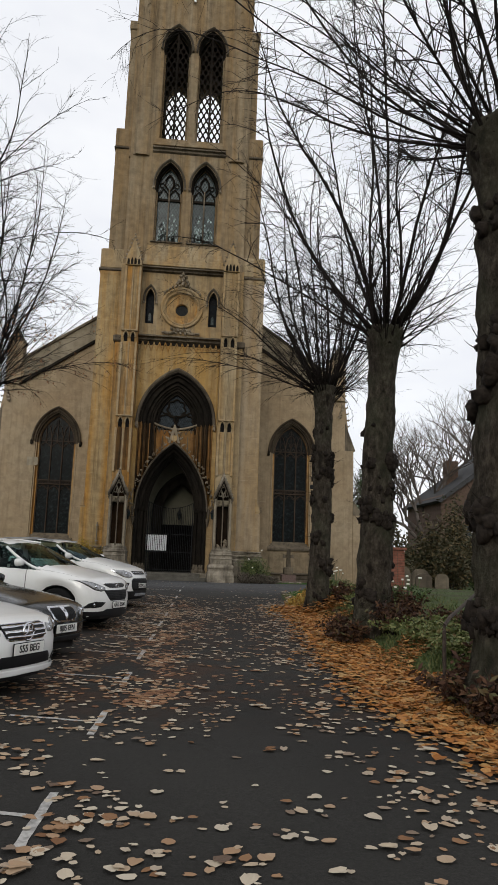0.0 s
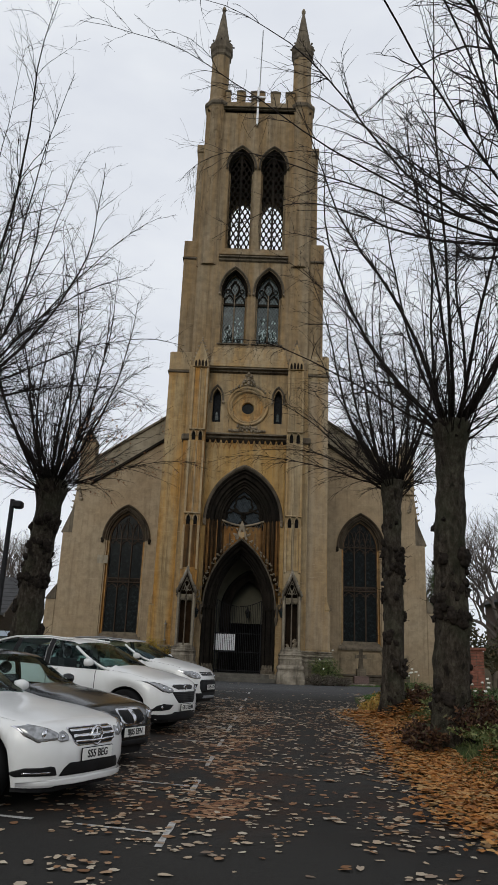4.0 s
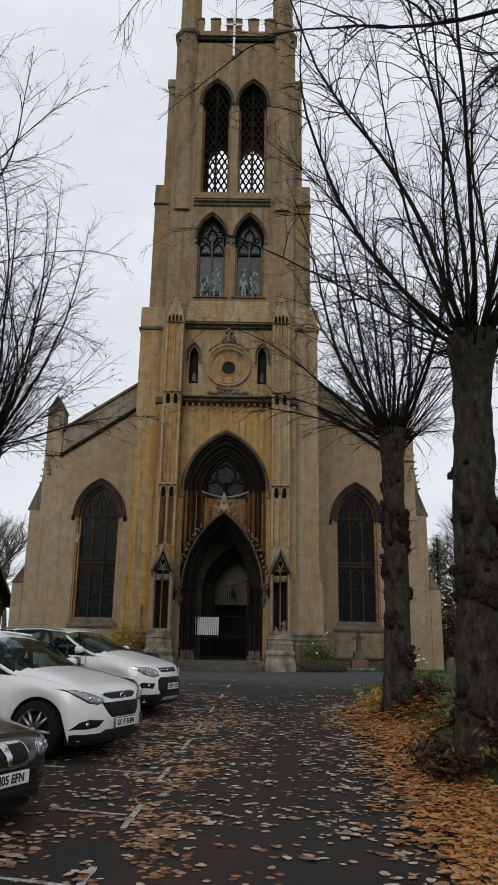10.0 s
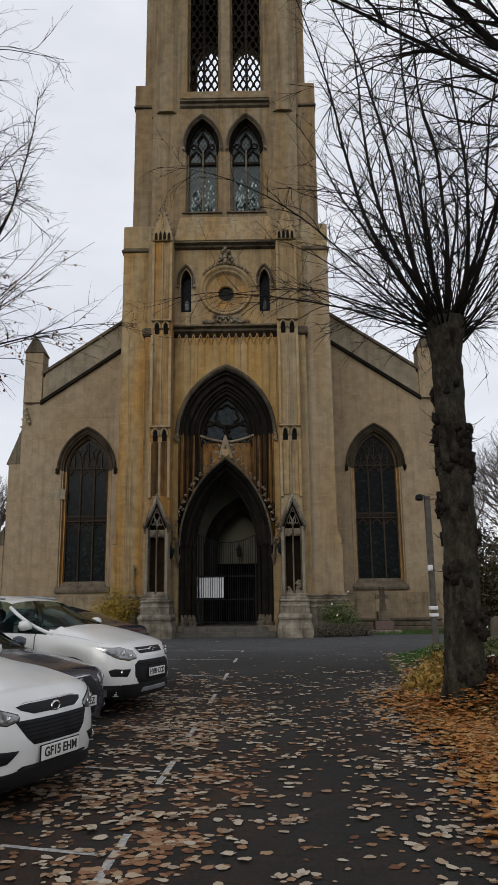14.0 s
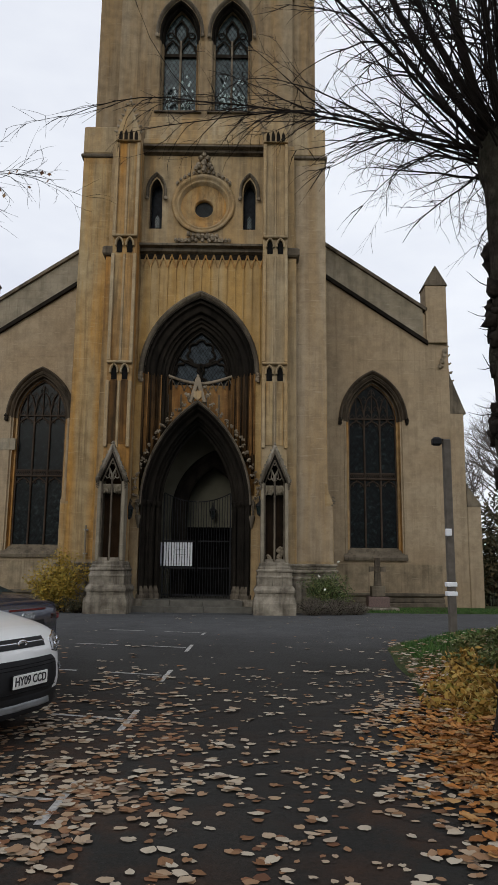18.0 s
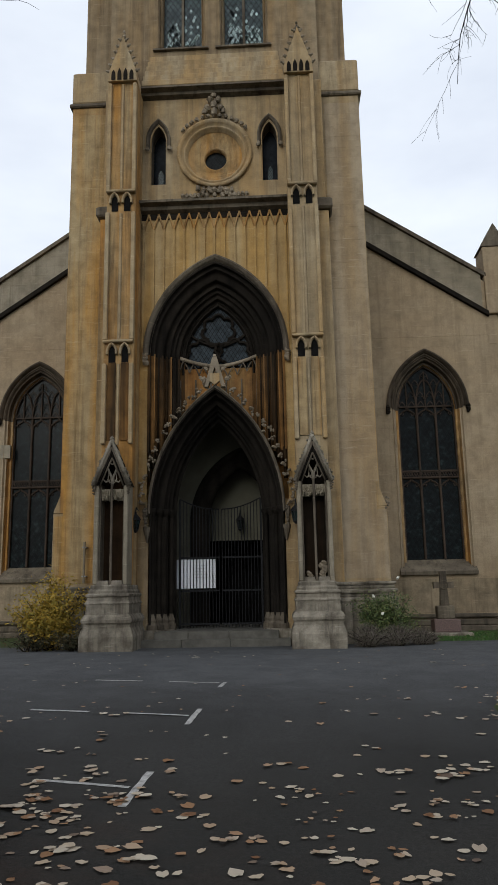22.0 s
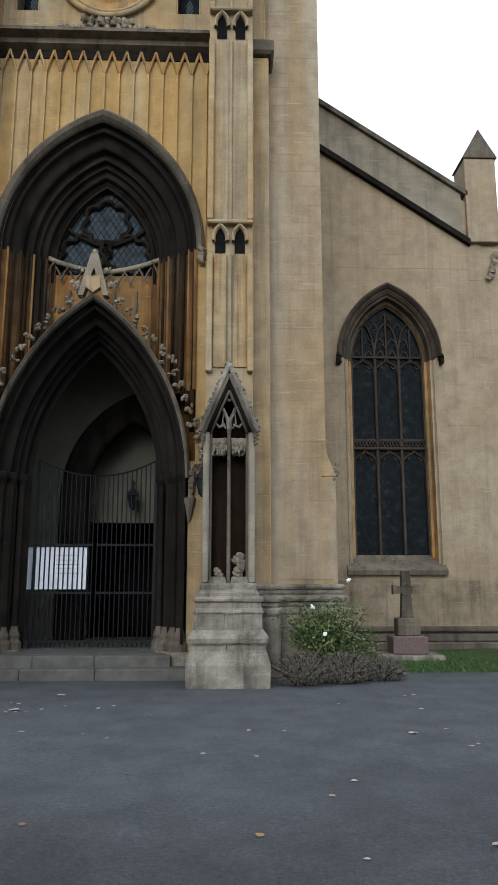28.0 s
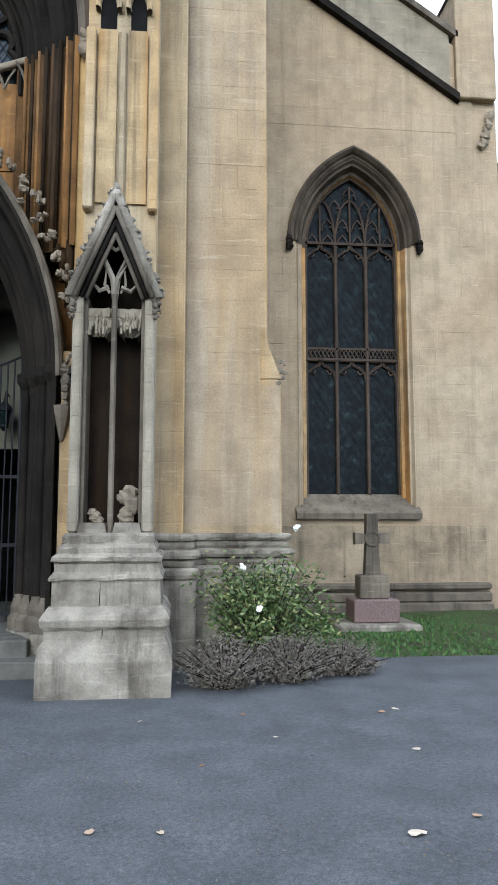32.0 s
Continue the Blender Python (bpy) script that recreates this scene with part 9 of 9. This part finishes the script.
# plants heaped at the tree feet
k = 0
for (tx, ty_) in ((3.5, 7.4), (3.4, 13.0), (3.5, 18.3)):
    for j in range(5 if ty_ < 18 else 0):
        a = 0.4 + 1.25 * j
        d = 0.55 + 0.12 * (j % 2)
        bx_, by_ = tx + d * math.cos(a + 2.2), ty_ + d * math.sin(a + 2.2)
        leafy("ground_plant", "dark brown-leaved plants around the lime trunk", bx_, by_, land_z(bx_, by_), (0.48, 0.48, 0.5), 900, 0.05, "leaf_brown", 40 + k, 16, "plant")
        k += 1
    for j in range(3):
        bx_, by_ = tx + 1.1 + 0.6 * j, ty_ - 0.9 + 0.5 * j
        leafy("ivy_clump", "low withered ground cover on the leafy bank", bx_, by_, land_z(bx_, by_), (0.7, 0.6, 0.34), 700, 0.045, "leaf_brown" if j == 0 else "leaf_green", 60 + k, 18, "plant")
        k += 1
for j, (bx_, by_) in enumerate(((3.3, 19.9), (3.5, 20.6), (3.85, 21.3), (3.35, 19.2), (3.75, 20.1))):
    leafy("ground_plant", "low golden-leaved plants on the verge beside the lime", bx_, by_, land_z(bx_, by_), (0.5, 0.6, 0.3), 850, 0.05, "leaf_gold", 140 + j, 18, "plant")
for j, (bx_, by_) in enumerate(((4.0, 17.9), (4.1, 18.6))):
    leafy("ground_plant", "dark brown-leaved plants around the lime trunk", bx_, by_, land_z(bx_, by_), (0.42, 0.4, 0.42), 700, 0.05, "leaf_brown", 150 + j, 16, "plant")
for j in range(26):
    by_ = 8.2 + 0.58 * j + r2.uniform(-0.2, 0.2)
    bx_ = bank_edge(by_) + 0.95 + r2.uniform(0.0, 0.9)
    if any(math.hypot(bx_ - a, by_ - c) < 0.75 for a, c in ((3.5, 7.4), (3.4, 13.0), (3.5, 18.3))):
        continue
    leafy("ground_cover", "low pale-green ground cover among fallen leaves on the bank", bx_, by_, land_z(bx_, by_), (0.55, 0.6, 0.24), 900, 0.04, "leaf_cover", 400 + j, 16, "plant")
for (bx_, by_, hz) in ((4.6, 15.2, 0.55), (4.9, 15.5, 0.6), (4.5, 21.3, 0.5), (4.7, 22.0, 0.55), (3.9, 19.0, 0.42)):
    fl = thing("flower_clump", "white chrysanthemum blooms among the bank plants", "flowers", bx_, by_, land_z(bx_, by_), group="white flowers")
    for j in range(4):
        sh = Shape()
        for i in range(4):
            sh.blob((r2.gauss(0, 0.012), r2.gauss(0, 0.012), 0), (0.026, 0.026, 0.02), r2, 6, 4)
        ox, oy = r2.uniform(-0.22, 0.22), r2.uniform(-0.22, 0.22)
        hz2 = hz + r2.uniform(-0.1, 0.1)
        bl = part("bloom", sh, M["petal"], fl, m=Matrix.Translation((ox, oy, hz2)))
        part("stalk", Shape().tube([(ox * 0.4, oy * 0.4, 0), (ox, oy, hz2)], 0.006, 4), M["leaf_green"], fl)

# gravestones, pots and hedge beyond the bank
for i, (hx_, hy_, w, h) in enumerate(((7.6, 25.0, 0.32, 0.8), (8.9, 26.5, 0.3, 0.7), (9.6, 29.0, 0.35, 0.95), (11.2, 31.0, 0.3, 0.75), (7.9, 30.5, 0.3, 0.7), (12.4, 28.0, 0.3, 0.8))):
    gs = thing("gravestone", "grey upright headstone on the churchyard grass", "gravestone", hx_, hy_, land_z(hx_, hy_), 4 * (i % 3) - 4, group="churchyard headstones")
    part("slab", Shape().prism(opening(0, w, h * 0.7, h, 0.0, 6), -0.06, 0.06), M["stone_trim"], gs)
    part("plinth", Shape().box(-w - 0.08, w + 0.08, -0.14, 0.14, -0.1, 0.12, 0.02), M["stone_trim"], gs)
bp = thing("brick_pier", "small red brick pier beside the bank", "pier", 7.0, 23.6, land_z(7.0, 23.6))
for r in range(14):
    for c0 in range(2):
        part("brick", Shape().box(-0.23 + 0.235 * c0, -0.005 + 0.235 * c0, -0.2, 0.2, r * 0.085, r * 0.085 + 0.075, 0.006), M["brick"], bp)
part("cap", Shape().box(-0.29, 0.29, -0.26, 0.26, 1.19, 1.28, 0.02), M["brick"], bp)
part("mortar_core", Shape().box(-0.22, 0.22, -0.19, 0.19, -0.1, 1.19), M["stone_trim"], bp)
for i in range(16):
    hx_, hy_ = 10.5 + i * 1.35, 40.5 + 2.2 * math.sin(i * 1.7)
    leafy("hedge_shrub", "overgrown brown-green churchyard shrub", hx_, hy_, BASE, (1.6, 1.2, 3.6 + 1.1 * math.sin(i * 2.3)), 1700, 0.13, "leaf_dull", 200 + i, 30, "shrub")
for i, (hx_, hy_, hh) in enumerate(((9.3, 30.6, 2.5), (10.7, 31.4, 2.9), (12.4, 32.6, 2.4), (14.2, 33.4, 2.8), (16.5, 43.0, 5.2), (18.6, 44.5, 6.0), (20.5, 46.0, 5.4))):
    leafy("brown_shrub", "tall brown-leaved shrub beyond the graves", hx_, hy_, BASE - 0.1, (1.0 + 0.1 * i, 0.9, hh), 1500, 0.12, "leaf_dull", 340 + i, 30, "shrub")
for i in range(6):
    hx_, hy_ = 10.5 + i * 1.8, 33.5 + 0.8 * math.sin(i)
    leafy("low_shrub", "low evergreen shrub among the graves", hx_, hy_, BASE, (1.0, 0.8, 0.8), 420, 0.09, "leaf_green", 300 + i, 20, "shrub")


def bare_tree(name, label, x, y, z, h, seed, m_t="twig_far", forks=7):
    """A round-headed leafless tree: forking limbs down to fine twigs."""
    q = random.Random(seed)
    tr = thing(name, label, "tree", x, y, z, group="distant bare trees")
    trunk, crown = Shape(), Shape()

    def grow(p, d, L, r, depth):
        mid = p + d * L * 0.5 + Vector((q.uniform(-1, 1), q.uniform(-1, 1), q.uniform(-0.5, 0.5))) * L * 0.06
        end = p + d * L
        (trunk if depth < 2 else crown).tube([p, mid, end], [r, r * 0.85, r * 0.68], 5 if depth < 2 else 3)
        if depth >= forks:
            return
        for k2 in range(3 if depth < 4 else 2):
            e = (d + Vector((q.uniform(-0.85, 0.85), q.uniform(-0.85, 0.85), q.uniform(-0.25, 0.55)))).normalized()
            grow(end if k2 else mid.lerp(end, 0.7), e, L * q.uniform(0.62, 0.82), r * 0.6, depth + 1)
    grow(Vector((0, 0, -0.1)), Vector((0, 0, 1)), h * 0.27, h * 0.022, 0)
    part("trunk", trunk, M[m_t], tr, smooth=True)
    part("crown", crown, M[m_t], tr)
    return tr


for i, (bx_, by_, h) in enumerate(((19.5, 58.0, 13.0), (25.0, 64.0, 15.0), (15.5, 75.0, 14.0), (30.0, 52.0, 12.0), (-18.5, 62.0, 12.0), (-26.0, 55.0, 11.0), (-13.5, 78.0, 12.0), (-34, 70, 13.0), (-23.0, 66.0, 13.0), (-17.0, 56.0, 11.0), (-29.0, 80.0, 15.0), (22.0, 80.0, 15.0), (34.0, 74.0, 15.0), (26.0, 68.0, 20.5), (21.6, 63.0, 16.0))):
    bare_tree("bare_tree", "leafless tree on the skyline behind the church", bx_, by_, ground_z(by_), h, 70 + i, forks=8 if h > 15.5 else 7)
# a dark conifer and a brick house on the skyline
cf = thing("conifer_tree", "dark green conifer beside the church end", "tree", 15.5, 62.0, ground_z(62))
t = Shape().tube([(0, 0, 0), (0, 0, 9.5)], [0.25, 0.04], 6)
part("trunk", t, M["bark"], cf)
t = Shape()
q = random.Random(9)
for k in range(2600):
    f = q.random() ** 0.7
    z = 1.0 + 8.6 * (1 - f) + q.uniform(-0.2, 0.2)
    r = (0.25 + 2.4 * f) * q.uniform(0.35, 1.0)
    a = q.uniform(0, 6.3)
    p = Vector((r * math.cos(a), r * math.sin(a), z - 0.3 * r))
    u = Vector((math.cos(a), math.sin(a), -0.4)) * q.uniform(0.2, 0.4)
    w = Vector((-math.sin(a), math.cos(a), 0)) * 0.11
    t.add([tuple(p - w), tuple(p + u), tuple(p + w)], [(0, 1, 2)])
part("needles", t, M["leaf_green"], cf)
hs = thing("brick_house", "brown brick house with a steep gable and chimney beyond the graves", "house", 27.0, 58.0, ground_z(58))
part("wall", Shape().prism([(-6.0, 0), (6.0, 0), (6.0, 6.9), (0, 11.2), (-6.0, 6.9)], 0, 9), M["brick_brown"], hs)
part("roof", Shape().prism([(-6.5, 6.5), (-6.2, 6.35), (0, 10.95), (6.2, 6.35), (6.5, 6.5), (0, 11.5)], -0.4, 9.4), M["slate_dark"], hs)
ch_ = part("chimney", Shape().box(-4.2, -3.2, 3.5, 4.5, 7.6, 10.4), M["brick_brown"], hs)
part("chimney_pot", Shape().turned(-3.7, 4.0, [(0.16, 10.4), (0.13, 10.9)], 8), M["brick"], ch_)
for zz in (1.0, 3.3):
    for xx in (-3.5, 0.0, 3.2):
        wd = part("window", Shape().box(xx - 0.55, xx + 0.55, -0.06, 0.02, zz, zz + 1.3), M["dark_glass_pane"], hs)
        part("frame", Shape().box(xx - 0.04, xx + 0.04, -0.09, -0.05, zz, zz + 1.3), M["paper"], wd)
        part("sill", Shape().box(xx - 0.65, xx + 0.65, -0.15, 0.0, zz - 0.12, zz - 0.01), M["stone_trim"], wd)


# ---- ashlar facing, block by block ----
ash = random.Random(31)
BLOCK = {}


def ashlar(parent, material, x, w, y, z, h):
    """One dressed block, a few millimetres proud of the wall."""
    key = (round(w, 2), round(h, 2), material)
    if key not in BLOCK:
        BLOCK[key] = Shape().box(-key[0] / 2 + 0.0007, key[0] / 2 - 0.0007, -0.005, 0.03, 0.0007, key[1] - 0.0007, 0.0014).mesh("ashlar_block", M[material])
    o = part("ashlar_block", BLOCK[key], None, parent, m=pose(x, y + ash.uniform(-0.001, 0.001), z))
    return o


def in_window(x, z, wc):
    dx = abs(x - wc)
    if z < 2.3 or dx > 1.62:
        return False
    if z < 7.2:
        return dx < 1.45 if z < 2.9 else dx < 1.36
    return dx < 1.62 and z < 9.75


for sg in (-1, 1):
    z = BASE + 1.52
    row = 0
    while z < 15.1:
        h = (0.30, 0.34, 0.38)[row % 3]
        outer = 4.13 if z + h < 4.02 else (3.96 if z > 4.45 else 3.9)
        cuts = [3.02, 3.02 + (0.42 if row % 2 else 0.6), outer]
        for a, b2 in zip(cuts, cuts[1:]):
            ashlar(tower, "ashlar" if sg > 0 else "ashlar_gold", CX + sg * (a + b2) / 2, b2 - a, 34.0, z, h)
        z += h
        row += 1
    wc = CX + sg * 6.22
    z = BASE + 0.52
    row = 0
    while z < 10.4:
        h = (0.34, 0.30, 0.36)[row % 3]
        x = 4.16
        w = (0.45, 0.7, 0.58)[row % 3]
        while x < 8.62:
            w2 = min(w, 8.62 - x)
            xm = CX + sg * (x + w2 / 2)
            corners = [(xm + q * w2 / 2, zz) for q in (-1, 1) for zz in (z, z + h)] + [(xm, z + h / 2)]
            top = 12.95 - 0.68 * (x + w2 - 4.55)
            if w2 > 0.12 and z + h < top and not any(in_window(cx_, cz_, wc) for cx_, cz_ in corners):
                ashlar(nave, "ashlar_worn" if z < 2.1 else "ashlar_grey", xm, w2, YN, z, h)
            x += w2 + 1e-6
            w = (0.74, 0.6, 0.9)[(row + int(x * 3)) % 3]
        z += h
        row += 1
